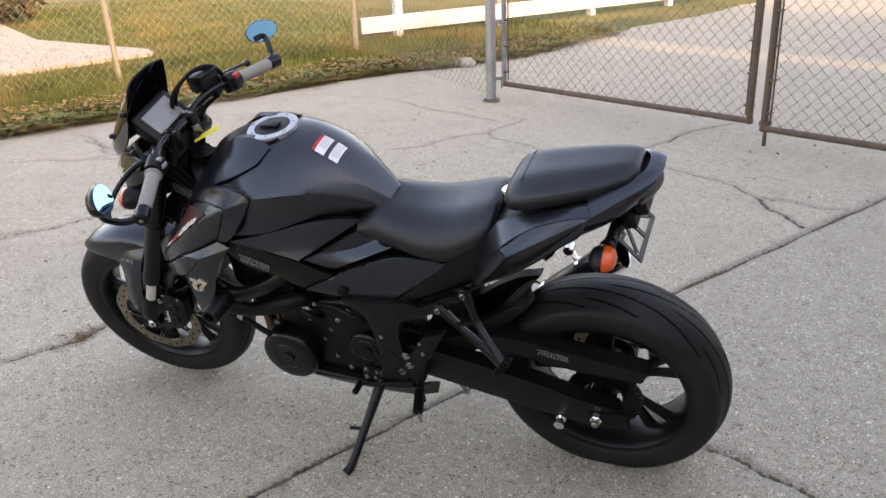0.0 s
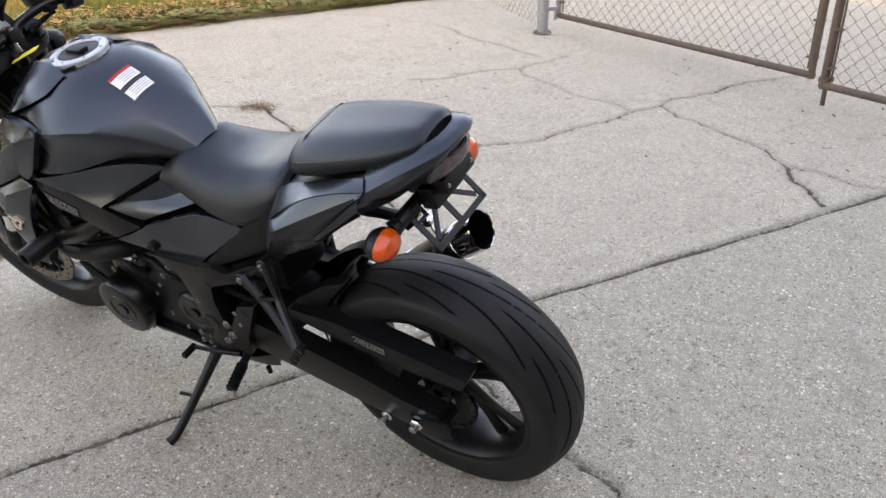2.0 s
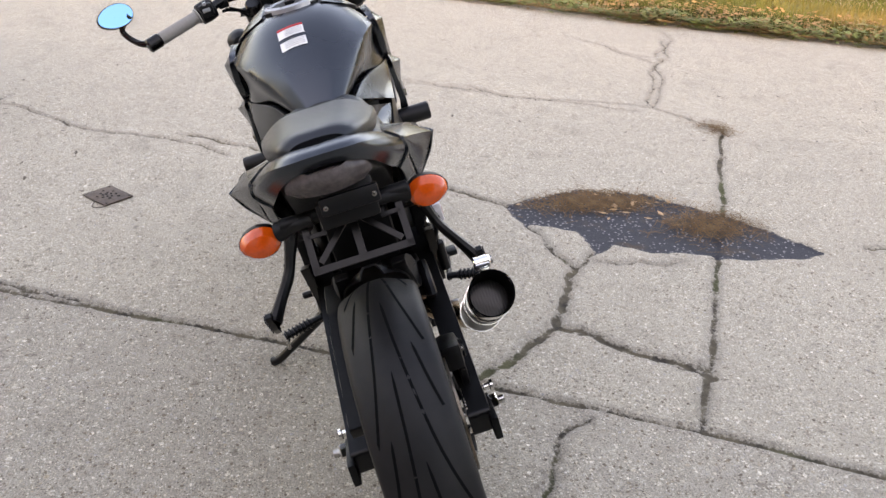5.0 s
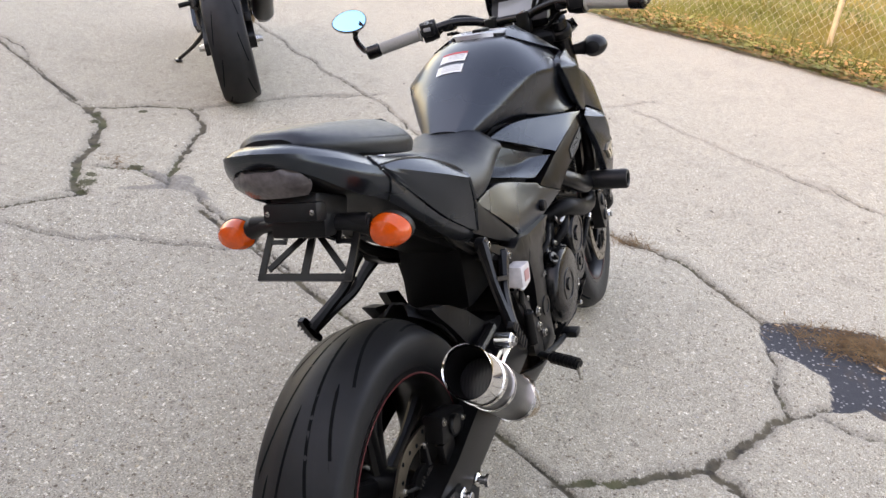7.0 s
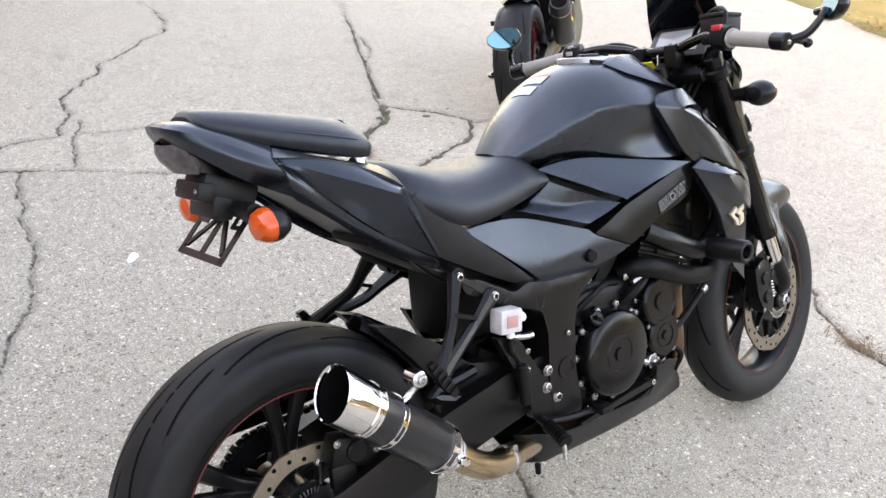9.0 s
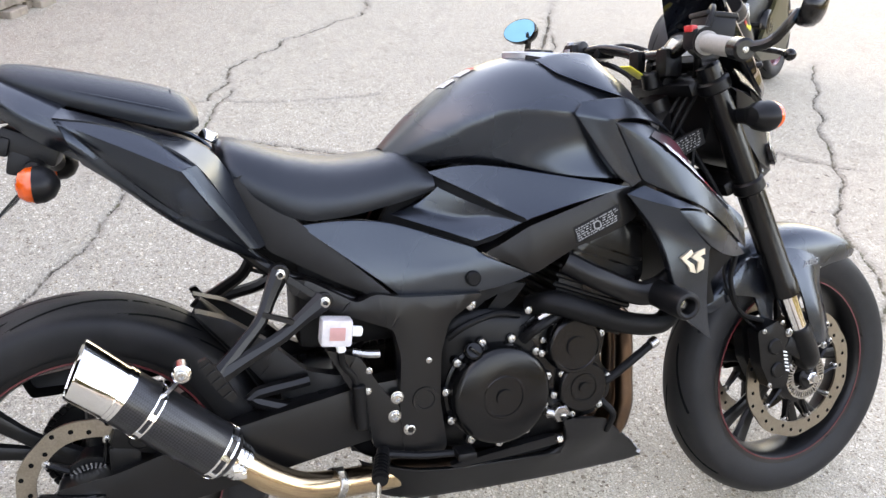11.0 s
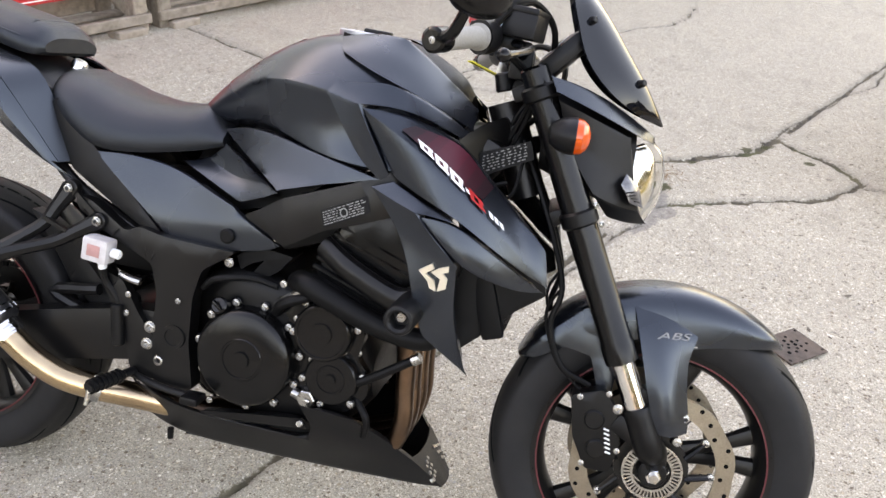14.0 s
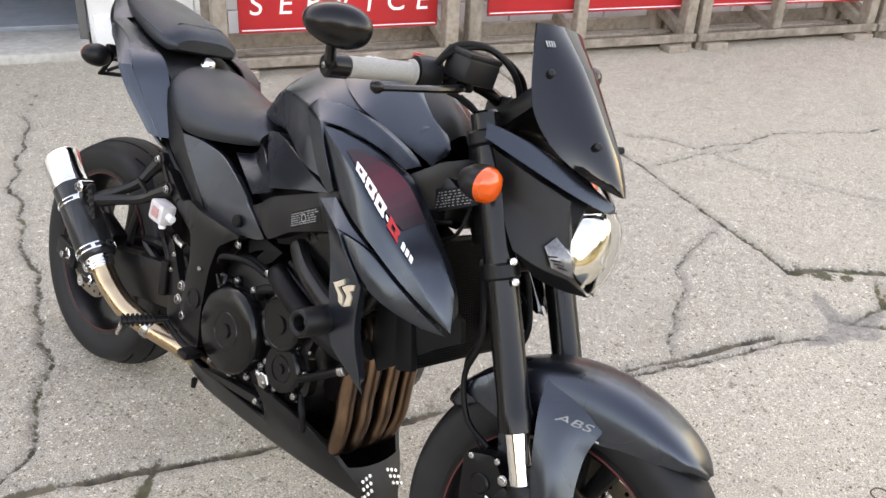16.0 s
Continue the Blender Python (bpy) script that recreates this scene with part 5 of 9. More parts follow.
bm = B()
lens_dome(bm, 1.0, 0.0, 0.003)
gl = part("headlight_lens", bm, mat("headlight_glass", (0.95, 0.95, 0.93), 0.02, 0, 0.5, 0.0, trans=1.0, ior=1.12), head, "clear headlight lens")
gl.visible_shadow = False
bm = B()
lens_dome(bm, 0.93, -0.016, 0.002)
part("reflector", bm, M_REFLECT, head, "silver headlight reflector", angle=12)
bm = B()
lathe(bm, [(1.340, 0.016), (1.362, 0.016), (1.366, 0.011), (1.366, 0.0005)], 20, (0, 0, 0.810), axis="x")
part("bulb_shield", bm, M_GREYCAP, head)
bm = B()
SG = []
for cx, cz, ex_, ey, ez in ((1.182, 1.150, 1.166, 0.086, 1.142), (1.240, 1.090, 1.188, 0.098, 1.072), (1.288, 1.030, 1.215, 0.101, 1.008), (1.328, 0.978, 1.262, 0.086, 0.960), (1.354, 0.938, 1.316, 0.052, 0.930), (1.366, 0.916, 1.360, 0.010, 0.915)):
    SG.append([(cx + (ex_ - cx) * abs(u) ** 2.4, u * ey, cz + (ez - cz) * abs(u) ** 2.4) for u in (-1, -0.7, -0.35, 0, 0.35, 0.7, 1)])
surf(bm, SG, 0.004, 5, 4)
scr = part("flyscreen", bm, M_SMOKE, bike, "dark smoked pointed flyscreen", FORK)
for s in (1, -1):
    bm = B()
    for k in range(4):
        box(bm, (1.196 - k * 0.002, s * (0.066 + k * 0.004), 1.118 - k * 0.001), (0.002, 0.0013, 0.011), 0.0004, (0, -40, 0))
    part("screen_print", bm, M_SILVER, scr)
    for c in ((1.215, 0.083, 1.073), (1.314, 0.047, 0.984)):
        bm = B()
        cyl(bm, (c[0] - 0.006, s * (c[1] - 0.006), c[2] - 0.003), (c[0] + 0.003, s * (c[1] + 0.004), c[2] + 0.001), 0.0075, 0.006, 16, 0.0015)
        part("screen_bolt", bm, M_PLASTIC, scr)
# indicators front
for s in (1, -1):
    bm = B()
    tube(bm, [(1.19, s * 0.10, 0.885), (1.195, s * 0.135, 0.885), (1.198, s * 0.155, 0.885)], [0.012, 0.0125, 0.017], 14, 3, True, 1.2)
    ind = part("front_indicator", bm, M_PLASTIC, bike, "front turn signal with orange lens", FORK)
    bm = B()
    rings = []
    for dx, f in ((-0.036, 0.15), (-0.032, 0.55), (-0.018, 0.86), (0.0, 1.0), (0.008, 0.99)):
        rings.append([(1.205 + dx, s * (0.178 + 0.034 * f * math.cos(t) * (1 + 0.12 * math.cos(t))), 0.885 + 0.030 * f * math.sin(t)) for t in np.linspace(0, 2 * math.pi, 28, endpoint=False)])
    skin(bm, rings)
    part("indicator_body", bm, M_PLASTIC, ind)
    bm = B()
    rings = []
    for dx, f in ((0.008, 0.97), (0.018, 0.92), (0.026, 0.7), (0.031, 0.3), (0.0315, 0.05)):
        rings.append([(1.205 + dx, s * (0.178 + 0.034 * f * math.cos(t) * (1 + 0.12 * math.cos(t))), 0.885 + 0.030 * f * math.sin(t)) for t in np.linspace(0, 2 * math.pi, 28, endpoint=False)])
    skin(bm, rings)
    part("indicator_lens", bm, M_ORANGE, ind, "orange ribbed lens")

# -- tank and body --
TX = [0.522, 0.562, 0.612, 0.672, 0.742, 0.802, 0.880, 0.955, 1.005]
ROWS = {"c": [(0, 0.845), (0, 0.887), (0, 0.933), (0, 0.975), (0, 1.004), (0, 1.013), (0, 1.010), (0, 0.985), (0, 0.945)],
        "a": [(0.030, 0.841), (0.046, 0.879), (0.060, 0.922), (0.074, 0.962), (0.092, 0.990), (0.102, 0.997), (0.106, 0.990), (0.102, 0.962), (0.082, 0.925)],
        "b": [(0.048, 0.830), (0.075, 0.858), (0.105, 0.888), (0.140, 0.913), (0.170, 0.917), (0.184, 0.909), (0.182, 0.905), (0.165, 0.895), (0.125, 0.875)],
        "e": [(0.050, 0.823), (0.075, 0.838), (0.105, 0.857), (0.133, 0.870), (0.150, 0.866), (0.163, 0.852), (0.170, 0.848), (0.160, 0.845), (0.125, 0.845)],
        "d": [(0.040, 0.817), (0.056, 0.816), (0.083, 0.826), (0.110, 0.836), (0.141, 0.818), (0.170, 0.801), (0.188, 0.792), (0.178, 0.790), (0.140, 0.800)],
        "f": [(0.020, 0.808), (0.030, 0.806), (0.055, 0.812), (0.080, 0.820), (0.110, 0.803), (0.135, 0.788), (0.150, 0.782), (0.145, 0.785), (0.115, 0.797)]}
TP, TF = {}, []
for i, x in enumerate(TX):
    for r, row in ROWS.items():
        y, z = row[i]
        xx = x + {"b": 0.006, "e": 0.004}.get(r, 0.0)
        TP["%s%d" % (r, i)] = (xx, y, z)
        if r != "c":
            TP["%s%dm" % (r, i)] = (xx, -y, z)
for i in range(8):
    for r, q in ("ca", "ab", "be", "ed", "df"):
        for t in ("", "m"):
            TF.append("%s%d%s %s%d%s %s%d%s %s%d%s" % (r, i, t if r != "c" else "", r, i + 1, t if r != "c" else "", q, i + 1, t, q, i, t))
TC = []
for t in ("", "m"):
    TC += [" ".join("b%d%s" % (i, t) for i in (3, 4, 5, 6)) + " 0.75", "b2%s b3%s 0.35" % (t, t), " ".join("d%d%s" % (i, t) for i in range(9)) + " 0.95", "a0%s a1%s a2%s 0.4" % (t, t, t)]
tank = cage("fuel_tank", TP, TF, M_PAINT, bike, "matte black sculpted fuel tank", TC, 1, 3, 0)
# front cover with the filler cap ahead of the stickers
bm = B()
grid = []
for x, zt, w, dr in ((0.79, 1.010, 0.055, 0.004), (0.845, 1.009, 0.095, 0.016), (0.90, 1.004, 0.112, 0.03), (0.955, 0.985, 0.112, 0.045), (1.005, 0.955, 0.095, 0.05), (1.03, 0.925, 0.075, 0.05)):
    grid.append([(x - 0.02 * (1 - abs(u)) * (x < 0.8), u * w, zt - dr * abs(u) ** 1.6) for u in (-1, -0.7, -0.35, 0, 0.35, 0.7, 1)])
surf(bm, grid, 0.012, 4, 4)
part("tank_cover", bm, M_PLASTIC, tank, "black front tank cover")
for s in (1, -1):
    CV = {"t0": (0.793, 0.076, 0.998), "t1": (0.850, 0.066, 1.012), "t2": (0.908, 0.062, 1.009), "t3": (0.980, 0.054, 0.957), "t4": (1.048, 0.048, 0.903),
          "b0": (0.814, 0.124, 0.974), "b1": (0.868, 0.150, 0.951), "b2": (0.926, 0.164, 0.932), "b3": (0.988, 0.138, 0.907), "b4": (1.052, 0.092, 0.868), "m1": (0.858, 0.115, 0.988), "m2": (0.917, 0.118, 0.976), "m3": (0.984, 0.098, 0.936)}
    cage("tank_shoulder", CV, ("t0 t1 m1 b0", "t1 t2 m2 m1", "t2 t3 m3 m2", "t3 t4 b4 m3", "b0 m1 b1", "m1 m2 b2 b1", "m2 m3 b3 b2", "m3 b4 b3"), M_PAINT, tank, "matte black shoulder panel", (), s, 3, 0.016)
bm = B()
CAP = pose(0.832, 0, 1.006, 0, 3, 0)
lathe(bm, [(-0.01, 0.066), (0.002, 0.066), (0.004, 0.063), (0.004, 0.047), (0.0015, 0.046)], 56, axis="z")
cap = part("filler_cap_ring", bm, M_GREYCAP, tank, "brushed grey filler cap ring", CAP)
bm = B()
lathe(bm, [(-0.008, 0.046), (0.0012, 0.046), (0.002, 0.044), (0.002, 0.0005)], 40, axis="z")
box(bm, (0.004, 0, 0.006), (0.05, 0.026, 0.010), 0.004)
part("filler_cap", bm, M_PLASTIC, cap, "black filler cap with lock flap")
for k in range(7):
    a = 2 * math.pi * k / 7
    bolt(cap, 0.055 * math.cos(a), 0.055 * math.sin(a), 0.0035, 0.6, (0, 0, 1))
# stickers on the tank
TANK_V = np.array([v.co[:] for v in tank.data.vertices])
TANK_V = TANK_V[TANK_V[:, 2] > 0.90]


def tank_z(x, y):
    """Height of the tank's top at (x, y), from a plane through its nearest vertices."""
    near = TANK_V[np.argsort(np.hypot(TANK_V[:, 0] - x, TANK_V[:, 1] - y))[:9]]
    c = np.linalg.lstsq(np.column_stack([np.ones(9), near[:, 0] - x, near[:, 1] - y]), near[:, 2], rcond=None)[0]
    return float(c[0])


def decal(x0, x1, y0, y1, material, name, lift, label=""):
    bm = B()
    n = 4
    vs = [[bm.verts.new((x0 + (x1 - x0) * i / n, y0 + (y1 - y0) * j / n, tank_z(x0 + (x1 - x0) * i / n, y0 + (y1 - y0) * j / n) + lift)) for j in range(n + 1)] for i in range(n + 1)]
    for i in range(n):
        for j in range(n):
            bm.faces.new((vs[i][j], vs[i + 1][j], vs[i + 1][j + 1], vs[i][j + 1]))
    return part(name, bm, material, tank, label)


decal(0.640, 0.662, -0.016, 0.047, M_WHITE, "sticker", 0.0022, "white warning sticker")
decal(0.672, 0.702, -0.016, 0.047, M_WHITE, "sticker", 0.0022, "white warning sticker with red header")
decal(0.695, 0.702, -0.016, 0.047, M_RED, "sticker_header", 0.0030)
for k in range(4):
    decal(0.676 + k * 0.0045, 0.6775 + k * 0.0045, -0.012, 0.030, M_SILVER, "sticker_print", 0.0030)
    decal(0.644 + k * 0.0045, 0.6455 + k * 0.0045, -0.012, 0.036, M_SILVER, "sticker_print", 0.0030)

# side panels: each outline is (x, z), both flanks alike
for s in (1, -1):
    def panel(name, o, yf, material=M_PAINT, depth=0.03, bev=0.005, rnd=0.008, label="", parent=bike, step=0.03):
        bm = B()
        shell(bm, o, yf, depth, bev, step, rnd, s)
        return part(name, bm, material, parent, label)

    KN = {"a": (0.585, 0.078, 0.806), "b": (0.660, 0.112, 0.825), "c": (0.760, 0.149, 0.807), "d": (0.862, 0.185, 0.790), "e": (0.925, 0.196, 0.778),
          "f": (0.738, 0.178, 0.727), "g": (0.634, 0.112, 0.781), "h": (0.687, 0.146, 0.754), "i": (0.822, 0.186, 0.752)}
    IN = {"p0": (0.601, 0.098, 0.782), "p1": (0.645, 0.119, 0.758), "p2": (0.735, 0.164, 0.720), "q0": (0.562, 0.084, 0.747), "q1": (0.637, 0.114, 0.721), "q2": (0.684, 0.132, 0.734),
          "r0": (0.512, 0.094, 0.738), "r1": (0.585, 0.122, 0.714), "r2": (0.657, 0.146, 0.688), "r3": (0.700, 0.158, 0.704)}
    SP = {"a0": (0.351, 0.127, 0.735), "a1": (0.430, 0.124, 0.739), "a2": (0.505, 0.121, 0.731), "a3": (0.580, 0.137, 0.704), "a4": (0.652, 0.153, 0.679),
          "v1": (0.430, 0.131, 0.705), "v2": (0.500, 0.137, 0.674), "v3": (0.572, 0.144, 0.655), "v4": (0.662, 0.156, 0.667),
          "c1": (0.420, 0.138, 0.682), "c2": (0.490, 0.146, 0.628), "c3": (0.525, 0.143, 0.595), "c4": (0.596, 0.147, 0.592), "c5": (0.660, 0.153, 0.600), "c6": (0.723, 0.162, 0.612), "c7": (0.752, 0.173, 0.628),
          "w2": (0.550, 0.148, 0.632), "w3": (0.630, 0.157, 0.640)}
    panel("inner_panel", [(0.53, 0.755), (0.60, 0.800), (0.66, 0.825), (0.87, 0.795), (0.80, 0.735), (0.74, 0.695), (0.64, 0.665), (0.50, 0.70)], lambda x, z: max(0.05, 0.100 + (x - 0.62) * 0.36 - (z - 0.74) * 0.22 - 0.018), M_DARK, 0.02, 0.003, 0.01, "dark inner panel")
    cage("knee_panel", KN, ("a b g", "b c h g", "c d i h", "h i f", "d e i"), M_PAINT, bike, "matte black knee panel", ("d i 0.3",), s)
    cage("knee_insert", IN, ("p0 q0 q1 p1", "p1 q1 q2", "p1 q2 p2", "q0 r0 r1 q1", "q1 r1 r2 r3 q2", "q2 r3 p2"), M_PAINT, bike, "black knee panel insert with a raised lip", ("q0 q1 q2 p2 0.95",), s)
    sp = cage("side_panel", SP, ("a0 a1 v1", "a1 a2 v2 v1", "a2 a3 v3 v2", "a3 a4 v4 v3", "a0 v1 c1", "v1 v2 c2 c1", "v2 v3 w2 c2", "c2 w2 c4 c3", "v3 v4 w3 w2", "w2 w3 c5 c4", "w3 v4 c7 c6", "w3 c6 c5"), M_PAINT, bike, "matte black side panel under the seat", ("v1 v2 0.4", "v2 v3 v4 0.85"), s)
    bm = B()
    cyl(bm, (0.645, s * 0.152, 0.627), (0.645, s * 0.1665, 0.627), 0.0135, None, 20, 0.003)
    part("panel_fastener", bm, M_DARK, sp)
    panel("seat_rail_cover", [(0.252, 0.813), (0.268, 0.822), (0.355, 0.738), (0.45, 0.655), (0.521, 0.592), (0.496, 0.594), (0.40, 0.640), (0.305, 0.692), (0.262, 0.75)], lambda x, z: 0.118 + 0.028 * min(1, max(0, (x - 0.25) / 0.25)), M_PLASTIC, 0.04, 0.005, 0.006, "black seat rail cover")
    # tail flank: upper surround, lower flank, and the raised blade with its three faces
    bm = B()
    RG = [(-0.1325, 0.0, 0.981), (-0.127, 0.042, 0.978), (-0.105, 0.072, 0.969), (-0.055, 0.102, 0.946), (0.0, 0.128, 0.916)]
    surf(bm, [[(-0.100, 0.0, 0.985), (-0.095, 0.032, 0.984), (-0.075, 0.055, 0.977), (-0.03, 0.072, 0.958), (0.02, 0.078, 0.938)],
              [(-0.120, 0.0, 0.985), (-0.115, 0.038, 0.983), (-0.092, 0.065, 0.975), (-0.043, 0.090, 0.954), (0.01, 0.106, 0.929)], RG], -0.004, 4, 5, s)
    surf(bm, [RG, [(-0.130, 0.0, 0.970), (-0.124, 0.044, 0.966), (-0.100, 0.077, 0.952), (-0.050, 0.112, 0.922), (0.018, 0.134, 0.885)],
              [(-0.120, 0.0, 0.957), (-0.116, 0.042, 0.952), (-0.090, 0.074, 0.930), (-0.035, 0.098, 0.888), (0.036, 0.114, 0.850)]], -0.004, 4, 5, s)
    surf(bm, [[(0.0, 0.128, 0.9155), (0.018, 0.134, 0.885), (0.036, 0.114, 0.850)], [(0.07, 0.134, 0.852), (0.078, 0.131, 0.83), (0.085, 0.120, 0.815)],
              [(0.15, 0.141, 0.782), (0.153, 0.138, 0.77), (0.155, 0.124, 0.758)], [(0.22, 0.144, 0.737), (0.222, 0.139, 0.725), (0.225, 0.122, 0.712)], [(0.268, 0.146, 0.709), (0.285, 0.135, 0.692), (0.30, 0.118, 0.676)]], -0.004, 4, 4, s)
    surf(bm, [[(0.01, 0.106, 0.929), (0.0, 0.128, 0.916)], [(0.07, 0.104, 0.910), (0.068, 0.141, 0.905)], [(0.135, 0.105, 0.890), (0.133, 0.155, 0.883)], [(0.215, 0.108, 0.862), (0.194, 0.177, 0.844)], [(0.262, 0.108, 0.790), (0.234, 0.163, 0.785)], [(0.302, 0.105, 0.705), (0.284, 0.139, 0.703)]], -0.004, 4, 3, s)
    tp = part("tail_panel", bm, M_PAINT, bike, "matte black tail flank", angle=40)
    bm = B()
    TOPR = [(0.004, 0.131, 0.914), (0.06, 0.154, 0.890), (0.12, 0.178, 0.864), (0.172, 0.198, 0.840)]
    LOWR = [(0.006, 0.131, 0.911), (0.085, 0.142, 0.838), (0.175, 0.151, 0.764), (0.268, 0.154, 0.708)]
    surf(bm, [TOPR, [tuple(0.55 * a + 0.45 * b + (0.004 if i == 1 else 0) for i, (a, b) in enumerate(zip(p, q))) for p, q in zip(TOPR, LOWR)], LOWR], -0.004, 4, 5, s)
    surf(bm, [[(0.004, 0.128, 0.917), (0.07, 0.142, 0.906), (0.135, 0.156, 0.884), (0.194, 0.178, 0.845)], [(0.004, 0.129, 0.916), (0.066, 0.148, 0.899), (0.128, 0.168, 0.875), (0.184, 0.189, 0.844)], TOPR], -0.004, 3, 4, s)
    surf(bm, [[(0.172, 0.198, 0.840), (0.21, 0.186, 0.785), (0.268, 0.154, 0.708)], [(0.184, 0.189, 0.843), (0.222, 0.176, 0.787), (0.276, 0.149, 0.706)], [(0.194, 0.178, 0.845), (0.232, 0.164, 0.788), (0.284, 0.140, 0.703)]], -0.004, 3, 4, s)
    part("tail_blade", bm, M_PAINT, tp, "raised matte black tail blade", angle=40)
    # radiator shroud: a slope with the flash and the name above the ridge, a flank below it
    SH = {"r0": (0.886, 0.211, 0.892), "r1": (0.938, 0.215, 0.866), "r2": (0.990, 0.215, 0.836), "r3": (1.045, 0.212, 0.794), "r4": (1.100, 0.203, 0.752), "r5": (1.155, 0.186, 0.707), "r6": (1.221, 0.147, 0.632),
          "u1": (0.942, 0.192, 0.891), "u2": (0.995, 0.169, 0.876), "u3": (1.045, 0.143, 0.851), "u4": (1.092, 0.133, 0.800), "u5": (1.150, 0.135, 0.747), "u6": (1.209, 0.148, 0.697),
          "l0": (0.949, 0.201, 0.786), "l1": (0.990, 0.213, 0.768), "l2": (1.030, 0.221, 0.752), "l3": (1.070, 0.220, 0.735), "l4": (1.120, 0.206, 0.700), "l5": (1.170, 0.180, 0.664)}
    shr = cage("radiator_shroud", SH, ("r0 u1 r1", "r1 u1 u2 r2", "r2 u2 u3 r3", "r3 u3 u4 r4", "r4 u4 u5 r5", "r5 u5 u6 r6", "r0 r1 l1 l0", "r1 r2 l2 l1", "r2 r3 l3 l2", "r3 r4 l4 l3", "r4 r5 l5 l4", "r5 r6 l5"), M_PAINT, bike, "matte black radiator shroud with fading red flash", ("r0 r1 r2 r3 r4 r5 r6 0.8",), s, 3, 0.016)
    TR = {"t0": (0.817, 0.192, 0.908), "t1": (0.832, 0.187, 0.927), "t2": (0.917, 0.181, 0.934), "t3": (0.975, 0.157, 0.915), "t4": (1.050, 0.118, 0.868),
          "i0": (0.880, 0.213, 0.897), "i1": (0.938, 0.198, 0.899), "i2": (0.993, 0.175, 0.885), "i3": (1.043, 0.149, 0.859),
          "k1": (0.852, 0.201, 0.858), "k2": (0.889, 0.203, 0.803), "k3": (0.928, 0.203, 0.778), "j1": (0.911, 0.214, 0.842), "j2": (0.943, 0.206, 0.788)}
    cage("shroud_trim", TR, ("t0 t1 i0", "t1 t2 i1 i0", "t2 t3 i2 i1", "t3 t4 i3 i2", "t0 i0 j1 k1", "k1 j1 j2 k2", "k2 j2 k3"), M_PAINT, bike, "matte black shroud upper trim", ("t0 i0 0.6",), s, 3, 0.016)
    FN = {"f": (0.914, 0.207, 0.767), "a1": (0.950, 0.204, 0.780), "a2": (0.990, 0.216, 0.762), "a3": (1.030, 0.224, 0.746), "a4": (1.068, 0.222, 0.730),
          "b1": (0.958, 0.221, 0.752), "b2": (1.000, 0.237, 0.741), "b3": (1.036, 0.232, 0.738),
          "e1": (0.963, 0.211, 0.712), "e2": (0.990, 0.220, 0.662), "e3": (1.007, 0.225, 0.600), "e4": (1.030, 0.221, 0.535), "e5": (1.114, 0.199, 0.472),
          "g1": (1.034, 0.234, 0.703), "g2": (1.078, 0.229, 0.664), "g3": (1.076, 0.229, 0.600), "g4": (1.088, 0.215, 0.535)}
    fin = cage("shroud_fin", FN, ("f b1 a1", "a1 b1 b2 a2", "a2 b2 b3 a3", "a3 b3 a4", "f e1 b1", "b1 e1 g1 b2", "e1 e2 g2 g1", "e2 e3 g3 g2", "e3 e4 g4 g3", "e4 e5 g4"), M_PAINT, bike, "matte black lower shroud fin", ("f b1 b2 1.0",), s, 3, 0.018)
    BD = {"t0": (1.006, 0.229, 0.735), "t1": (1.040, 0.227, 0.733), "t2": (1.072, 0.222, 0.726), "t3": (1.122, 0.207, 0.692), "t4": (1.170, 0.182, 0.656), "tip": (1.215, 0.151, 0.625),
          "q1": (1.042, 0.229, 0.699), "q2": (1.084, 0.224, 0.660), "q3": (1.130, 0.203, 0.640), "q4": (1.180, 0.172, 0.624), "m2": (1.075, 0.231, 0.694), "m3": (1.126, 0.212, 0.664)}
    cage("fin_blade", BD, ("t0 t1 q1", "t1 t2 m2 q1", "q1 m2 q2", "t2 t3 m3 m2", "m2 m3 q3 q2", "t3 t4 q4 m3", "m3 q4 q3", "t4 tip q4"), M_PAINT, bike, "raised shroud blade", (), s, 3, 0.014)
    RDG = spline([SH["r%d" % i] for i in range(7)], 12)
    UPE = spline([SH["r0"]] + [SH["u%d" % i] for i in range(1, 7)], 12)

    def slope(d, v, lift=0.0012):
        """A point on the shroud's slope: d along the ridge from its top, v from the ridge to the inner edge."""
        run_ = 0.0
        for i in range(len(RDG) - 1):
            st = math.dist(RDG[i], RDG[i + 1])
            if run_ + st >= d or i == len(RDG) - 2:
                f = (d - run_) / st
                a_ = Vector(RDG[i]).lerp(Vector(RDG[i + 1]), f)
                b_ = Vector(UPE[i]).lerp(Vector(UPE[i + 1]), f)
                q = a_.lerp(b_, v) + Vector((0.55, 0.55, 0.62)) * lift
                return (q.x, q.y * s, q.z)
            run_ += st

    def on_slope(name, quads, material, lift, label=""):
        bm = B()
        for q in quads:
            for k in range(6):
                f0, f1 = k / 6, (k + 1) / 6
                lo_ = [slope(q[0][0] + (q[1][0] - q[0][0]) * f, q[0][1] + (q[1][1] - q[0][1]) * f, lift) for f in (f0, f1)]
                hi_ = [slope(q[3][0] + (q[2][0] - q[3][0]) * f, q[3][1] + (q[2][1] - q[3][1]) * f, lift) for f in (f0, f1)]
                bm.faces.new([bm.verts.new(p) for p in (lo_[0], lo_[1], hi_[1], hi_[0])])
        bmesh.ops.remove_doubles(bm, verts=bm.verts[:], dist=1e-6)
        return part(name, bm, material, shr, label)
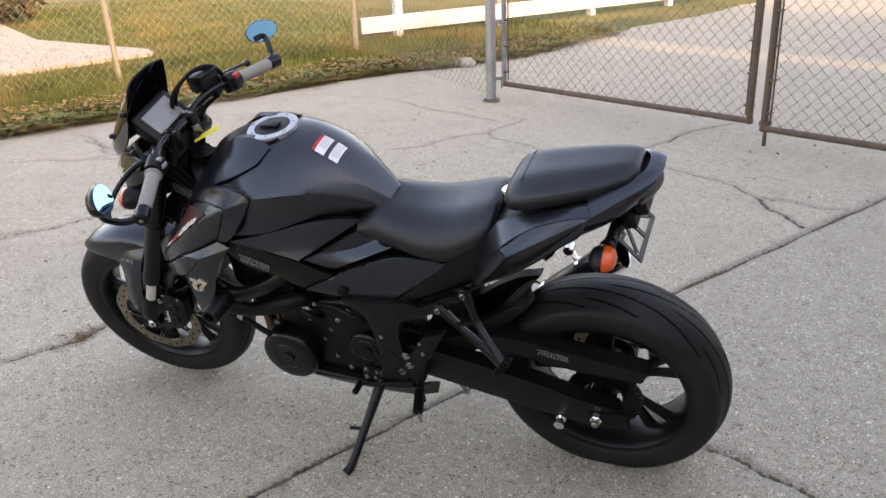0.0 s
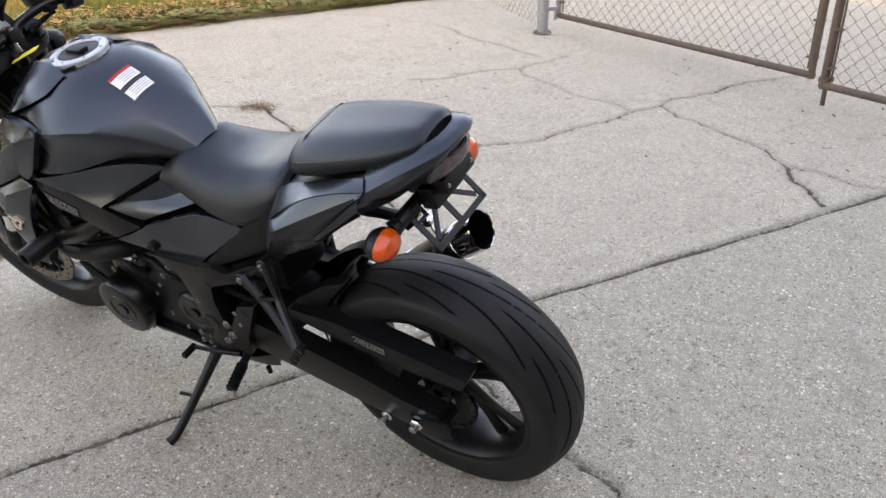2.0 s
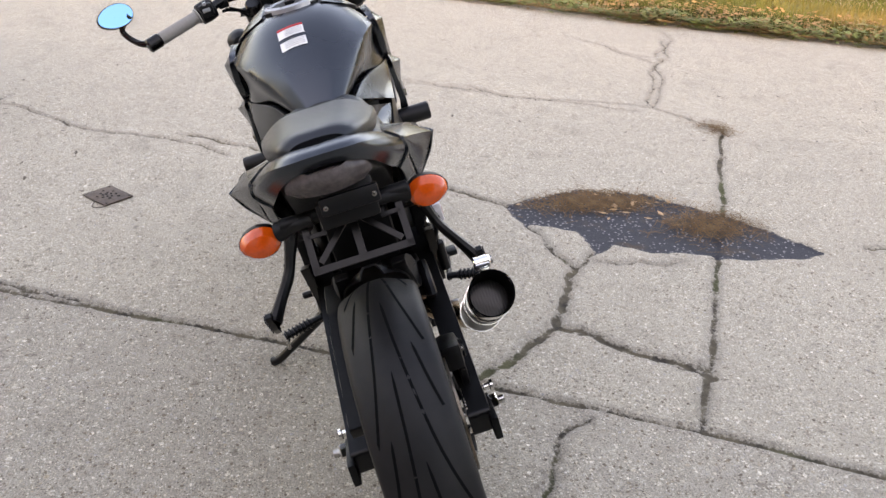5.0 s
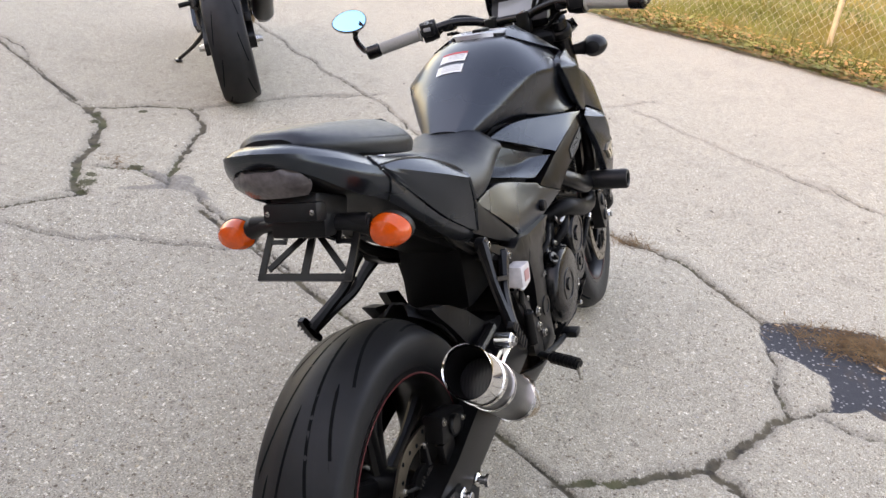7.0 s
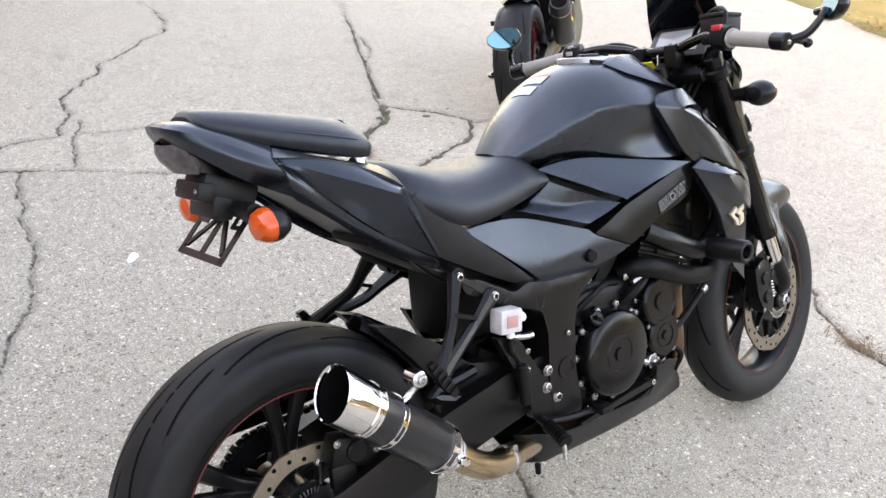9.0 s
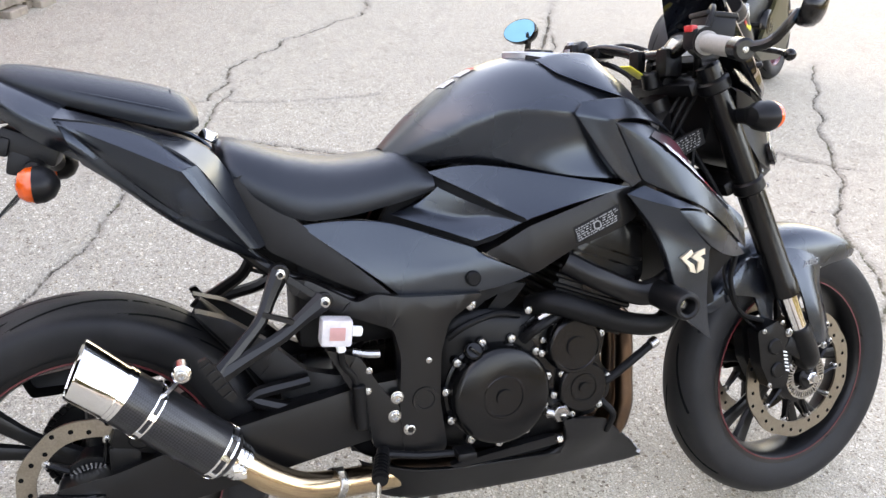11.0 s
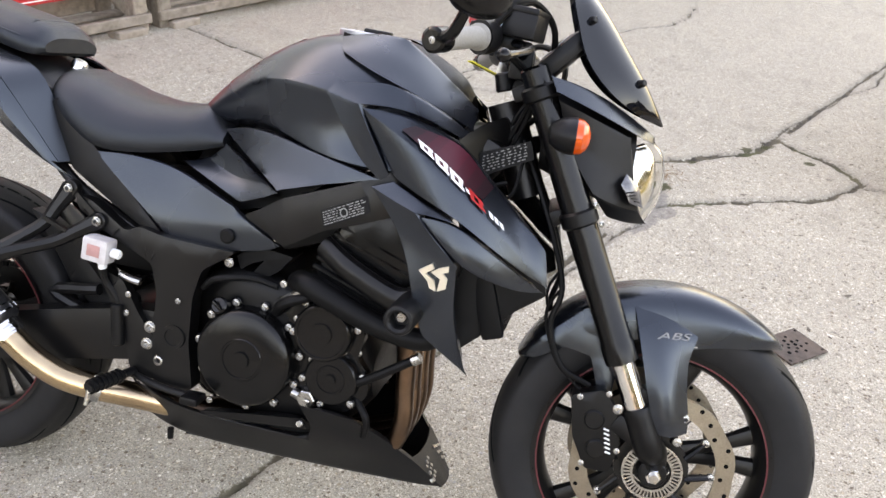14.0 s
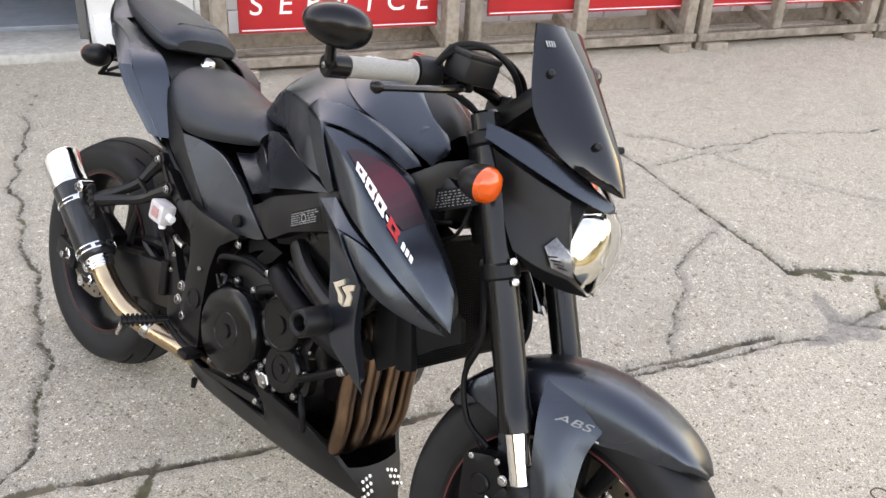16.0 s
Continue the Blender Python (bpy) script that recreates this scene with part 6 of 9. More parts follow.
    FL = [(0.075, 0.22, 0.66), (0.098, 0.17, 0.74), (0.120, 0.14, 0.80), (0.142, 0.13, 0.85), (0.188, 0.14, 0.90), (0.212, 0.18, 0.92), (0.235, 0.25, 0.93), (0.255, 0.32, 0.93)]
    for (d0, v0, w0), (d1, v1, w1), mt in zip(FL, FL[1:], M_FLASH):
        on_slope("shroud_flash", [((d0, v0), (d1, v1), (d1 + 0.018, w1), (d0 + 0.018, w0))], mt, 0.0022, "dark red flash fading to black")
    # slanting blocks stand for the model name, red for its middle piece
    for d, w, v0, v1, mt in ((0.116, 0.031, 0.08, 0.27, M_WHITE), (0.151, 0.031, 0.07, 0.26, M_WHITE), (0.186, 0.031, 0.06, 0.25, M_WHITE), (0.220, 0.008, 0.11, 0.17, M_WHITE), (0.231, 0.034, 0.05, 0.24, M_RED), (0.274, 0.009, 0.06, 0.19, M_WHITE), (0.286, 0.009, 0.06, 0.19, M_WHITE), (0.298, 0.009, 0.06, 0.19, M_WHITE)):
        lean = 0.010
        if w > 0.02:
            qs = []
            for a_, b_ in ((0.0, 0.30), (0.70, 1.0)):
                va, vb = v0 + (v1 - v0) * a_, v0 + (v1 - v0) * b_
                qs.append(((d - lean * a_, va), (d + w - lean * a_, va), (d + w - lean * b_, vb), (d - lean * b_, vb)))
            for x0_ in (0.0, 0.62):
                qs.append(((d + w * x0_ - lean * 0.3, v0 + (v1 - v0) * 0.30), (d + w * (x0_ + 0.30) - lean * 0.3, v0 + (v1 - v0) * 0.30), (d + w * (x0_ + 0.30) - lean * 0.7, v0 + (v1 - v0) * 0.70), (d + w * x0_ - lean * 0.7, v0 + (v1 - v0) * 0.70)))
        else:
            qs = [((d, v0), (d + w, v0), (d + w - lean * 0.5, v1), (d - lean * 0.5, v1))]
        on_slope("name_print", qs, mt, 0.0034)
    # maker's badge as a plain S-shaped mark
    bm = B()
    for o in ([(1.015, 0.640), (1.034, 0.653), (1.038, 0.646), (1.026, 0.637), (1.040, 0.628), (1.044, 0.613), (1.034, 0.616), (1.030, 0.626)], [(1.046, 0.613), (1.048, 0.632), (1.034, 0.640), (1.045, 0.648), (1.059, 0.653), (1.059, 0.644), (1.051, 0.641), (1.059, 0.634), (1.058, 0.619)]):
        shell(bm, [(1.040 + (x - 1.037) * 1.12, 0.640 + (z - 0.633) * 1.12) for x, z in o], lambda x, z: 0.2315, 0.006, 0.0008, 0.05, 0, s)
    part("badge", bm, M_GOLD, fin, "chrome badge")
# seats
bm = B()
SEAT = [(0.232, 0.862, 0.825, 0.080), (0.25, 0.872, 0.80, 0.108), (0.30, 0.860, 0.768, 0.126), (0.36, 0.842, 0.742, 0.132), (0.43, 0.832, 0.742, 0.126), (0.50, 0.836, 0.752, 0.113), (0.55, 0.842, 0.762, 0.104), (0.595, 0.812, 0.775, 0.10)]
secs = []
for x, zt, zb, w in SEAT:
    h = zt - zb
    secs.append((x, [(0, zt), (w * 0.45, zt - 0.002), (w * 0.78, zt - 0.018 * h / 0.09), (w * 0.97, zt - 0.045 * h / 0.09), (w * 1.02, zb + 0.022 * h / 0.09), (w * 0.98, zb + 0.004), (w * 0.85, zb), (0, zb)]))
loft(bm, secs, 5, 4)
part("rider_seat", bm, M_SEAT, bike, "black vinyl rider seat")
bm = B()
PIL = [(-0.085, 0.990, 0.972, 0.045), (-0.065, 0.998, 0.962, 0.066), (0.0, 0.990, 0.938, 0.088), (0.08, 0.975, 0.915, 0.10), (0.15, 0.960, 0.897, 0.104), (0.19, 0.945, 0.890, 0.096), (0.208, 0.925, 0.897, 0.078)]
secs = []
for x, zt, zb, w in PIL:
    h = zt - zb
    secs.append((x, [(0, zt), (w * 0.5, zt - 0.001), (w * 0.82, zt - 0.25 * h), (w * 1.0, zt - 0.55 * h), (w * 0.99, zb + 0.12 * h), (w * 0.85, zb), (0, zb)]))
loft(bm, secs, 5, 4)
pil = part("pillion_seat", bm, M_SEAT, bike, "black vinyl pillion seat")
bm = B()
_w = spline([(-0.075, 0.982, 0.03), (-0.06, 0.980, 0.06), (0.0, 0.966, 0.085), (0.08, 0.948, 0.098), (0.15, 0.932, 0.102), (0.178, 0.925, 0.096)], 5)
for s in (1, -1):
    tube(bm, [(x, s * w * 1.0, z - 0.004) for x, z, w in _w], 0.0022, 6, 0)
tube(bm, [(0.168, y, 0.9535 - 0.9 * max(0, abs(y) - 0.06)) for y in np.linspace(-0.098, 0.098, 15)], 0.0022, 6, 0)
part("seat_piping", bm, M_SEAT, pil)
bm = B()
tube(bm, [(0.182, y, 0.944 - 1.1 * max(0, abs(y) - 0.055)) for y in np.linspace(-0.09, 0.09, 15)], 0.0018, 6, 0)
part("seat_seam", bm, M_DARK, pil)
# tail hump beneath the pillion seat
bm = B()
TAIL = [(-0.112, 0.976, 0.952, 0.030), (-0.08, 0.968, 0.925, 0.062), (-0.04, 0.955, 0.892, 0.080), (0.04, 0.925, 0.855, 0.096), (0.12, 0.895, 0.80, 0.102), (0.20, 0.868, 0.74, 0.106), (0.26, 0.825, 0.70, 0.104), (0.30, 0.77, 0.69, 0.10)]
secs = []
for x, zt, zb, w in TAIL:
    secs.append((x, [(0, zt), (w * 0.6, zt - 0.001), (w * 0.93, zt - 0.008), (w, zt - 0.02), (w * 0.95, zb + 0.01), (w * 0.8, zb), (0, zb)]))
loft(bm, secs, 5, 4)
tail = part("tail_unit", bm, M_PLASTIC, bike, "black tail unit")
bm = B()
cyl(bm, (0.222, -0.0, 0.868), (0.230, -0.0, 0.884), 0.018, 0.015, 20, 0.003)
part("seat_lock", bm, M_CHROME, tail, "round seat lock")
bm = B()
surf(bm, [[(-0.105, -0.038, 0.946), (-0.116, -0.022, 0.950), (-0.121, 0, 0.952), (-0.116, 0.022, 0.950), (-0.105, 0.038, 0.946)],
          [(-0.092, -0.066, 0.928), (-0.110, -0.036, 0.932), (-0.120, 0, 0.934), (-0.110, 0.036, 0.932), (-0.092, 0.066, 0.928)],
          [(-0.082, -0.050, 0.908), (-0.094, -0.028, 0.909), (-0.101, 0, 0.910), (-0.094, 0.028, 0.909), (-0.082, 0.050, 0.908)]], 0.008, 5, 5)
part("tail_light", bm, M_TAIL, tail, "smoked tail light lens")
bm = B()
box(bm, (-0.086, -0.020, 0.876), (0.030, 0.098, 0.030), 0.006, (0, 16, 0))
box(bm, (-0.045, -0.020, 0.872), (0.09, 0.085, 0.036), 0.006, (0, 22, 0))
cyl(bm, (-0.035, -0.115, 0.842), (-0.035, 0.105, 0.842), 0.0125, None, 16)
box(bm, (-0.060, -0.012, 0.850), (0.035, 0.10, 0.045), 0.006, (0, 12, 0))
hold = part("plate_bracket", bm, M_PLASTIC, bike, "black tidy bracket for a number plate")
PT = lambda y, z: Vector((-0.092 + (z - 0.771) * 0.92, y * 0.92 - 0.012, z))
NP = Vector((1, 0, -0.92))
pf = part("plate_frame", B(), M_FRAME, hold, "open black number plate frame, no plate")
for (a, b), (c, d), w in (((-0.088, 0.832), (-0.088, 0.768), 0.012), ((0.088, 0.832), (0.088, 0.768), 0.012), ((-0.094, 0.771), (0.094, 0.771), 0.012),
                          ((-0.094, 0.834), (-0.050, 0.834), 0.009), ((0.094, 0.834), (0.050, 0.834), 0.009), ((-0.088, 0.815), (-0.058, 0.815), 0.007), ((0.088, 0.815), (0.058, 0.815), 0.007),
                          ((-0.055, 0.834), (-0.055, 0.812), 0.007), ((0.055, 0.834), (0.055, 0.812), 0.007), ((0, 0.845), (0, 0.771), 0.013), ((-0.006, 0.828), (-0.076, 0.780), 0.010), ((0.006, 0.828), (0.076, 0.780), 0.010),
                          ((-0.058, 0.838), (0.058, 0.838), 0.022)):
    bm = B()
    strap(bm, PT(a, b), PT(c, d), w, 0.004, NP)
    part("frame_bar", bm, M_FRAME, pf)
for k in range(5):
    bm = B()
    strap(bm, PT(-0.012 + k * 0.006, 0.834) - NP * 0.0026, PT(-0.009 + k * 0.006, 0.818) - NP * 0.0026, 0.002, 0.0012, NP)
    part("frame_mark", bm, M_GREYCAP, pf)
for s in (1, -1):
    bolt(hold, -0.1005, s * 0.040 - 0.02, 0.879, 0.7, (-1, 0, 0.2))
    bm = B()
    tube(bm, [(-0.045, s * 0.05, 0.842), (-0.038, s * 0.085, 0.838), (-0.03, s * 0.112, 0.832)], [0.011, 0.012, 0.018], 14, 3)
    ind = part("rear_indicator", bm, M_PLASTIC, bike, "rear turn signal with orange lens")
    bm = B()
    rings = []
    for dx, f in ((0.030, 0.2), (0.022, 0.7), (0.010, 0.95), (-0.004, 1.0)):
        rings.append([(-0.026 + dx, s * (0.143 + 0.036 * f * math.cos(t) * (1 + 0.10 * math.cos(t))), 0.824 + 0.028 * f * math.sin(t)) for t in np.linspace(0, 2 * math.pi, 28, endpoint=False)])
    skin(bm, rings)
    part("indicator_body", bm, M_PLASTIC, ind)
    bm = B()
    rings = []
    for dx, f in ((-0.002, 0.98), (-0.014, 0.93), (-0.024, 0.72), (-0.029, 0.35), (-0.030, 0.05)):
        rings.append([(-0.026 + dx, s * (0.143 + 0.036 * f * math.cos(t) * (1 + 0.10 * math.cos(t))), 0.824 + 0.028 * f * math.sin(t)) for t in np.linspace(0, 2 * math.pi, 28, endpoint=False)])
    skin(bm, rings)
    part("indicator_lens", bm, M_ORANGE, ind, "orange ribbed lens")

# -- frame, swingarm, engine --
def spar_y(x, z):
    return float(np.interp(x, [0.66, 0.75, 0.90, 0.95, 1.12], [0.152, 0.172, 0.194, 0.180, 0.030]))


for s in (1, -1):
    bm = B()
    shell(bm, [(1.10, 0.90), (1.06, 0.88), (0.975, 0.80), (0.92, 0.785), (0.885, 0.766), (0.745, 0.713), (0.70, 0.684), (0.668, 0.668), (0.757, 0.628), (0.83, 0.672), (0.95, 0.716), (1.03, 0.74), (1.12, 0.83)], spar_y, 0.05, 0.008, 0.03, 0.01, s)
    fr = part("frame_spar", bm, M_FRAME, bike, "black frame spar")
    bm = B()
    shell(bm, [(0.824, 0.708), (0.906, 0.748), (0.914, 0.720), (0.832, 0.679)], lambda x, z: spar_y(x, z) + 0.0014, 0.003, 0.0003, 0.03, 0.002, s)
    st = part("spar_sticker", bm, M_PLATE, fr, "black sticker with fine white print")
    rr = random.Random(7)
    bm = B()
    for i in range(6):
        x = 0.8335 - i * 0.0012
        z = 0.6835 + i * 0.0046
        while x < 0.898:
            if 1 < i < 5 and 0.858 < x < 0.876:
                x = 0.876
            w = rr.uniform(0.002, 0.007)
            zz = z + (x - 0.8335) * 0.49
            shell(bm, [(x, zz), (x + w, zz + w * 0.49), (x + w, zz + w * 0.49 + 0.0021), (x, zz + 0.0021)], lambda a, b: spar_y(a, b) + 0.0022, 0.0004, 0, 1, 0, s)
            x += w + rr.uniform(0.0008, 0.0035)
    part("fine_print", bm, M_FINE, st)
    bm = B()
    ring_ = [(0.867 + 0.0075 * math.cos(a), 0.712 + 0.0085 * math.sin(a)) for a in np.linspace(0, 2 * math.pi, 13)]
    for (x0_, z0_), (x1_, z1_) in zip(ring_, ring_[1:]):
        shell(bm, [(x0_, z0_), (x1_, z1_), (0.867 + (x1_ - 0.867) * 0.72, 0.712 + (z1_ - 0.712) * 0.72), (0.867 + (x0_ - 0.867) * 0.72, 0.712 + (z0_ - 0.712) * 0.72)], lambda a, b: spar_y(a, b) + 0.0022, 0.0004, 0, 1, 0, s)
    part("print_symbol", bm, M_FINE, st)
    bm = B()
    shell(bm, [(0.44, 0.60), (0.47, 0.615), (0.52, 0.605), (0.63, 0.60), (0.665, 0.60), (0.60, 0.555), (0.585, 0.50), (0.582, 0.41), (0.595, 0.318), (0.56, 0.30), (0.515, 0.315), (0.508, 0.40), (0.512, 0.50), (0.50, 0.55), (0.40, 0.588), (0.33, 0.625), (0.325, 0.65), (0.36, 0.645)], lambda x, z: 0.165 - max(0, 0.5 - x) * 0.12, 0.035, 0.007, 0.03, 0.012, s)
    piv = part("pivot_plate", bm, M_FRAME, bike, "black frame pivot plate")
    bm = B()
    lathe(bm, [(s * 0.163, 0.024), (s * 0.168, 0.023), (s * 0.168, 0.017), (s * 0.166, 0.016), (s * 0.166, 0.001)], 28, (0.553, 0, 0.418))
    part("pivot_cap", bm, M_FRAME, piv)
    bm = B()
    tube(bm, [(0.62, s * 0.11, 0.64), (0.50, s * 0.11, 0.66), (0.36, s * 0.10, 0.70), (0.2, s * 0.09, 0.79), (0.08, s * 0.08, 0.86)], 0.014, 10, 5)
    tube(bm, [(0.52, s * 0.12, 0.56), (0.40, s * 0.115, 0.615), (0.30, s * 0.11, 0.665), (0.22, s * 0.10, 0.74)], 0.012, 10, 5)
    part("subframe_rail", bm, M_FRAME, bike, "black subframe rail")
    # passenger peg hanger: an open triangle of cast bars
    bm = B()
    A1, A2, LOW = (0.315, s * 0.138, 0.66), (0.384, s * 0.150, 0.610), (0.205, s * 0.222, 0.525)
    for q0, q1 in ((A1, LOW), (A2, LOW)):
        a_, b_ = Vector(q0), Vector(q1)
        mid = a_.lerp(b_, 0.45) + Vector((0.012 if q0 is A1 else 0.004, -s * 0.008, -0.010))
        tube(bm, [a_, a_.lerp(mid, 0.5), mid, mid.lerp(b_, 0.5), b_], [0.0145, 0.0105, 0.0095, 0.0098, 0.013], 8, 4, True, 1.3)
    strap(bm, Vector(A1).lerp(Vector(LOW), 0.38) + Vector((0.008, 0, -0.006)), Vector(A2).lerp(Vector(LOW), 0.30), 0.008, 0.009, (0, 1, 0))
    strap(bm, A1, A2, 0.010, 0.010, (0, 1, 0))
    for a_, c_ in ((A1, 0.016), (A2, 0.015)):
        cyl(bm, Vector(a_) - Vector((0, s * 0.010, 0)), Vector(a_) + Vector((0, s * 0.010, 0)), c_, None, 16, 0.002)
    shell(bm, [(0.175, 0.555), (0.19, 0.560), (0.212, 0.530), (0.232, 0.492), (0.222, 0.484), (0.20, 0.508)], lambda x, z: 0.236, 0.012, 0.003, 0.05, 0.004, s)
    for k in range(5):
        box(bm, (0.186 + 0.008 * k, s * 0.2365, 0.548 - 0.012 * k), (0.018, 0.003, 0.004), 0.001, (0, -35, 0))
    hg = part("passenger_peg_hanger", bm, M_FRAME, bike, "black open cast passenger peg hanger")
    bolt(hg, A1[0], A1[1] + s * 0.012, A1[2], 1.5), bolt(hg, A2[0], A2[1] + s * 0.012, A2[2], 1.5)
    # rider footrest bracket
    bm = B()
    shell(bm, [(0.382, 0.527), (0.441, 0.506), (0.477, 0.445), (0.515, 0.40), (0.542, 0.331), (0.495, 0.319), (0.461, 0.338), (0.450, 0.40), (0.407, 0.48)], lambda x, z: 0.162, 0.02, 0.004, 0.04, 0.008, s)
    rf = part("footrest_bracket", bm, M_FRAME, bike, "black footrest bracket with bright bolts")
    for x, z in ((0.503, 0.427), (0.498, 0.393), (0.525, 0.365)):
        bolt(rf, x, s * 0.162, z, 1.9)
    for x, z in ((0.455, 0.482), (0.452, 0.445)):
        bolt(rf, x, s * 0.162, z, 1.0)
    bm = B()
    p0, p1 = Vector((0.475, s * 0.165, 0.335)), Vector((0.445, s * 0.262, 0.33))
    tube(bm, [p0, p0.lerp(p1, 0.25), p0.lerp(p1, 0.27), p1], [0.011, 0.011, 0.013, 0.012], 12, 0, True, 0.7)
    peg = part("footpeg", bm, M_CAST, bike, "ribbed black footpeg")
    for k in range(7):
        q = p0.lerp(p1, 0.32 + k * 0.1)
        bm = B()
        cyl(bm, q, q + (p1 - p0).normalized() * 0.004, 0.0145, None, 10)
        part("rib", bm, M_CAST, peg)
    bm = B()
    tube(bm, [p1 + Vector((0, -s * 0.006, 0)), p1 + Vector((-0.004, 0, -0.035))], [0.005, 0.004], 8, 0)
    part("peg_feeler", bm, M_STEEL, peg)
    # swingarm
    bm = B()
    zt = [(0.56, 0.455), (0.45, 0.448), (0.30, 0.418), (0.15, 0.385), (0.04, 0.352), (-0.05, 0.338)]
    zb_ = [(-0.058, 0.29), (0.03, 0.268), (0.15, 0.285), (0.30, 0.315), (0.45, 0.345), (0.56, 0.36)]
    shell(bm, zt + zb_, lambda x, z: 0.146, 0.045, 0.010, 0.04, 0.01, s)
    swa = part("swingarm", bm, M_FRAME, bike, "black aluminium swingarm")
    bm = B()
    box(bm, (-0.030, s * 0.145, 0.304), (0.10, 0.016, 0.050), 0.004, (0, 8, 0))
    part("axle_adjuster", bm, M_CAST, swa)
    bm = B()
    cyl(bm, (RA.x, s * 0.148, RA.z), (RA.x, s * 0.166, RA.z), 0.016, None, 6, 0.002)
    nut = part("axle_nut", bm, M_CHROME, swa, "bright axle nut")
    bm = B()
    cyl(bm, (RA.x, s * 0.150, RA.z), (RA.x, s * 0.180, RA.z), 0.009, None, 16, 0.001)
    part("axle_end", bm, M_STEEL, nut)
    bm = B()
    lathe(bm, [(s * 0.13, 0.006), (s * 0.142, 0.006), (s * 0.144, 0.013), (s * 0.149, 0.0135), (s * 0.153, 0.008), (s * 0.163, 0.008), (s * 0.166, 0.0135), (s * 0.172, 0.0135), (s * 0.173, 0.006), (s * 0.171, 0.0005)], 20, (0.095, 0, 0.275))
    part("stand_bobbin", bm, M_CHROME, swa, "bright paddock stand bobbin")
bm = B()
box(bm, (0.43, 0, 0.40), (0.12, 0.25, 0.075), 0.015)
tube(bm, [(0.36, -0.11, 0.40), (0.26, -0.11, 0.44), (0.36, -0.11, 0.46)], 0.012, 8, 4)
part("swingarm_bridge", bm, M_FRAME, bike, "black swingarm cross bridge")
# hugger over the rear tyre
bm = B()
grid = []
for a, w, r in ((6, 0.055, 0.328), (20, 0.070, 0.328), (32, 0.074, 0.328), (43, 0.070, 0.330), (51, 0.056, 0.333), (56, 0.024, 0.337)):
    t = radians(a)
    row = []
    for u in (-1, -0.85, -0.45, 0, 0.45, 0.85, 1):
        rr = r - 0.06 * max(0, abs(u) - 0.5) ** 1.4
        row.append((RA.x + rr * math.cos(t), u * w, RA.z + rr * math.sin(t)))
    grid.append(row)
surf(bm, grid, 0.004, 5, 4)
hug = part("rear_hugger", bm, M_PLASTIC, bike, "black plastic rear tyre hugger")
for s in (1, -1):
    bm = B()
    shell(bm, [(0.175, 0.590), (0.235, 0.570), (0.300, 0.525), (0.360, 0.470), (0.430, 0.455), (0.430, 0.405), (0.330, 0.420), (0.285, 0.455), (0.240, 0.515)], lambda x, z: 0.078 + 0.03 * max(0.0, min(1.0, (x - 0.2) / 0.2)), 0.03, 0.003, 0.03, 0.012, s)
    part("hugger_side", bm, M_PLASTIC, hug)
# rear suspension unit
bm = B()
cyl(bm, (0.44, 0.0, 0.44), (0.47, 0.0, 0.70), 0.02, None, 14)
pts = []
for k in range(0, 7 * 16 + 1):
    t = 2 * math.pi * k / 16
    f = k / (7 * 16)
    pts.append((0.443 + 0.026 * f + 0.032 * math.cos(t), 0.032 * math.sin(t), 0.46 + 0.17 * f))
tube(bm, pts, 0.006, 8, 0)
shock = part("shock_absorber", bm, M_CAST, bike, "black rear shock absorber with coil spring")
bm = B()
cyl(bm, (0.468, 0.0, 0.625), (0.471, 0.0, 0.66), 0.028, None, 20, 0.002)
part("shock_collar", bm, M_STEEL, shock, "bright shock collar")
bm = B()
box(bm, (0.46, 0, 0.60), (0.22, 0.15, 0.20), 0.02)
box(bm, (0.30, 0, 0.72), (0.22, 0.14, 0.10), 0.02, (0, 30, 0))
part("airbox", bm, M_DARK, bike, "black airbox and battery tray")
# left: chain, sprocket, chain guard
bm = B()
lathe(bm, [(0.072, 0.05), (0.072, 0.094), (0.078, 0.094), (0.078, 0.05)], 90, tuple(RA), wave=lambda t, y, r: 1 + (0.025 * math.sin(t * 43) if r > 0.08 else 0), closed=True)
for k in range(5):
    a = 2 * math.pi * k / 5
    tube(bm, [(RA.x + 0.03 * math.cos(a), 0.075, RA.z + 0.03 * math.sin(a)), (RA.x + 0.06 * math.cos(a), 0.075, RA.z + 0.06 * math.sin(a))], 0.012, 8, 0, True, 0.5)
part("sprocket", bm, M_CAST, rear.parent, "dark steel rear sprocket")
CH = B()
n = 0
def link(p, ang):
    box(CH, (p[0], 0.075, p[1]), (0.014, 0.016 if n % 2 else 0.011, 0.012), 0.002, (0, -math.degrees(ang), 0), None, 1)
top0, top1 = (0.0, RA.z + 0.096), (0.565, 0.455)
L_ = math.hypot(top1[0] - top0[0], top1[1] - top0[1])
for z0_, z1_ in ((RA.z + 0.096, 0.452), (RA.z - 0.096, 0.385)):
    for k in range(36):
        f = k / 36
        n += 1
        link((0.565 * f, z0_ + (z1_ - z0_) * f - (0.02 * math.sin(math.pi * f) if z0_ < RA.z else 0)), math.atan2(z1_ - z0_, 0.565))
for k in range(20):
    a = math.pi / 2 + math.pi * k / 20
    n += 1
    link((0.096 * math.cos(a), RA.z + 0.096 * math.sin(a)), a + math.pi / 2)
part("chain", CH, M_CAST, bike, "dark drive chain")
bm = B()
shell(bm, [(-0.12, 0.455), (-0.105, 0.42), (0.05, 0.425), (0.20, 0.45), (0.33, 0.475), (0.33, 0.50), (0.20, 0.505), (0.05, 0.482)], lambda x, z: 0.118, 0.05, 0.006, 0.04, 0.008, 1)
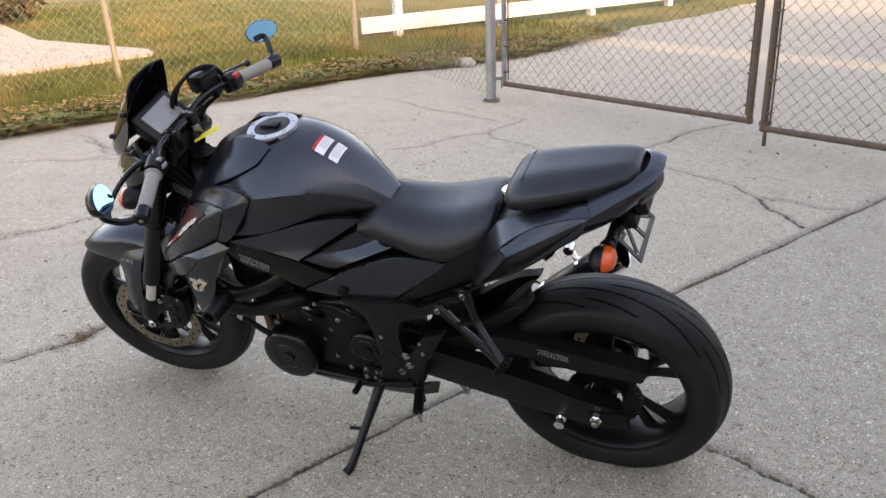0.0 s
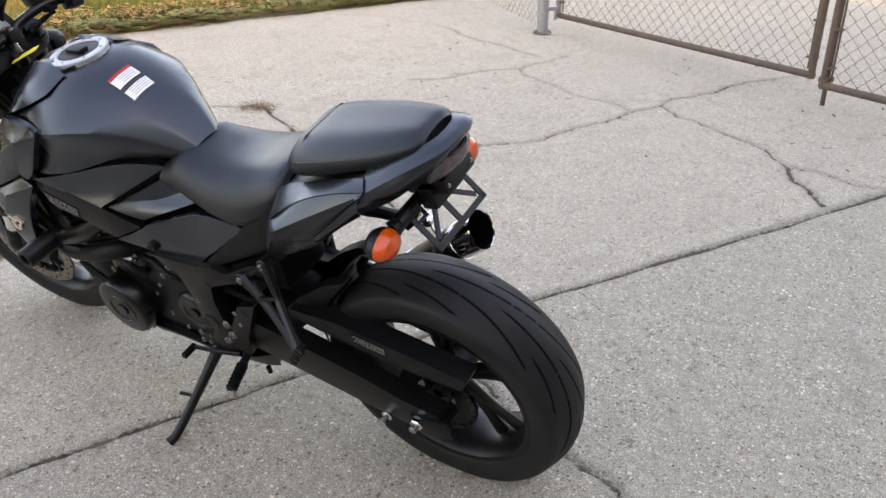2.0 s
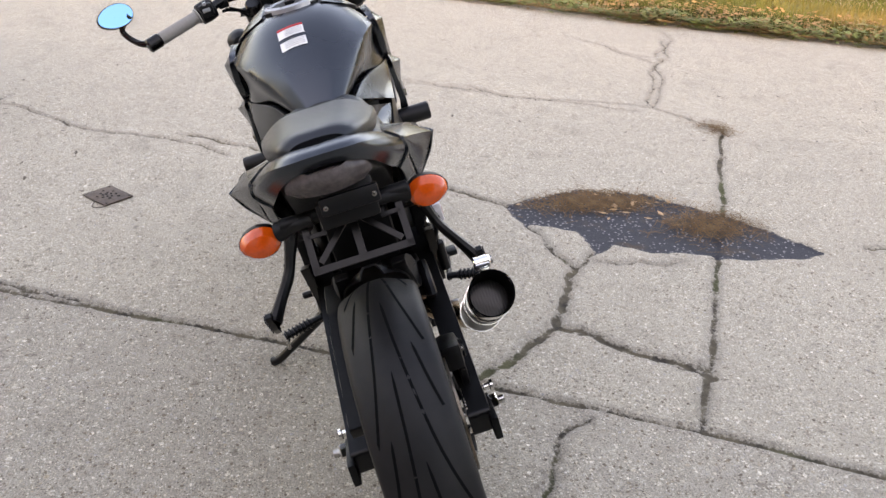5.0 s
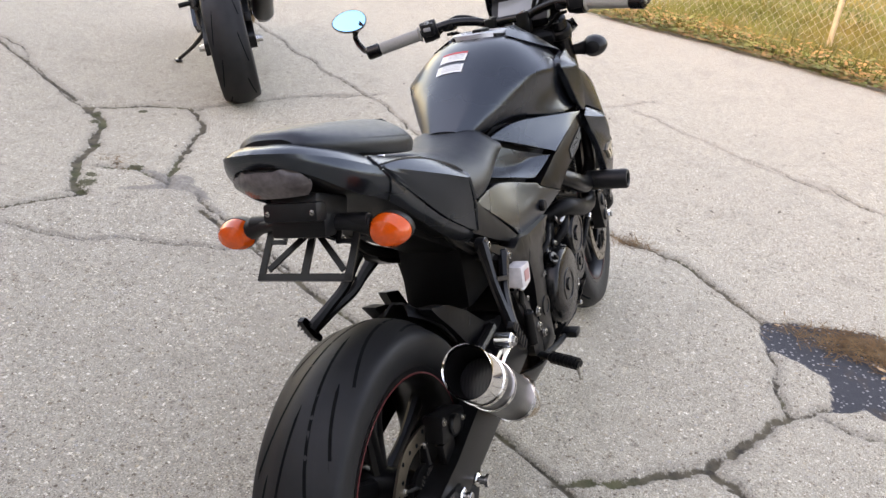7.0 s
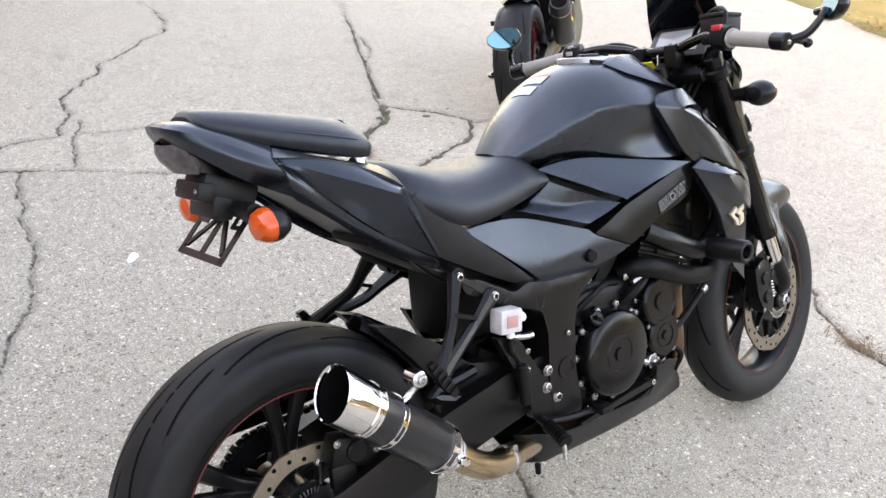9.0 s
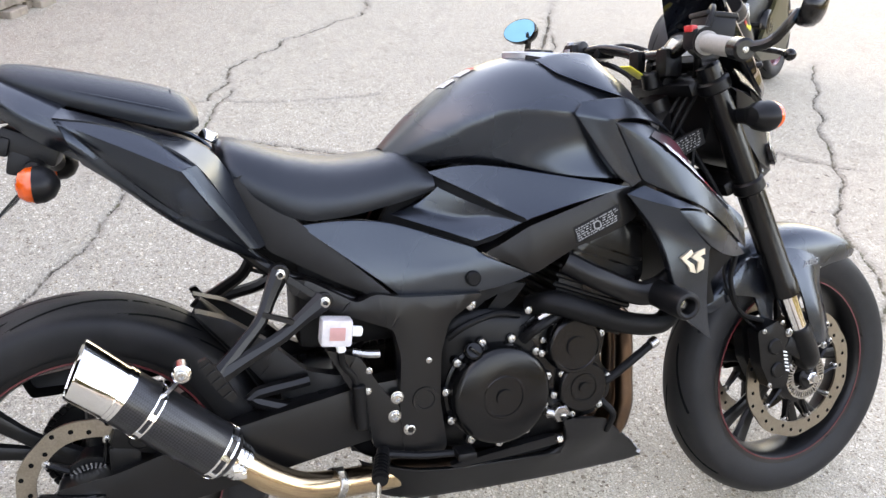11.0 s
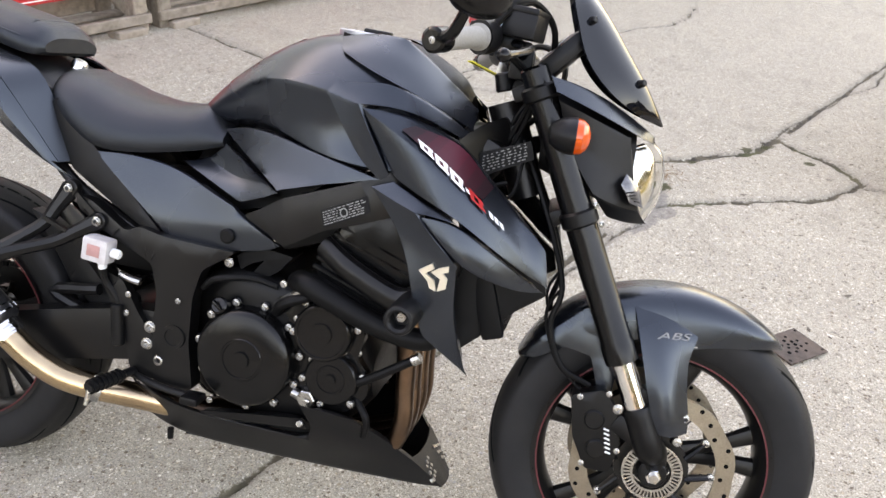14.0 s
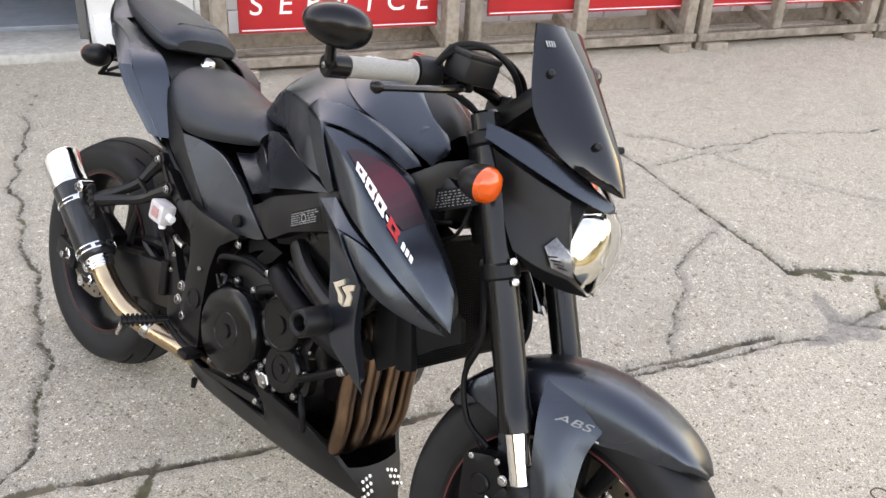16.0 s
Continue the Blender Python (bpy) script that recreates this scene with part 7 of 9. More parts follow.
cgd = part("chain_guard", bm, M_PLASTIC, bike, "black chain guard with silver label")
bm = B()
shell(bm, [(0.07, 0.452), (0.155, 0.466), (0.155, 0.492), (0.07, 0.478)], lambda x, z: 0.1188, 0.002, 0.0003, 0.05, 0.002, 1)
part("guard_sticker", bm, M_PLATE, cgd, "dark sticker with fine print")
rr = random.Random(3)
bm = B()
for i in range(5):
    x = 0.074
    while x < 0.148:
        w = rr.uniform(0.002, 0.007)
        zz = 0.457 + i * 0.0044 + (x - 0.074) * 0.165
        shell(bm, [(x, zz), (x + w, zz + w * 0.165), (x + w, zz + w * 0.165 + 0.0016), (x, zz + 0.0016)], lambda a, b: 0.1194, 0.0004, 0, 1, 0, 1)
        x += w + rr.uniform(0.0015, 0.004)
part("fine_print", bm, M_SILVER, cgd)
# rear caliper, right
bm = B()
box(bm, (0.085, -0.105, 0.40), (0.10, 0.045, 0.055), 0.012, (0, 18, 0))
box(bm, (0.055, -0.118, 0.365), (0.05, 0.016, 0.05), 0.006)
rc = part("rear_caliper", bm, M_CAST, bike, "black rear brake caliper")
bm = B()
cyl(bm, (0.08, -0.12, 0.405), (0.08, -0.135, 0.405), 0.02, None, 20, 0.003)
part("caliper_cap", bm, M_CAST, rc)
bolt(rc, 0.12, -0.128, 0.395, 1.1), bolt(rc, 0.045, -0.128, 0.43, 1.1)
bm = B()
for k in range(40):
    a = 2 * math.pi * k / 40
    box(bm, (RA.x + 0.042 * math.cos(a), -0.101, RA.z + 0.042 * math.sin(a)), (0.010, 0.002, 0.0028), 0, (0, -math.degrees(a), 0))
part("tone_ring", bm, M_STEEL, rear.parent, "rear wheel speed sensor ring")
# rear brake fluid cup, right
bm = B()
box(bm, (0.398, -0.172, 0.562), (0.052, 0.035, 0.046), 0.006, (0, 6, 0))
cup = part("rear_brake_reservoir", bm, M_RES, bike, "translucent white rear brake fluid cup")
bm = B()
box(bm, (0.398, -0.1905, 0.562), (0.026, 0.001, 0.022), 0.0003, (0, 6, 0))
part("cup_label", bm, mat("pale_red_label", (0.45, 0.22, 0.20), 0.5), cup)
bm = B()
cyl(bm, (0.424, -0.172, 0.560), (0.442, -0.172, 0.557), 0.009, None, 12, 0.002)
cyl(bm, (0.405, -0.172, 0.538), (0.407, -0.172, 0.525), 0.008, None, 12, 0.002)
part("cup_spout", bm, M_WHITE, cup)
bm = B()
tube(bm, [(0.407, -0.170, 0.527), (0.41, -0.165, 0.50), (0.43, -0.16, 0.47), (0.435, -0.16, 0.43)], 0.006, 8, 5)
cyl(bm, (0.435, -0.165, 0.46), (0.44, -0.165, 0.38), 0.012, None, 14, 0.002)
part("rear_master_cylinder", bm, M_CAST, bike, "black rear brake cylinder")
bm = B()
tube(bm, [(0.43, -0.15, 0.515), (0.455, -0.155, 0.51), (0.475, -0.155, 0.508)], 0.007, 8, 3)
part("hose_union", bm, M_STEEL, bike, "bright hose union")

# engine
bm = B()
EN = [(0.56, 0.50, 0.30, 0.10), (0.62, 0.56, 0.285, 0.13), (0.72, 0.56, 0.27, 0.142), (0.82, 0.54, 0.275, 0.142), (0.89, 0.50, 0.30, 0.130), (0.925, 0.44, 0.34, 0.10)]
secs = []
for x, zt, zb, w in EN:
    secs.append((x, [(0, zt), (w * 0.8, zt), (w, zt - 0.03), (w, (zt + zb) / 2), (w, zb + 0.04), (w * 0.7, zb), (0, zb)]))
loft(bm, secs, 3, 3)
eng = part("crankcase", bm, M_CAST, bike, "black engine crankcase")
bm = B()
cm = pose(0.895, 0, 0.60, 0, 20, 0)
box(bm, (0, 0, -0.01), (0.15, 0.285, 0.17), 0.012, (0, 0, 0), cm)
box(bm, (0.0, 0, 0.10), (0.14, 0.29, 0.05), 0.014, (0, 0, 0), cm)
cyb = part("cylinder_block", bm, M_CAST, bike, "black finned cylinder block and head")
for k in range(9):
    bm = B()
    box(bm, (0, 0, -0.085 + k * 0.018), (0.17 if k < 6 else 0.15, 0.30, 0.010), 0.003, (0, 0, 0), cm, 1)
    part("fin", bm, M_CAST, cyb)
for s in (1, -1):
    bm = B()
    shell(bm, [(0.84, 0.648), (0.86, 0.69), (0.93, 0.71), (0.985, 0.69), (0.99, 0.60), (0.955, 0.555), (0.87, 0.575)], lambda x, z: 0.150, 0.03, 0.008, 0.05, 0.012, s)
    part("cam_cover", bm, M_ENGINE, bike, "black cam chain cover")


def round_cover(name, x, z, r, y0, y1, label, boss=0.4, s=-1):
    bm = B()
    lathe(bm, [(s * y0, r * 1.06), (s * (y0 + 0.006), r * 1.06), (s * (y0 + 0.008), r), (s * (y1 - 0.010), r * 0.985), (s * (y1 - 0.003), r * 0.94), (s * y1, r * 0.88), (s * y1, r * boss * 1.08), (s * (y1 + 0.002), r * boss * 1.04), (s * (y1 + 0.002), r * boss * 0.95), (s * y1, r * boss * 0.92), (s * y1, r * boss * 0.42), (s * (y1 + 0.004), r * boss * 0.4), (s * (y1 + 0.004), 0.0005)], 64, (x, 0, z))
    ob = part(name, bm, M_ENGINE, bike, label)
    return ob


clu = round_cover("clutch_cover", 0.697, 0.407, 0.094, 0.13, 0.180, "gloss black round clutch cover with bolts")
for k in range(11):
    a = 2 * math.pi * (k + 0.3) / 11
    bm = B()
    cyl(bm, (0.697 + 0.101 * math.cos(a), -0.13, 0.407 + 0.101 * math.sin(a)), (0.697 + 0.101 * math.cos(a), -0.150, 0.407 + 0.101 * math.sin(a)), 0.010, None, 12, 0.002)
    part("bolt_boss", bm, M_ENGINE, clu)
    bolt(clu, 0.697 + 0.101 * math.cos(a), -0.150, 0.407 + 0.101 * math.sin(a), 1.15)
bm = B()
cyl(bm, (0.645, -0.15, 0.49), (0.642, -0.172, 0.50), 0.016, None, 20, 0.003)
box(bm, (0.642, -0.176, 0.5), (0.022, 0.008, 0.006), 0.002, (0, 40, 0))
part("oil_filler_cap", bm, M_ENGINE, bike, "black oil filler cap")
bm = B()
shell(bm, [(0.735, 0.520), (0.775, 0.545), (0.815, 0.553), (0.86, 0.552), (0.905, 0.525), (0.915, 0.48), (0.905, 0.44), (0.930, 0.41), (0.930, 0.37), (0.895, 0.333), (0.84, 0.328), (0.79, 0.345), (0.775, 0.40)], lambda x, z: 0.146, 0.02, 0.005, 0.06, 0.012, -1)
part("cover_flange", bm, M_ENGINE, eng, "gloss black cast flange")
pk = round_cover("starter_cover", 0.842, 0.484, 0.056, 0.13, 0.172, "gloss black starter gear cover", 0.85)
pk2 = round_cover("pickup_cover", 0.864, 0.398, 0.052, 0.13, 0.165, "gloss black pickup cover", 0.5)
for c, x, z, r in ((pk, 0.842, 0.484, 0.062), (pk2, 0.864, 0.398, 0.058)):
    for k in range(6):
        a = 2 * math.pi * (k + 0.2) / 6
        bm = B()
        cyl(bm, (x + r * math.cos(a), -0.13, z + r * math.sin(a)), (x + r * math.cos(a), -0.154, z + r * math.sin(a)), 0.009, None, 12, 0.002)
        part("bolt_boss", bm, M_ENGINE, c)
        bolt(c, x + r * math.cos(a), -0.154, z + r * math.sin(a), 1.05)
alt = round_cover("alternator_cover", 0.86, 0.375, 0.085, 0.125, 0.195, "gloss black alternator cover", 0.5, 1)
spc = round_cover("sprocket_cover", 0.63, 0.405, 0.06, 0.12, 0.15, "black front sprocket cover", 0.6, 1)
for k in range(9):
    a = 2 * math.pi * (k + 0.3) / 9
    bolt(alt, 0.86 + 0.092 * math.cos(a), 0.135, 0.375 + 0.092 * math.sin(a), 1.1)
for k in range(7):
    a = 2 * math.pi * (k + 0.3) / 7
    bolt(spc, 0.63 + 0.066 * math.cos(a), 0.130, 0.405 + 0.066 * math.sin(a), 1.1)
for x, z in ((0.70, 0.50), (0.73, 0.46), (0.76, 0.42), (0.735, 0.36), (0.70, 0.32), (0.62, 0.32), (0.78, 0.53), (0.66, 0.54), (0.58, 0.35), (0.55, 0.50)):
    bolt(bike, x, 0.142, z, 1.2)
bm = B()
cyl(bm, (0.82, -0.135, 0.352), (0.82, -0.165, 0.350), 0.018, None, 6, 0.002)
part("drain_fitting", bm, M_STEEL, bike, "bright engine fitting")
# hoses
for s in (1, -1):
    bm = B()
    tube(bm, [(0.77, s * 0.12, 0.555), (0.80, s * 0.16, 0.568), (0.86, s * 0.17, 0.548), (0.94, s * 0.165, 0.518), (1.02, s * 0.16, 0.505), (1.06, s * 0.15, 0.53)], [0.02, 0.022, 0.022, 0.021, 0.02, 0.02], 14, 6)
    part("coolant_hose", bm, M_DARK, bike, "thick black coolant hose")
    bm = B()
    tube(bm, [(0.825, s * 0.15, 0.64), (0.88, s * 0.168, 0.61), (0.96, s * 0.172, 0.575), (1.0, s * 0.175, 0.575)], [0.016, 0.017, 0.018, 0.02], 12, 5, True, 1.3)
    tube(bm, [(1.0, s * 0.17, 0.575), (1.05, s * 0.17, 0.62), (1.07, s * 0.16, 0.70)], [0.018, 0.016, 0.014], 12, 5)
    part("crash_bracket", bm, M_FRAME, bike, "black engine mount bracket")
    bm = B()
    lathe(bm, [(s * 0.175, 0.026), (s * 0.274, 0.026), (s * 0.2785, 0.0235), (s * 0.2795, 0.019), (s * 0.277, 0.015), (s * 0.255, 0.0135), (s * 0.255, 0.0005)], 32, (1.003, 0, 0.572))
    sl = part("crash_slider", bm, M_PLASTIC, bike, "black cylindrical crash slider")
    bm = B()
    cyl(bm, (1.003, s * 0.2550, 0.572), (1.003, s * 0.2600, 0.572), 0.008, None, 6)
    part("slider_bolt", bm, M_STEEL, sl)
    bm = B()
    tube(bm, [(0.87, s * 0.15, 0.38), (0.93, s * 0.155, 0.41), (1.02, s * 0.155, 0.47)], 0.0085, 10, 3)
    part("radiator_stay", bm, M_DARK, bike, "black radiator stay")
    bm = B()
    cyl(bm, (1.008, s * 0.155, 0.462), (1.022, s * 0.155, 0.471), 0.0105, None, 12, 0.001)
    part("stay_clip", bm, M_STEEL, bike)
    bm = B()
    shell(bm, [(0.76, 0.60), (0.735, 0.57), (0.70, 0.545), (0.685, 0.56), (0.705, 0.585), (0.68, 0.575), (0.66, 0.56), (0.65, 0.585), (0.69, 0.61)], lambda x, z: 0.13, 0.05, 0.003, 0.05, 0.003, s)
    part("heat_guard", bm, M_DARK, bike, "black rubber heat guard")
    bm = B()
    box(bm, (0.80, s * 0.12, 0.52), (0.06, 0.05, 0.05), 0.01)
    box(bm, (0.78, s * 0.10, 0.66), (0.12, 0.06, 0.07), 0.015, (0, -20, 0))
    part("throttle_body_cover", bm, M_DARK, bike)
# radiator
bm = B()
rm = pose(1.105, 0, 0.635, 0, -18, 0)
box(bm, (0, 0, 0), (0.03, 0.26, 0.23), 0.006, (0, 0, 0), rm)
rad = part("radiator", bm, M_DARK, bike, "black radiator behind a mesh guard")
for s in (1, -1):
    bm = B()
    box(bm, (0, s * 0.134, 0), (0.040, 0.020, 0.235), 0.008, (0, 0, 0), rm)
    part("side_tank", bm, M_DARK, rad)
bm = B()
for k in range(48):
    box(bm, (0.019, 0, -0.107 + k * 0.0045), (0.003, 0.25, 0.0012), 0, (0, 0, 0), rm)
for k in range(47):
    box(bm, (0.020, -0.122 + k * 0.0053, 0), (0.002, 0.0010, 0.215), 0, (0, 0, 0), rm)
part("radiator_mesh", bm, M_CAST, rad, "fine black wire mesh")
for s in (1, -1):
    bm = B()
    shell(bm, [(1.05, 0.66), (1.06, 0.54), (1.087, 0.498), (1.12, 0.526), (1.169, 0.574), (1.218, 0.608), (1.208, 0.645), (1.13, 0.69)], lambda x, z: 0.150 - max(0, x - 1.08) * 0.30, 0.012, 0.003, 0.04, 0.004, s)
    part("radiator_side_cover", bm, M_DARK, bike, "black radiator side cover")
bm = B()
box(bm, (1.055, 0, 0.825), (0.09, 0.15, 0.085), 0.02, (0, 24, 0))
cyl(bm, (1.085, 0, 0.92), (1.15, 0, 0.76), 0.032, 0.034, 24)
part("steering_head", bm, M_FRAME, bike, "black steering head")
for s in (1, -1):
    bm = B()
    shell(bm, [(1.062, 0.832), (1.150, 0.866), (1.160, 0.836), (1.074, 0.794)], lambda x, z: 0.082, 0.01, 0.001, 0.05, 0.003, s)
    hsl = part("information_label", bm, M_PLATE, bike, "black label with lines of white print")
    rr = random.Random(11)
    bm = B()
    for i in range(6):
        x = 1.072
        while x < 1.142:
            w = rr.uniform(0.002, 0.006)
            zz = 0.800 + i * 0.0054 + (x - 1.072) * 0.46
            shell(bm, [(x, zz), (x + w, zz + w * 0.46), (x + w, zz + w * 0.46 + 0.0020), (x, zz + 0.0020)], lambda a, b: 0.0828, 0.0004, 0, 1, 0, s)
            x += w + rr.uniform(0.002, 0.007)
    part("fine_print", bm, M_FINE, hsl)
    bm = B()
    tube(bm, [(1.04, s * 0.08, 0.80), (1.08, s * 0.09, 0.78), (1.12, s * 0.085, 0.79)], 0.004, 6, 4)
    tube(bm, [(1.05, s * 0.085, 0.77), (1.09, s * 0.085, 0.75), (1.13, s * 0.08, 0.77), (1.14, s * 0.07, 0.83)], 0.0035, 6, 4)
    box(bm, (1.07, s * 0.08, 0.785), (0.04, 0.02, 0.02), 0.004)
    part("wiring_loom", bm, M_DARK, bike, "black wiring loom")
# exhaust headers
hd = part("exhaust_header", B(), M_HEADER, bike, "heat-stained bronze header pipes")
for y in (-0.098, -0.042, 0.020, 0.075):
    bm = B()
    yy = y * 0.6
    tube(bm, [(0.945, y * 1.1, 0.530), (0.970, y * 1.1, 0.508), (0.984, y, 0.455), (0.988, y * 0.98, 0.38), (0.990, y * 0.95, 0.310), (0.962, y * 0.8, 0.250), (0.85, yy * 0.8, 0.215), (0.72, yy * 0.6 - 0.02, 0.205)], 0.0180, 16, 6)
    part("header_pipe", bm, M_HEADER, hd, "bronze header pipe")
bm = B()
tube(bm, [(0.74, -0.02, 0.207), (0.66, -0.03, 0.21), (0.58, -0.06, 0.225), (0.50, -0.09, 0.25)], [0.055, 0.05, 0.035, 0.026], 20, 5)
part("collector", bm, M_HEADER, hd, "bronze collector under the engine")
bm = B()
MP = [(0.53, -0.082, 0.240), (0.46, -0.115, 0.258), (0.39, -0.150, 0.276), (0.33, -0.176, 0.296), (0.28, -0.190, 0.326), (0.24, -0.196, 0.358), (0.215, -0.198, 0.380)]
tube(bm, MP, 0.0255, 22, 6)
mp = part("exhaust_mid_pipe", bm, M_BRONZE, bike, "polished bronze-tinted exhaust pipe")
EX0, EX1 = Vector((0.215, -0.198, 0.380)), Vector((0.010, -0.211, 0.555))
ed = (EX1 - EX0).normalized()
def ex(f):
    return EX0 + (EX1 - EX0) * f
bm = B()
tube(bm, [ex(-0.10), ex(-0.02), ex(-0.019), ex(0.03)], [0.0285, 0.0285, 0.033, 0.034], 24, 0)
for k in (-0.075, -0.045):
    c = ex(k)
    box(bm, c + Vector((0, -0.034, -0.004)), (0.014, 0.014, 0.012), 0.002)
    cyl(bm, ex(k - 0.012), ex(k + 0.012), 0.031, None, 24, 0.001)
cl = part("pipe_clamp", bm, M_CHROME, mp, "bright slotted pipe clamp")
bm = B()
tube(bm, [ex(0.0), ex(0.02), ex(0.06), ex(0.74), ex(0.742)], [0.034, 0.040, 0.0445, 0.0445, 0.040], 40, 0)
muf = part("muffler", bm, M_CARBON, bike, "short round carbon fibre muffler")


def tip_rings(bm, prof, n=48):
    """Rings round the muffler's axis whose plane slants more towards the open end."""
    u = Vector((0.65, 0, 0.76))
    w = ed.cross(u).normalized()
    u = w.cross(ed).normalized()
    skin(bm, [[ex(f) + (u * math.cos(t) + w * math.sin(t)) * r + ed * (r * math.cos(t) * k) for t in np.linspace(0, 2 * math.pi, n, endpoint=False)] for f, r, k in prof], True, False)
    return bm


bm = B()
tip_rings(bm, [(0.735, 0.0448, 0), (0.737, 0.0462, 0), (0.757, 0.0462, 0.02), (0.758, 0.0445, 0.02), (0.762, 0.0445, 0.02), (0.763, 0.0462, 0.02), (0.785, 0.0462, 0.04), (0.786, 0.0440, 0.04), (1.02, 0.0455, 0.26), (1.03, 0.0445, 0.26), (1.02, 0.0425, 0.26), (0.80, 0.040, 0.05)])
part("muffler_tip", bm, M_CHROME, muf, "polished chrome slash-cut muffler tip")
bm = B()
tip_rings(bm, [(1.0, 0.0415, 0.25), (0.6, 0.038, 0.0), (0.12, 0.034, 0), (0.12, 0.0005, 0)], 36)
part("muffler_core", bm, M_HOLLOW, muf, "sooty dark muffler core")
for f, w in ((0.075, 0.020), (0.565, 0.016)):
    for o, ww in ((-1, 0.35), (1, 0.35), (0, 1.0)):
        if o:
            bm = B()
            g = f + o * w * 1.15
            tube(bm, [ex(g - w * ww), ex(g - w * ww * 0.9), ex(g + w * ww * 0.9), ex(g + w * ww)], [0.0446, 0.0462, 0.0462, 0.0446], 40, 0)
            part("muffler_band", bm, M_CHROME, muf, "chrome band")
        else:
            for a in range(8):
                t = 2 * math.pi * (a + 0.25) / 8
                u = Vector((0.65, 0, 0.76))
                q = (u * math.cos(t) + ed.cross(u).normalized() * math.sin(t)) * 0.0455
                bm = B()
                strap(bm, ex(f - w * 1.3) + q, ex(f + w * 1.3) + q, 0.009, 0.0012, q)
                part("band_bridge", bm, M_CHROME, muf)
bm = B()
c = ex(0.56)
tube(bm, [c + Vector((0.028, -0.012, 0.030)), c + Vector((0.040, -0.016, 0.042)), (0.152, -0.231, 0.536)], 0.010, 10, 3, True, 0.5)
cyl(bm, (0.152, -0.205, 0.541), (0.152, -0.240, 0.541), 0.0145, None, 20, 0.003)
mb = part("muffler_hanger", bm, M_CHROME, muf, "chrome muffler hanger")
bolt(muf, 0.152, -0.240, 0.541, 1.7)
bm = B()
cyl(bm, (0.398, -0.146, 0.273), (0.384, -0.153, 0.279), 0.0285, None, 24, 0.001)
box(bm, (0.40, -0.160, 0.302), (0.012, 0.02, 0.014), 0.002)
part("pipe_clamp", bm, M_STEEL, mp, "steel band clamp")
# belly pan: two halves with a raised flap, a slotted wing, and a bridge at the front
for s in (1, -1):
    PN = {"u0": (0.440, 0.118, 0.300), "u1": (0.520, 0.138, 0.272), "s0": (0.606, 0.146, 0.264), "sm": (0.735, 0.140, 0.262), "sr": (0.829, 0.145, 0.262),
          "f0": (0.812, 0.180, 0.346), "f1": (0.912, 0.162, 0.331), "f2": (0.958, 0.116, 0.286), "f3": (1.017, 0.080, 0.233), "tip": (1.074, 0.036, 0.168),
          "g0": (0.835, 0.160, 0.300), "g1": (0.905, 0.140, 0.270), "g2": (0.960, 0.105, 0.245),
          "b0": (0.470, 0.090, 0.215), "b1": (0.530, 0.092, 0.188), "b2": (0.650, 0.094, 0.186), "b3": (0.820, 0.094, 0.187), "b4": (0.930, 0.078, 0.182), "b5": (1.030, 0.045, 0.166)}
    bp = cage("belly_pan", PN, ("u0 u1 b1 b0", "u1 s0 b2 b1", "s0 sm b2", "sm sr b3 b2", "sr g0 g1 b3", "f0 f1 g1 g0", "f1 f2 g2 g1", "g1 g2 b4 b3", "f2 f3 g2", "f3 b5 b4 g2", "f3 tip b5"), M_PLASTIC, bike, "matte black belly pan half", ("g0 g1 g2 0.3",), s, 3, 0.012)
    WG = {"w0": (0.600, 0.146, 0.272), "w1": (0.700, 0.155, 0.292), "w2": (0.822, 0.168, 0.314), "x0": (0.612, 0.146, 0.266), "x1": (0.735, 0.148, 0.274), "x2": (0.826, 0.158, 0.290)}
    wing = cage("pan_wing", WG, ("w0 w1 x1 x0", "w1 w2 x2 x1"), M_PLASTIC, bp, "black upper wing of the belly pan", (), s, 3, 0.020)
    LD = {"a": (0.625, 0.146, 0.265), "b": (0.735, 0.147, 0.273), "c": (0.745, 0.130, 0.262), "d": (0.690, 0.140, 0.262)}
    cage("pan_ledge", LD, ("a b c d",), M_PAINT, bp, "smooth ledge beside the slot", (), s, 2, 0.010)
    bm = B()
    shell(bm, [(0.735, 0.262), (0.735, 0.280), (0.830, 0.296), (0.832, 0.262)], lambda x, z: 0.128, 0.006, 0.001, 0.05, 0.002, s)
    part("pan_slot", bm, M_DARK, bp, "dark slot")
    bm = B()
    cyl(bm, (0.815, s * 0.150, 0.300), (0.815, s * 0.170, 0.303), 0.0065, None, 12, 0.001)
    part("pan_bolt", bm, M_STEEL, bp)
    bm = B()
    cyl(bm, (0.520, s * 0.096, 0.195), (0.520, s * 0.096, 0.172), 0.007, 0.006, 10, 0.001)
    part("drain_stub", bm, M_DARK, bp)
bm = B()
surf(bm, [[(1.012, -0.082, 0.238), (1.020, -0.040, 0.232), (1.022, 0, 0.230), (1.020, 0.040, 0.232), (1.012, 0.082, 0.238)],
          [(1.042, -0.062, 0.206), (1.050, -0.030, 0.201), (1.052, 0, 0.199), (1.050, 0.030, 0.201), (1.042, 0.062, 0.206)],
          [(1.072, -0.036, 0.168), (1.076, -0.018, 0.167), (1.077, 0, 0.166), (1.076, 0.018, 0.167), (1.072, 0.036, 0.168)]], 0.004, 4, 4)
bridge = part("pan_bridge", bm, M_PLASTIC, bike, "black belly pan front bridge with hexagon vents")
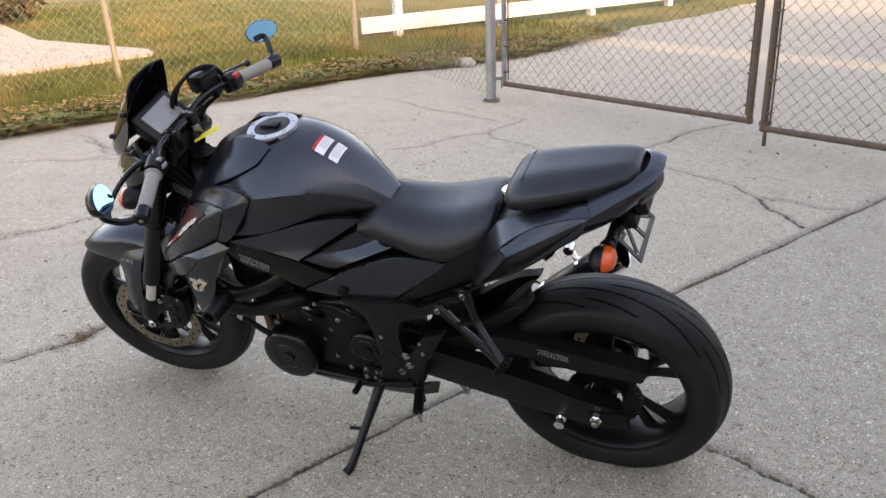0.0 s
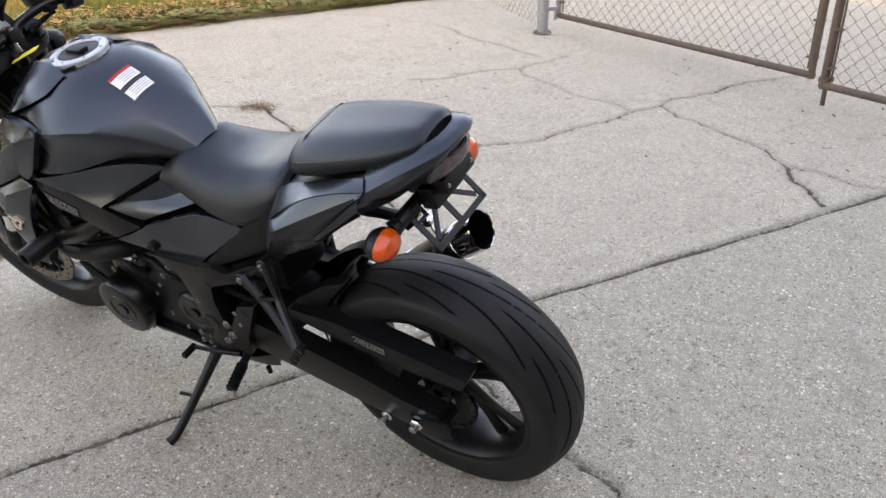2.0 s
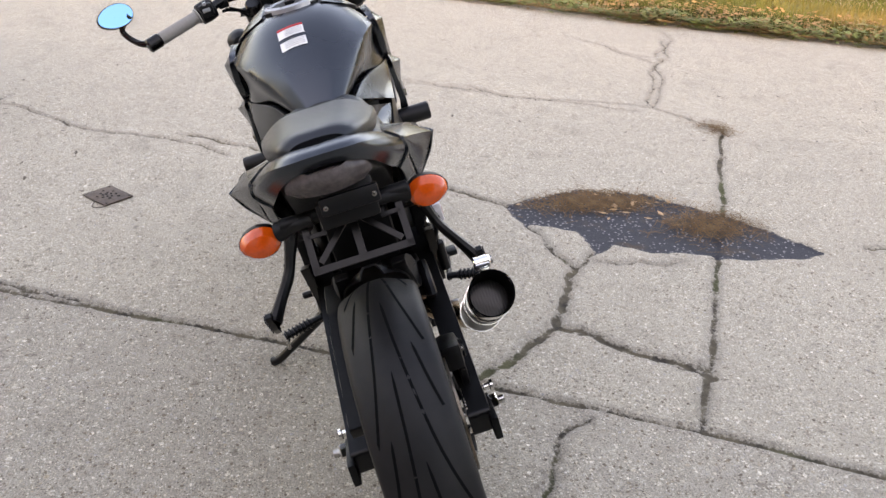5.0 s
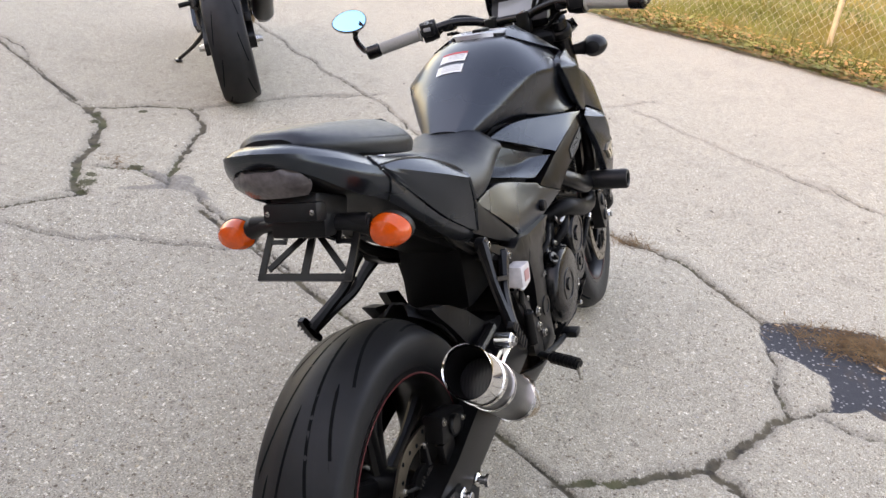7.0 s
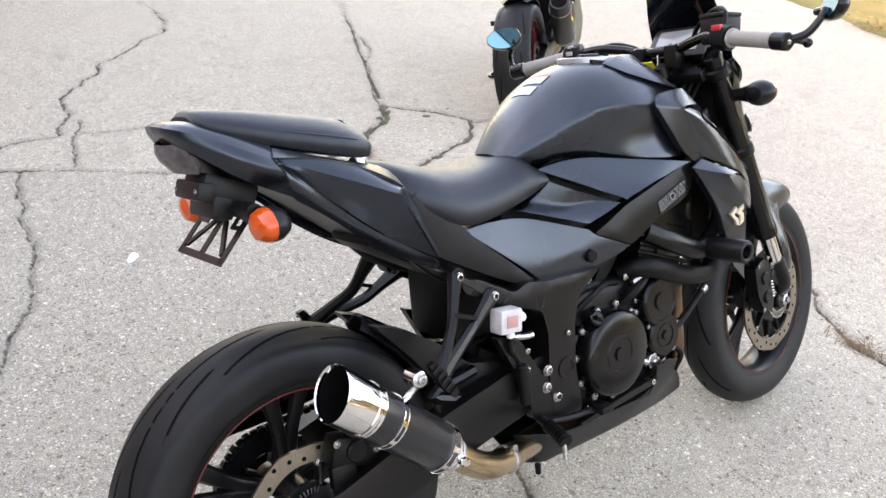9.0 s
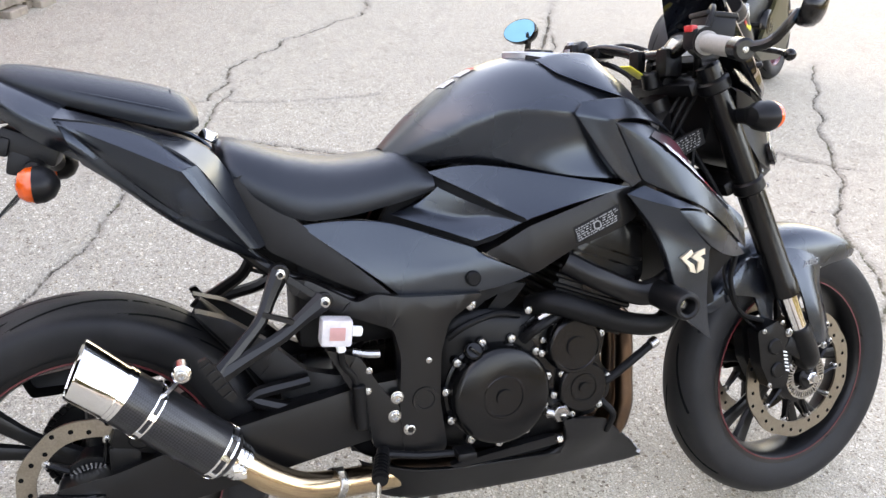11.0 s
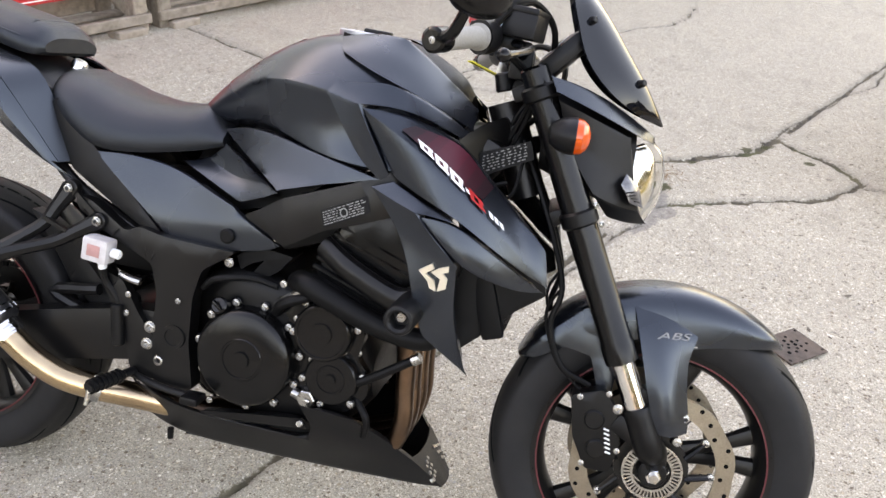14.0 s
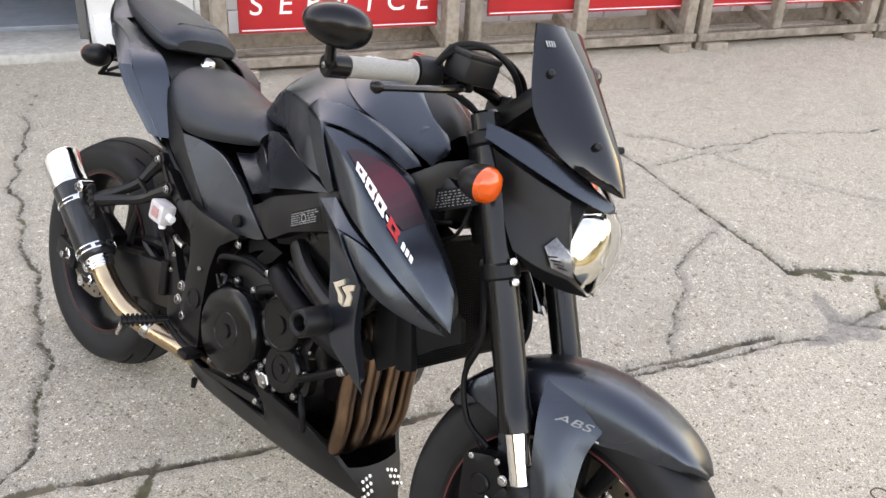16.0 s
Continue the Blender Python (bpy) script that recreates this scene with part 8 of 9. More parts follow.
for s in (1, -1):
    for i in range(3):
        for j in range(3):
            y, f = s * (0.026 + 0.011 * i + 0.003 * j), 0.30 + 0.17 * j + 0.05 * i
            x, z = 1.019 + 0.056 * f - 0.10 * abs(y) ** 1.1, 0.234 - 0.066 * f + 0.05 * abs(y)
            bm = B()
            cyl(bm, (x - 0.003, y, z - 0.003), (x + 0.0028, y, z + 0.0028), 0.0042, None, 6)
            part("hexagon_vent", bm, M_STEEL, bridge)
bm = B()
surf(bm, [[(1.055, -0.032, 0.168), (1.03, -0.016, 0.160), (1.02, 0, 0.157), (1.03, 0.016, 0.160), (1.055, 0.032, 0.168)],
          [(0.92, -0.076, 0.182), (0.90, -0.045, 0.166), (0.89, 0, 0.162), (0.90, 0.045, 0.166), (0.92, 0.076, 0.182)],
          [(0.55, -0.090, 0.187), (0.55, -0.05, 0.17), (0.55, 0, 0.165), (0.55, 0.05, 0.17), (0.55, 0.090, 0.187)]], 0.004, 4, 4)
part("belly_floor", bm, M_PLASTIC, bike, "black belly pan floor")
# side stand, left: down to the concrete
bm = B()
foot = Vector((0.662, 0.368, 0.118))
tube(bm, [(0.615, 0.125, 0.285), (0.618, 0.15, 0.27), (0.632, 0.23, 0.21), (0.648, 0.33, 0.142), foot + Vector((-0.004, -0.008, 0.012))], [0.018, 0.016, 0.0125, 0.012, 0.013], 12, 4)
stand = part("side_stand", bm, M_FRAME, bike, "black side stand resting on the ground")
bm = B()
fm = Matrix.Translation(foot) @ Matrix.Rotation(radians(LEAN), 4, "X")
box(bm, (0.012, 0, -0.002), (0.075, 0.045, 0.012), 0.004, (0, 0, 14), fm)
part("stand_foot", bm, M_CAST, stand, "flat steel stand foot")
bm = B()
tube(bm, [(0.64, 0.25, 0.196), (0.675, 0.262, 0.205)], 0.005, 8, 0)
part("stand_tang", bm, M_FRAME, stand)
bm = B()
shell(bm, [(0.59, 0.33), (0.66, 0.34), (0.67, 0.29), (0.63, 0.26), (0.58, 0.29)], lambda x, z: 0.145, 0.04, 0.005, 0.05, 0.008, 1)
sb = part("stand_bracket", bm, M_FRAME, bike, "black stand bracket")
for x, z in ((0.60, 0.32), (0.65, 0.325), (0.655, 0.295)):
    bolt(sb, x, 0.145, z, 1.3)
# gear lever, left; brake pedal, right
bm = B()
tube(bm, [(0.50, 0.165, 0.325), (0.58, 0.172, 0.31), (0.66, 0.178, 0.30)], 0.006, 8, 4)
cyl(bm, (0.66, 0.172, 0.30), (0.66, 0.215, 0.30), 0.0095, None, 12, 0.002)
tube(bm, [(0.52, 0.158, 0.37), (0.60, 0.155, 0.40)], 0.004, 8, 0)
part("gear_lever", bm, M_CAST, bike, "black gear lever")
bm = B()
tube(bm, [(0.47, -0.168, 0.33), (0.54, -0.178, 0.32), (0.60, -0.185, 0.318)], 0.007, 8, 4)
box(bm, (0.615, -0.195, 0.32), (0.035, 0.04, 0.016), 0.005)
part("brake_pedal", bm, M_CAST, bike, "black rear brake pedal")

# small hoses, unions and screws round the engine
for s in (1, -1):
    for pts, r in (([(0.60, s * 0.150, 0.52), (0.63, s * 0.165, 0.545), (0.69, s * 0.150, 0.555), (0.74, s * 0.140, 0.545)], 0.0065), ([(0.745, s * 0.148, 0.50), (0.765, s * 0.165, 0.525), (0.80, s * 0.160, 0.54), (0.83, s * 0.150, 0.555)], 0.010), ([(0.91, s * 0.140, 0.36), (0.935, s * 0.150, 0.33), (0.93, s * 0.135, 0.29)], 0.007)):
        bm = B()
        tube(bm, pts, r, 10, 5)
        part("engine_hose", bm, M_DARK, bike, "short black engine hose")
    for x, y, z, k in ((0.645, 0.146, 0.575, 1.5), (0.755, 0.150, 0.555, 1.1), (0.785, 0.150, 0.495, 0.9), (0.905, 0.140, 0.45, 1.0), (0.90, 0.140, 0.345, 1.0), (0.80, 0.145, 0.345, 1.2), (0.625, 0.148, 0.30, 1.0), (0.56, 0.168, 0.49, 0.9)):
        bolt(bike, x, s * y, z, k)
    for x0, z0, x1, z1 in ((0.79, 0.355, 0.83, 0.345), (0.775, 0.535, 0.80, 0.555)):
        bm = B()
        cyl(bm, (x0, s * 0.152, z0), (x1, s * 0.158, z1), 0.009, None, 14, 0.002)
        part("hose_clip", bm, M_STEEL, bike, "steel hose clip")

# ---- the building behind: garage, painted block wall ----
BO, BU = Vector((-1.95, 1.80, 0)), Vector((0.425, 0.905, 0)).normalized()
BN = Vector((-BU.y, BU.x, 0))
BM = Matrix((( BU.x, BN.x, 0, BO.x), (BU.y, BN.y, 0, BO.y), (0, 0, 1, 0), (0, 0, 0, 1)))   # x along the wall, y into the building
M_WALL = mat("white_block_paint", (0.74, 0.73, 0.70), 0.6, 0, 0.4, 0.08, 12, 0.3, 150, second=(0.58, 0.56, 0.52), second_scale=3, second_amount=0.5, rand=0.06)
M_ROOFM = mat("roof_dark", (0.12, 0.115, 0.11), 0.8, 0, 0.3, 0.2, 10)
M_GFLOOR = mat("garage_floor", (0.20, 0.22, 0.24), 0.35, 0, 0.5, 0.15, 10, 0.1, 60, second=(0.13, 0.14, 0.15), second_scale=1.5)
M_INSIDE = mat("garage_inside", (0.30, 0.29, 0.28), 0.8, 0, 0.3, 0.15, 6)
M_SILL = mat("worn_sill", (0.40, 0.38, 0.34), 0.8, 0, 0.3, 0.2, 25, 0.4, 120, second=(0.28, 0.26, 0.23), second_scale=5)
M_WOOD = mat("weathered_pallet_wood", (0.23, 0.185, 0.145), 0.85, 0, 0.2, 0.3, 30, 0.5, 120, second=(0.34, 0.29, 0.24), second_scale=9, second_amount=0.7, rand=0.22)
M_SIGN = mat("red_sign_paint", (0.50, 0.022, 0.025), 0.35, 0, 0.5, 0.1, 6, second=(0.40, 0.02, 0.02), second_scale=2)
M_SIGNW = mat("white_sign_paint", (0.80, 0.78, 0.75), 0.4, 0, 0.5, 0.05, 6)


def slab(name, c, s, material, label="", category="", kind="structure", bev=0.01, parent=None):
    bm = B()
    box(bm, c, s, bev)
    ob = part(name, bm, material, parent, "", BM if parent is None else None)
    return tagged(ob, label, category, "", kind) if category else ob


H = 4.0
wall_main = slab("wall_east", (6.63, 0.93, H / 2), (14.74, 0.22, H), M_WALL, "white painted block wall behind the racks", "wall")
slab("wall_south", (-5.82, 0.93, H / 2), (2.64, 0.22, H), M_WALL, "white painted block wall beside the garage opening", "wall")
slab("wall_lintel", (-2.62, 0.93, 3.4), (3.72, 0.22, 1.2), M_WALL, "white painted lintel over the garage opening", "wall")
slab("wall_west", (3.43, 9.0, H / 2), (20.94, 0.2, H), M_INSIDE, "plain back wall of the garage", "wall")
slab("wall_side_1", (-7.04, 5.0, H / 2), (0.2, 7.7, H), M_INSIDE, "plain side wall of the garage", "wall")
slab("wall_side_2", (13.9, 5.0, H / 2), (0.2, 7.7, H), M_INSIDE, "plain side wall of the garage", "wall")
slab("roof", (3.455, 4.95, H + 0.1), (21.19, 8.3, 0.2), M_ROOFM, "flat dark roof", "roof")
slab("garage_floor", (3.43, 5.0, 0.03), (20.7, 7.6, 0.06), M_GFLOOR, "smooth blue-grey garage floor", "floor")
# unseen block, added to cast shade beyond the gate, past the sunlit strip
slab("wall_neighbour", (-9.45, 2.5, 2.1), (3.66, 3.4, 4.2), M_WALL, "plain pale wall of the neighbouring shed", "wall")
slab("door_sill", (-2.62, 0.80, 0.025), (3.74, 0.55, 0.07), M_SILL, "worn concrete sill of the garage opening", "sill", bev=0.02)
slab("trim_1", (-0.775, 0.815, 1.4), (0.05, 0.03, 2.8), M_ROOFM, "dark steel edge of the garage opening", "trim")
# separate painted blocks where the wall shows low down
bm = B()
box(bm, (0, 0, 0), (0.392, 0.03, 0.192), 0.006, (0, 0, 0), None, 1)
BLK = bpy.data.meshes.new("block")
bmesh.ops.recalc_face_normals(bm, faces=bm.faces[:])
bm.to_mesh(BLK)
bm.free()
BLK.materials.append(M_WALL)
for r in range(5):
    for k in range(19):
        x = -0.52 + 0.4 * k + (0.2 if r % 2 else 0.0)
        b = new("block", BLK)
        b.parent = wall_main
        b.matrix_basis = pose(x, 0.812, 0.10 + 0.2 * r)


# ---- timber racks of upright pallets, red signs on them ----
def timber(parent, name, c, s, rot=(0, 0, 0)):
    bm = B()
    box(bm, c, s, 0.006, rot, None, 1)
    for v in bm.verts:
        q = noise.noise_vector(v.co * 3.1) * 0.006
        v.co += q
    return part(name, bm, M_WOOD, parent)


def rack(u0, u1, mids, label, blocks=True):
    e = thing("timber_rack", BM @ pose(u0, 0, 0), label, "pallet rack", "timber racks along the wall")
    w = u1 - u0
    for x in [0.05, w - 0.05]:
        timber(e, "post", (x, 0.05, 0.62), (0.085, 0.09, 1.24))
        timber(e, "post", (x, 0.42, 0.62), (0.085, 0.09, 1.24))
        timber(e, "cross_piece", (x, 0.235, 0.16), (0.06, 0.30, 0.07), (18, 0, 0))
        if blocks:
            timber(e, "block", (x + (0.10 if x < w / 2 else -0.10), 0.0, 0.025), (0.18, 0.12, 0.05))
    for x in mids:
        timber(e, "post", (x - u0, 0.06, 0.62), (0.075, 0.07, 1.14))
        timber(e, "cross_piece", (x - u0, 0.235, 0.15), (0.05, 0.30, 0.07), (15, 0, 0))
    timber(e, "rail", (w / 2, -0.005, 0.088), (w, 0.035, 0.055))
    timber(e, "rail", (w / 2, 0.43, 0.10), (w, 0.035, 0.09))
    timber(e, "rail", (w / 2, 0.30, 0.055), (w, 0.09, 0.025))
    timber(e, "rail", (w / 2, 0.14, 0.045), (w, 0.09, 0.025))
    timber(e, "rail", (w / 2, 0.0, 1.20), (w, 0.035, 0.09))
    return e


rack(-0.13, 1.35, [], "grey weathered timber rack with a red sign")
rack(1.40, 3.12, [2.22], "grey weathered timber rack of upright pallets")
rack(3.14, 4.80, [3.86], "grey weathered timber rack of upright pallets")
rack(4.82, 6.5, [5.7], "grey weathered timber rack of upright pallets")
for u0, u1, z0, txt in ((0.04, 1.24, 0.22, True), (1.58, 4.75, 0.262, False), (4.9, 6.4, 0.262, False)):
    e = thing("shop_sign", BM @ pose(0, 0, 0), "red board sign with white lettering SERVICE" if txt else "long red board sign on the timber rack", "sign")
    bm = B()
    box(bm, ((u0 + u1) / 2, 0.125, z0 + 0.35), (u1 - u0, 0.02, 0.70), 0.004)
    part("board", bm, M_SIGN, e)
    for dz in (0.018, 0.682):
        bm = B()
        box(bm, ((u0 + u1) / 2, 0.1135, z0 + dz), (u1 - u0 - 0.03, 0.003, 0.006), 0)
        part("border_line", bm, M_SIGNW, e)
    if txt:
        for k, ch in enumerate("SERVICE"):
            x = 0.135 + 0.166 * k
            o = lettering(ch, 0.17, M_SIGNW, e, pose(x, 0.114, 0.375, 90, 0, 0), 0.002, "letter", 0.12)
            for v in o.data.vertices:
                v.co.x *= 1.02
                v.co.x += 0.0

# ---- second motorcycle, standing further off ----
H2 = math.atan2(0.91, 1.20)
B2 = Matrix.Translation((2.62, 2.22, 0)) @ Matrix.Rotation(H2, 4, "Z") @ pose(0, 0, 0, -13, 0, 0)
bike2 = thing("motorcycle", B2, "parked black and yellow sports motorcycle with dark red wheels", "motorcycle")
M_REDRIM = mat("dark_red_wheel", (0.16, 0.012, 0.022), 0.22, 0.4, 0.5, 0.1, 20, coat=0.6)
M_YEL2 = mat("olive_yellow_paint", (0.040, 0.036, 0.012), 0.35, 0.0, 0.5, 0.3, 8, second=(0.012, 0.012, 0.012), second_scale=3)
M_MUF2 = mat("grey_muffler", (0.05, 0.048, 0.045), 0.4, 0.6, 0.5, 0.15, 30)
bike_first, bike = bike, bike2
w2 = wheel("rear_wheel", "dark red rear wheel with slick tyre", 0.318, 0.098, 0.218, 0.08, Matrix.Translation((0, 0, 0.308)), [(8, [[(0.0, 0.05), (0.4, 0.065), (0.8, 0.08)], [(0.5, -0.05), (0.9, -0.065), (1.3, -0.08)]])])
w3 = wheel("front_wheel", "dark red front wheel", 0.30, 0.061, 0.218, 0.05, Matrix.Translation((1.44, 0, 0.292)), FRONT_PAT)
for w in (w2, w3):
    for c in w.children:
        if c.name.split(".")[0] in ("rim", "spoke", "rim_stripe"):
            c.data.materials.clear()
            c.data.materials.append(M_REDRIM)
petal_disc(w2, -0.085, 0.075, 0.108, 0.072, 5, 8)
petal_disc(w3, -0.07, 0.12, 0.155, 0.115, 8, 10)
petal_disc(w3, 0.07, 0.12, 0.155, 0.115, 8, 10)
for s in (1, -1):
    bm = B()
    shell(bm, [(0.56, 0.46), (0.35, 0.44), (0.12, 0.38), (-0.06, 0.345), (-0.065, 0.275), (0.10, 0.275), (0.35, 0.32), (0.56, 0.36)], lambda x, z: 0.135, 0.04, 0.01, 0.06, 0.012, s)
    part("swingarm", bm, M_FRAME, bike2, "black swingarm")
    bm = B()
    cyl(bm, (0, s * 0.13, 0.308), (0, s * 0.165, 0.308), 0.02, 0.014, 6, 0.002)
    part("axle_nut", bm, M_STEEL, bike2)
    bm = B()
    cyl(bm, (0.08, s * 0.13, 0.28), (0.08, s * 0.17, 0.28), 0.012, None, 16, 0.002)
    part("paddock_bobbin", bm, M_STEEL, bike2)
    bm = B()
    shell(bm, [(0.48, 0.32), (0.62, 0.25), (0.95, 0.20), (1.10, 0.22), (1.16, 0.34), (1.05, 0.45), (1.08, 0.60), (1.22, 0.72), (1.20, 0.86), (1.0, 0.85), (0.86, 0.70), (0.80, 0.52), (0.62, 0.40)], lambda x, z: 0.20 + 0.05 * max(0, z - 0.4) - 0.1 * max(0, 0.35 - z), 0.02, 0.006, 0.06, 0.02, s)
    part("lower_fairing", bm, M_YEL2 if s < 0 else M_PAINT, bike2, "olive yellow lower fairing" if s < 0 else "black fairing")
    bm = B()
    shell(bm, [(0.30, 0.82), (0.50, 0.78), (0.86, 0.72), (0.98, 0.86), (0.80, 0.98), (0.60, 0.90)], lambda x, z: 0.19 - max(0, 0.5 - x) * 0.2, 0.05, 0.01, 0.06, 0.02, s)
    part("tank_side", bm, M_PAINT, bike2)
    bm = B()
    tube(bm, [(1.18, s * 0.10, 0.86), (1.31, s * 0.10, 0.60), (1.44, s * 0.10, 0.292)], [0.028, 0.027, 0.024], 16, 0)
    part("fork_leg", bm, M_ENGINE, bike2)
    bm = B()
    tube(bm, [(0.40, s * 0.16, 0.47), (0.39, s * 0.24, 0.465)], 0.014, 10, 0)
    part("footpeg", bm, M_CAST, bike2)
    bm = B()
    tube(bm, [(0.46, s * 0.14, 0.56), (0.42, s * 0.15, 0.50), (0.38, s * 0.16, 0.44)], [0.02, 0.025, 0.02], 10, 4)
    box(bm, (0.42, s * 0.15, 0.49), (0.10, 0.02, 0.12), 0.01, (0, 30, 0))
    part("footrest_bracket", bm, M_STEEL if s < 0 else M_FRAME, bike2)
bm = B()
loft(bm, [(0.50, [(0, 0.56), (0.12, 0.55), (0.15, 0.42), (0.10, 0.28), (0, 0.26)]), (0.75, [(0, 0.66), (0.15, 0.64), (0.17, 0.42), (0.12, 0.24), (0, 0.22)]), (1.02, [(0, 0.66), (0.15, 0.62), (0.16, 0.45), (0.12, 0.26), (0, 0.24)])], 3, 3)
part("engine", bm, M_CAST, bike2, "black engine")
round_cover("clutch_cover", 0.72, 0.42, 0.085, 0.15, 0.20, "round clutch cover").parent = bike2
bm = B()
loft(bm, [(0.0, [(0, 0.95), (0.06, 0.94), (0.08, 0.90), (0.05, 0.84), (0, 0.83)]), (0.25, [(0, 0.90), (0.10, 0.88), (0.13, 0.80), (0.09, 0.68), (0, 0.66)]), (0.50, [(0, 0.82), (0.12, 0.81), (0.14, 0.76), (0.11, 0.62), (0, 0.60)])], 4, 3)
part("tail_unit", bm, M_PAINT, bike2, "black tail unit")
bm = B()
loft(bm, [(0.45, [(0, 0.86), (0.10, 0.84), (0.15, 0.78), (0.12, 0.70), (0, 0.70)]), (0.75, [(0, 1.0), (0.12, 0.98), (0.18, 0.88), (0.14, 0.74), (0, 0.74)]), (1.05, [(0, 0.94), (0.12, 0.92), (0.16, 0.84), (0.12, 0.76), (0, 0.76)])], 4, 3)
part("fuel_tank", bm, M_PAINT, bike2, "black fuel tank")
bm = B()
loft(bm, [(1.05, [(0, 1.0), (0.10, 0.98), (0.17, 0.88), (0.14, 0.74), (0, 0.72)]), (1.30, [(0, 0.98), (0.09, 0.96), (0.15, 0.86), (0.12, 0.74), (0, 0.72)]), (1.46, [(0, 0.86), (0.05, 0.85), (0.08, 0.80), (0.05, 0.75), (0, 0.74)])], 4, 3)
part("nose_fairing", bm, M_PAINT, bike2, "black nose fairing")
bm = B()
grid = []
for a, w, r in ((35, 0.07, 0.338), (60, 0.09, 0.340), (85, 0.09, 0.342), (100, 0.06, 0.345)):
    t = radians(a)
    grid.append([((r - 0.05 * max(0, abs(u) - 0.5)) * math.cos(t), u * w, 0.308 + (r - 0.05 * max(0, abs(u) - 0.5)) * math.sin(t)) for u in (-1, -0.6, 0, 0.6, 1)])
surf(bm, grid, 0.004, 4, 3)
part("rear_hugger", bm, M_PLASTIC, bike2, "black hugger")
m0, m1 = Vector((0.28, -0.20, 0.345)), Vector((-0.03, -0.225, 0.620))
md = m1 - m0
bm = B()
tube(bm, [m0, m0 + md * 0.04, m0 + md * 0.14, m0 + md * 0.86, m0 + md * 0.98], [0.028, 0.038, 0.058, 0.058, 0.048], 24, 0)
mu2 = part("muffler", bm, M_MUF2, bike2, "grey tapered muffler with a yellow sticker")
# dark end cap paints the shade inside the muffler's mouth
bm = B()
tube(bm, [m0 + md * 0.97, m0 + md * 0.985], [0.041, 0.041], 24, 0)
part("muffler_core", bm, M_HOLLOW, mu2)
for f in (0.16, 0.82):
    bm = B()
    tube(bm, [m0 + md * (f - 0.012), m0 + md * (f + 0.012)], [0.0592, 0.0592], 28, 0)
    part("muffler_band", bm, M_STEEL, mu2)
bm = B()
c = m0 + md * 0.55
shell(bm, [(c.x - 0.055, c.z + 0.035), (c.x + 0.01, c.z + 0.005), (c.x + 0.0, c.z - 0.015), (c.x - 0.062, c.z + 0.016)], lambda x, z: 0.273, 0.004, 0.0005, 0.05, 0.002, -1)
part("muffler_sticker", bm, M_YELLOW, mu2, "yellow sticker")
bm = B()
shell(bm, [(c.x - 0.085, c.z + 0.052), (c.x - 0.057, c.z + 0.037), (c.x - 0.064, c.z + 0.018), (c.x - 0.09, c.z + 0.035)], lambda x, z: 0.274, 0.004, 0.0005, 0.05, 0.002, -1)
part("muffler_sticker", bm, M_RED, mu2, "red sticker")
bm = B()
tube(bm, [m0, (0.42, -0.16, 0.36), (0.55, -0.10, 0.26), (0.75, -0.05, 0.23)], 0.026, 16, 5)
part("exhaust_pipe", bm, M_BRONZE, bike2, "exhaust pipe")
bm = B()
box(bm, (0.09, -0.115, 0.40), (0.09, 0.04, 0.05), 0.01, (0, 20, 0))
part("rear_caliper", bm, M_CAST, bike2)
bm = B()
box(bm, (0.20, 0.085, 0.42), (0.50, 0.03, 0.05), 0.01, (0, -8, 0))
part("chain_guard", bm, M_PLASTIC, bike2)
CH = B()
for k in range(60):
    f_ = k / 60
    z0_ = 0.308 - 0.095
    box(CH, (0.56 * f_, 0.08, z0_ + 0.17 * f_ - 0.015 * math.sin(math.pi * f_)), (0.011, 0.016 if k % 2 else 0.010, 0.012), 0, (0, -17, 0))
part("chain", CH, M_CAST, bike2)
bm = B()
lathe(bm, [(0.076, 0.05), (0.076, 0.094), (0.082, 0.094), (0.082, 0.05)], 80, (0, 0, 0.308), wave=lambda t, y, r: 1 + (0.03 * math.sin(t * 42) if r > 0.08 else 0), closed=True)
part("sprocket", bm, M_CAST, bike2)
bm = B()
tube(bm, [(0.60, 0.13, 0.27), (0.66, 0.24, 0.17), (0.735, 0.345, 0.095)], [0.015, 0.012, 0.011], 10, 4)
box(bm, (0.745, 0.352, 0.088), (0.08, 0.04, 0.012), 0.004, (13, 0, 10))
part("side_stand", bm, M_FRAME, bike2, "black side stand")
bike = bike_first

# ---- fence and gates ----
M_GALV = mat("galvanised_steel", (0.36, 0.37, 0.38), 0.45, 0.8, 0.5, 0.12, 40, 0.1, 200, second=(0.26, 0.25, 0.24), second_scale=6)
M_RUST = mat("rusty_brown_paint", (0.115, 0.082, 0.062), 0.65, 0.2, 0.4, 0.25, 40, 0.25, 200, second=(0.20, 0.12, 0.075), second_scale=9)
M_POST = mat("tan_fence_post", (0.38, 0.31, 0.22), 0.6, 0.3, 0.4, 0.15, 30, second=(0.28, 0.22, 0.16), second_scale=5)
M_WIRE = mat("dull_wire", (0.22, 0.20, 0.18), 0.5, 0.6, 0.4, 0.2, 30)
M_WIREL = mat("light_wire", (0.42, 0.39, 0.33), 0.5, 0.5, 0.4, 0.2, 30)


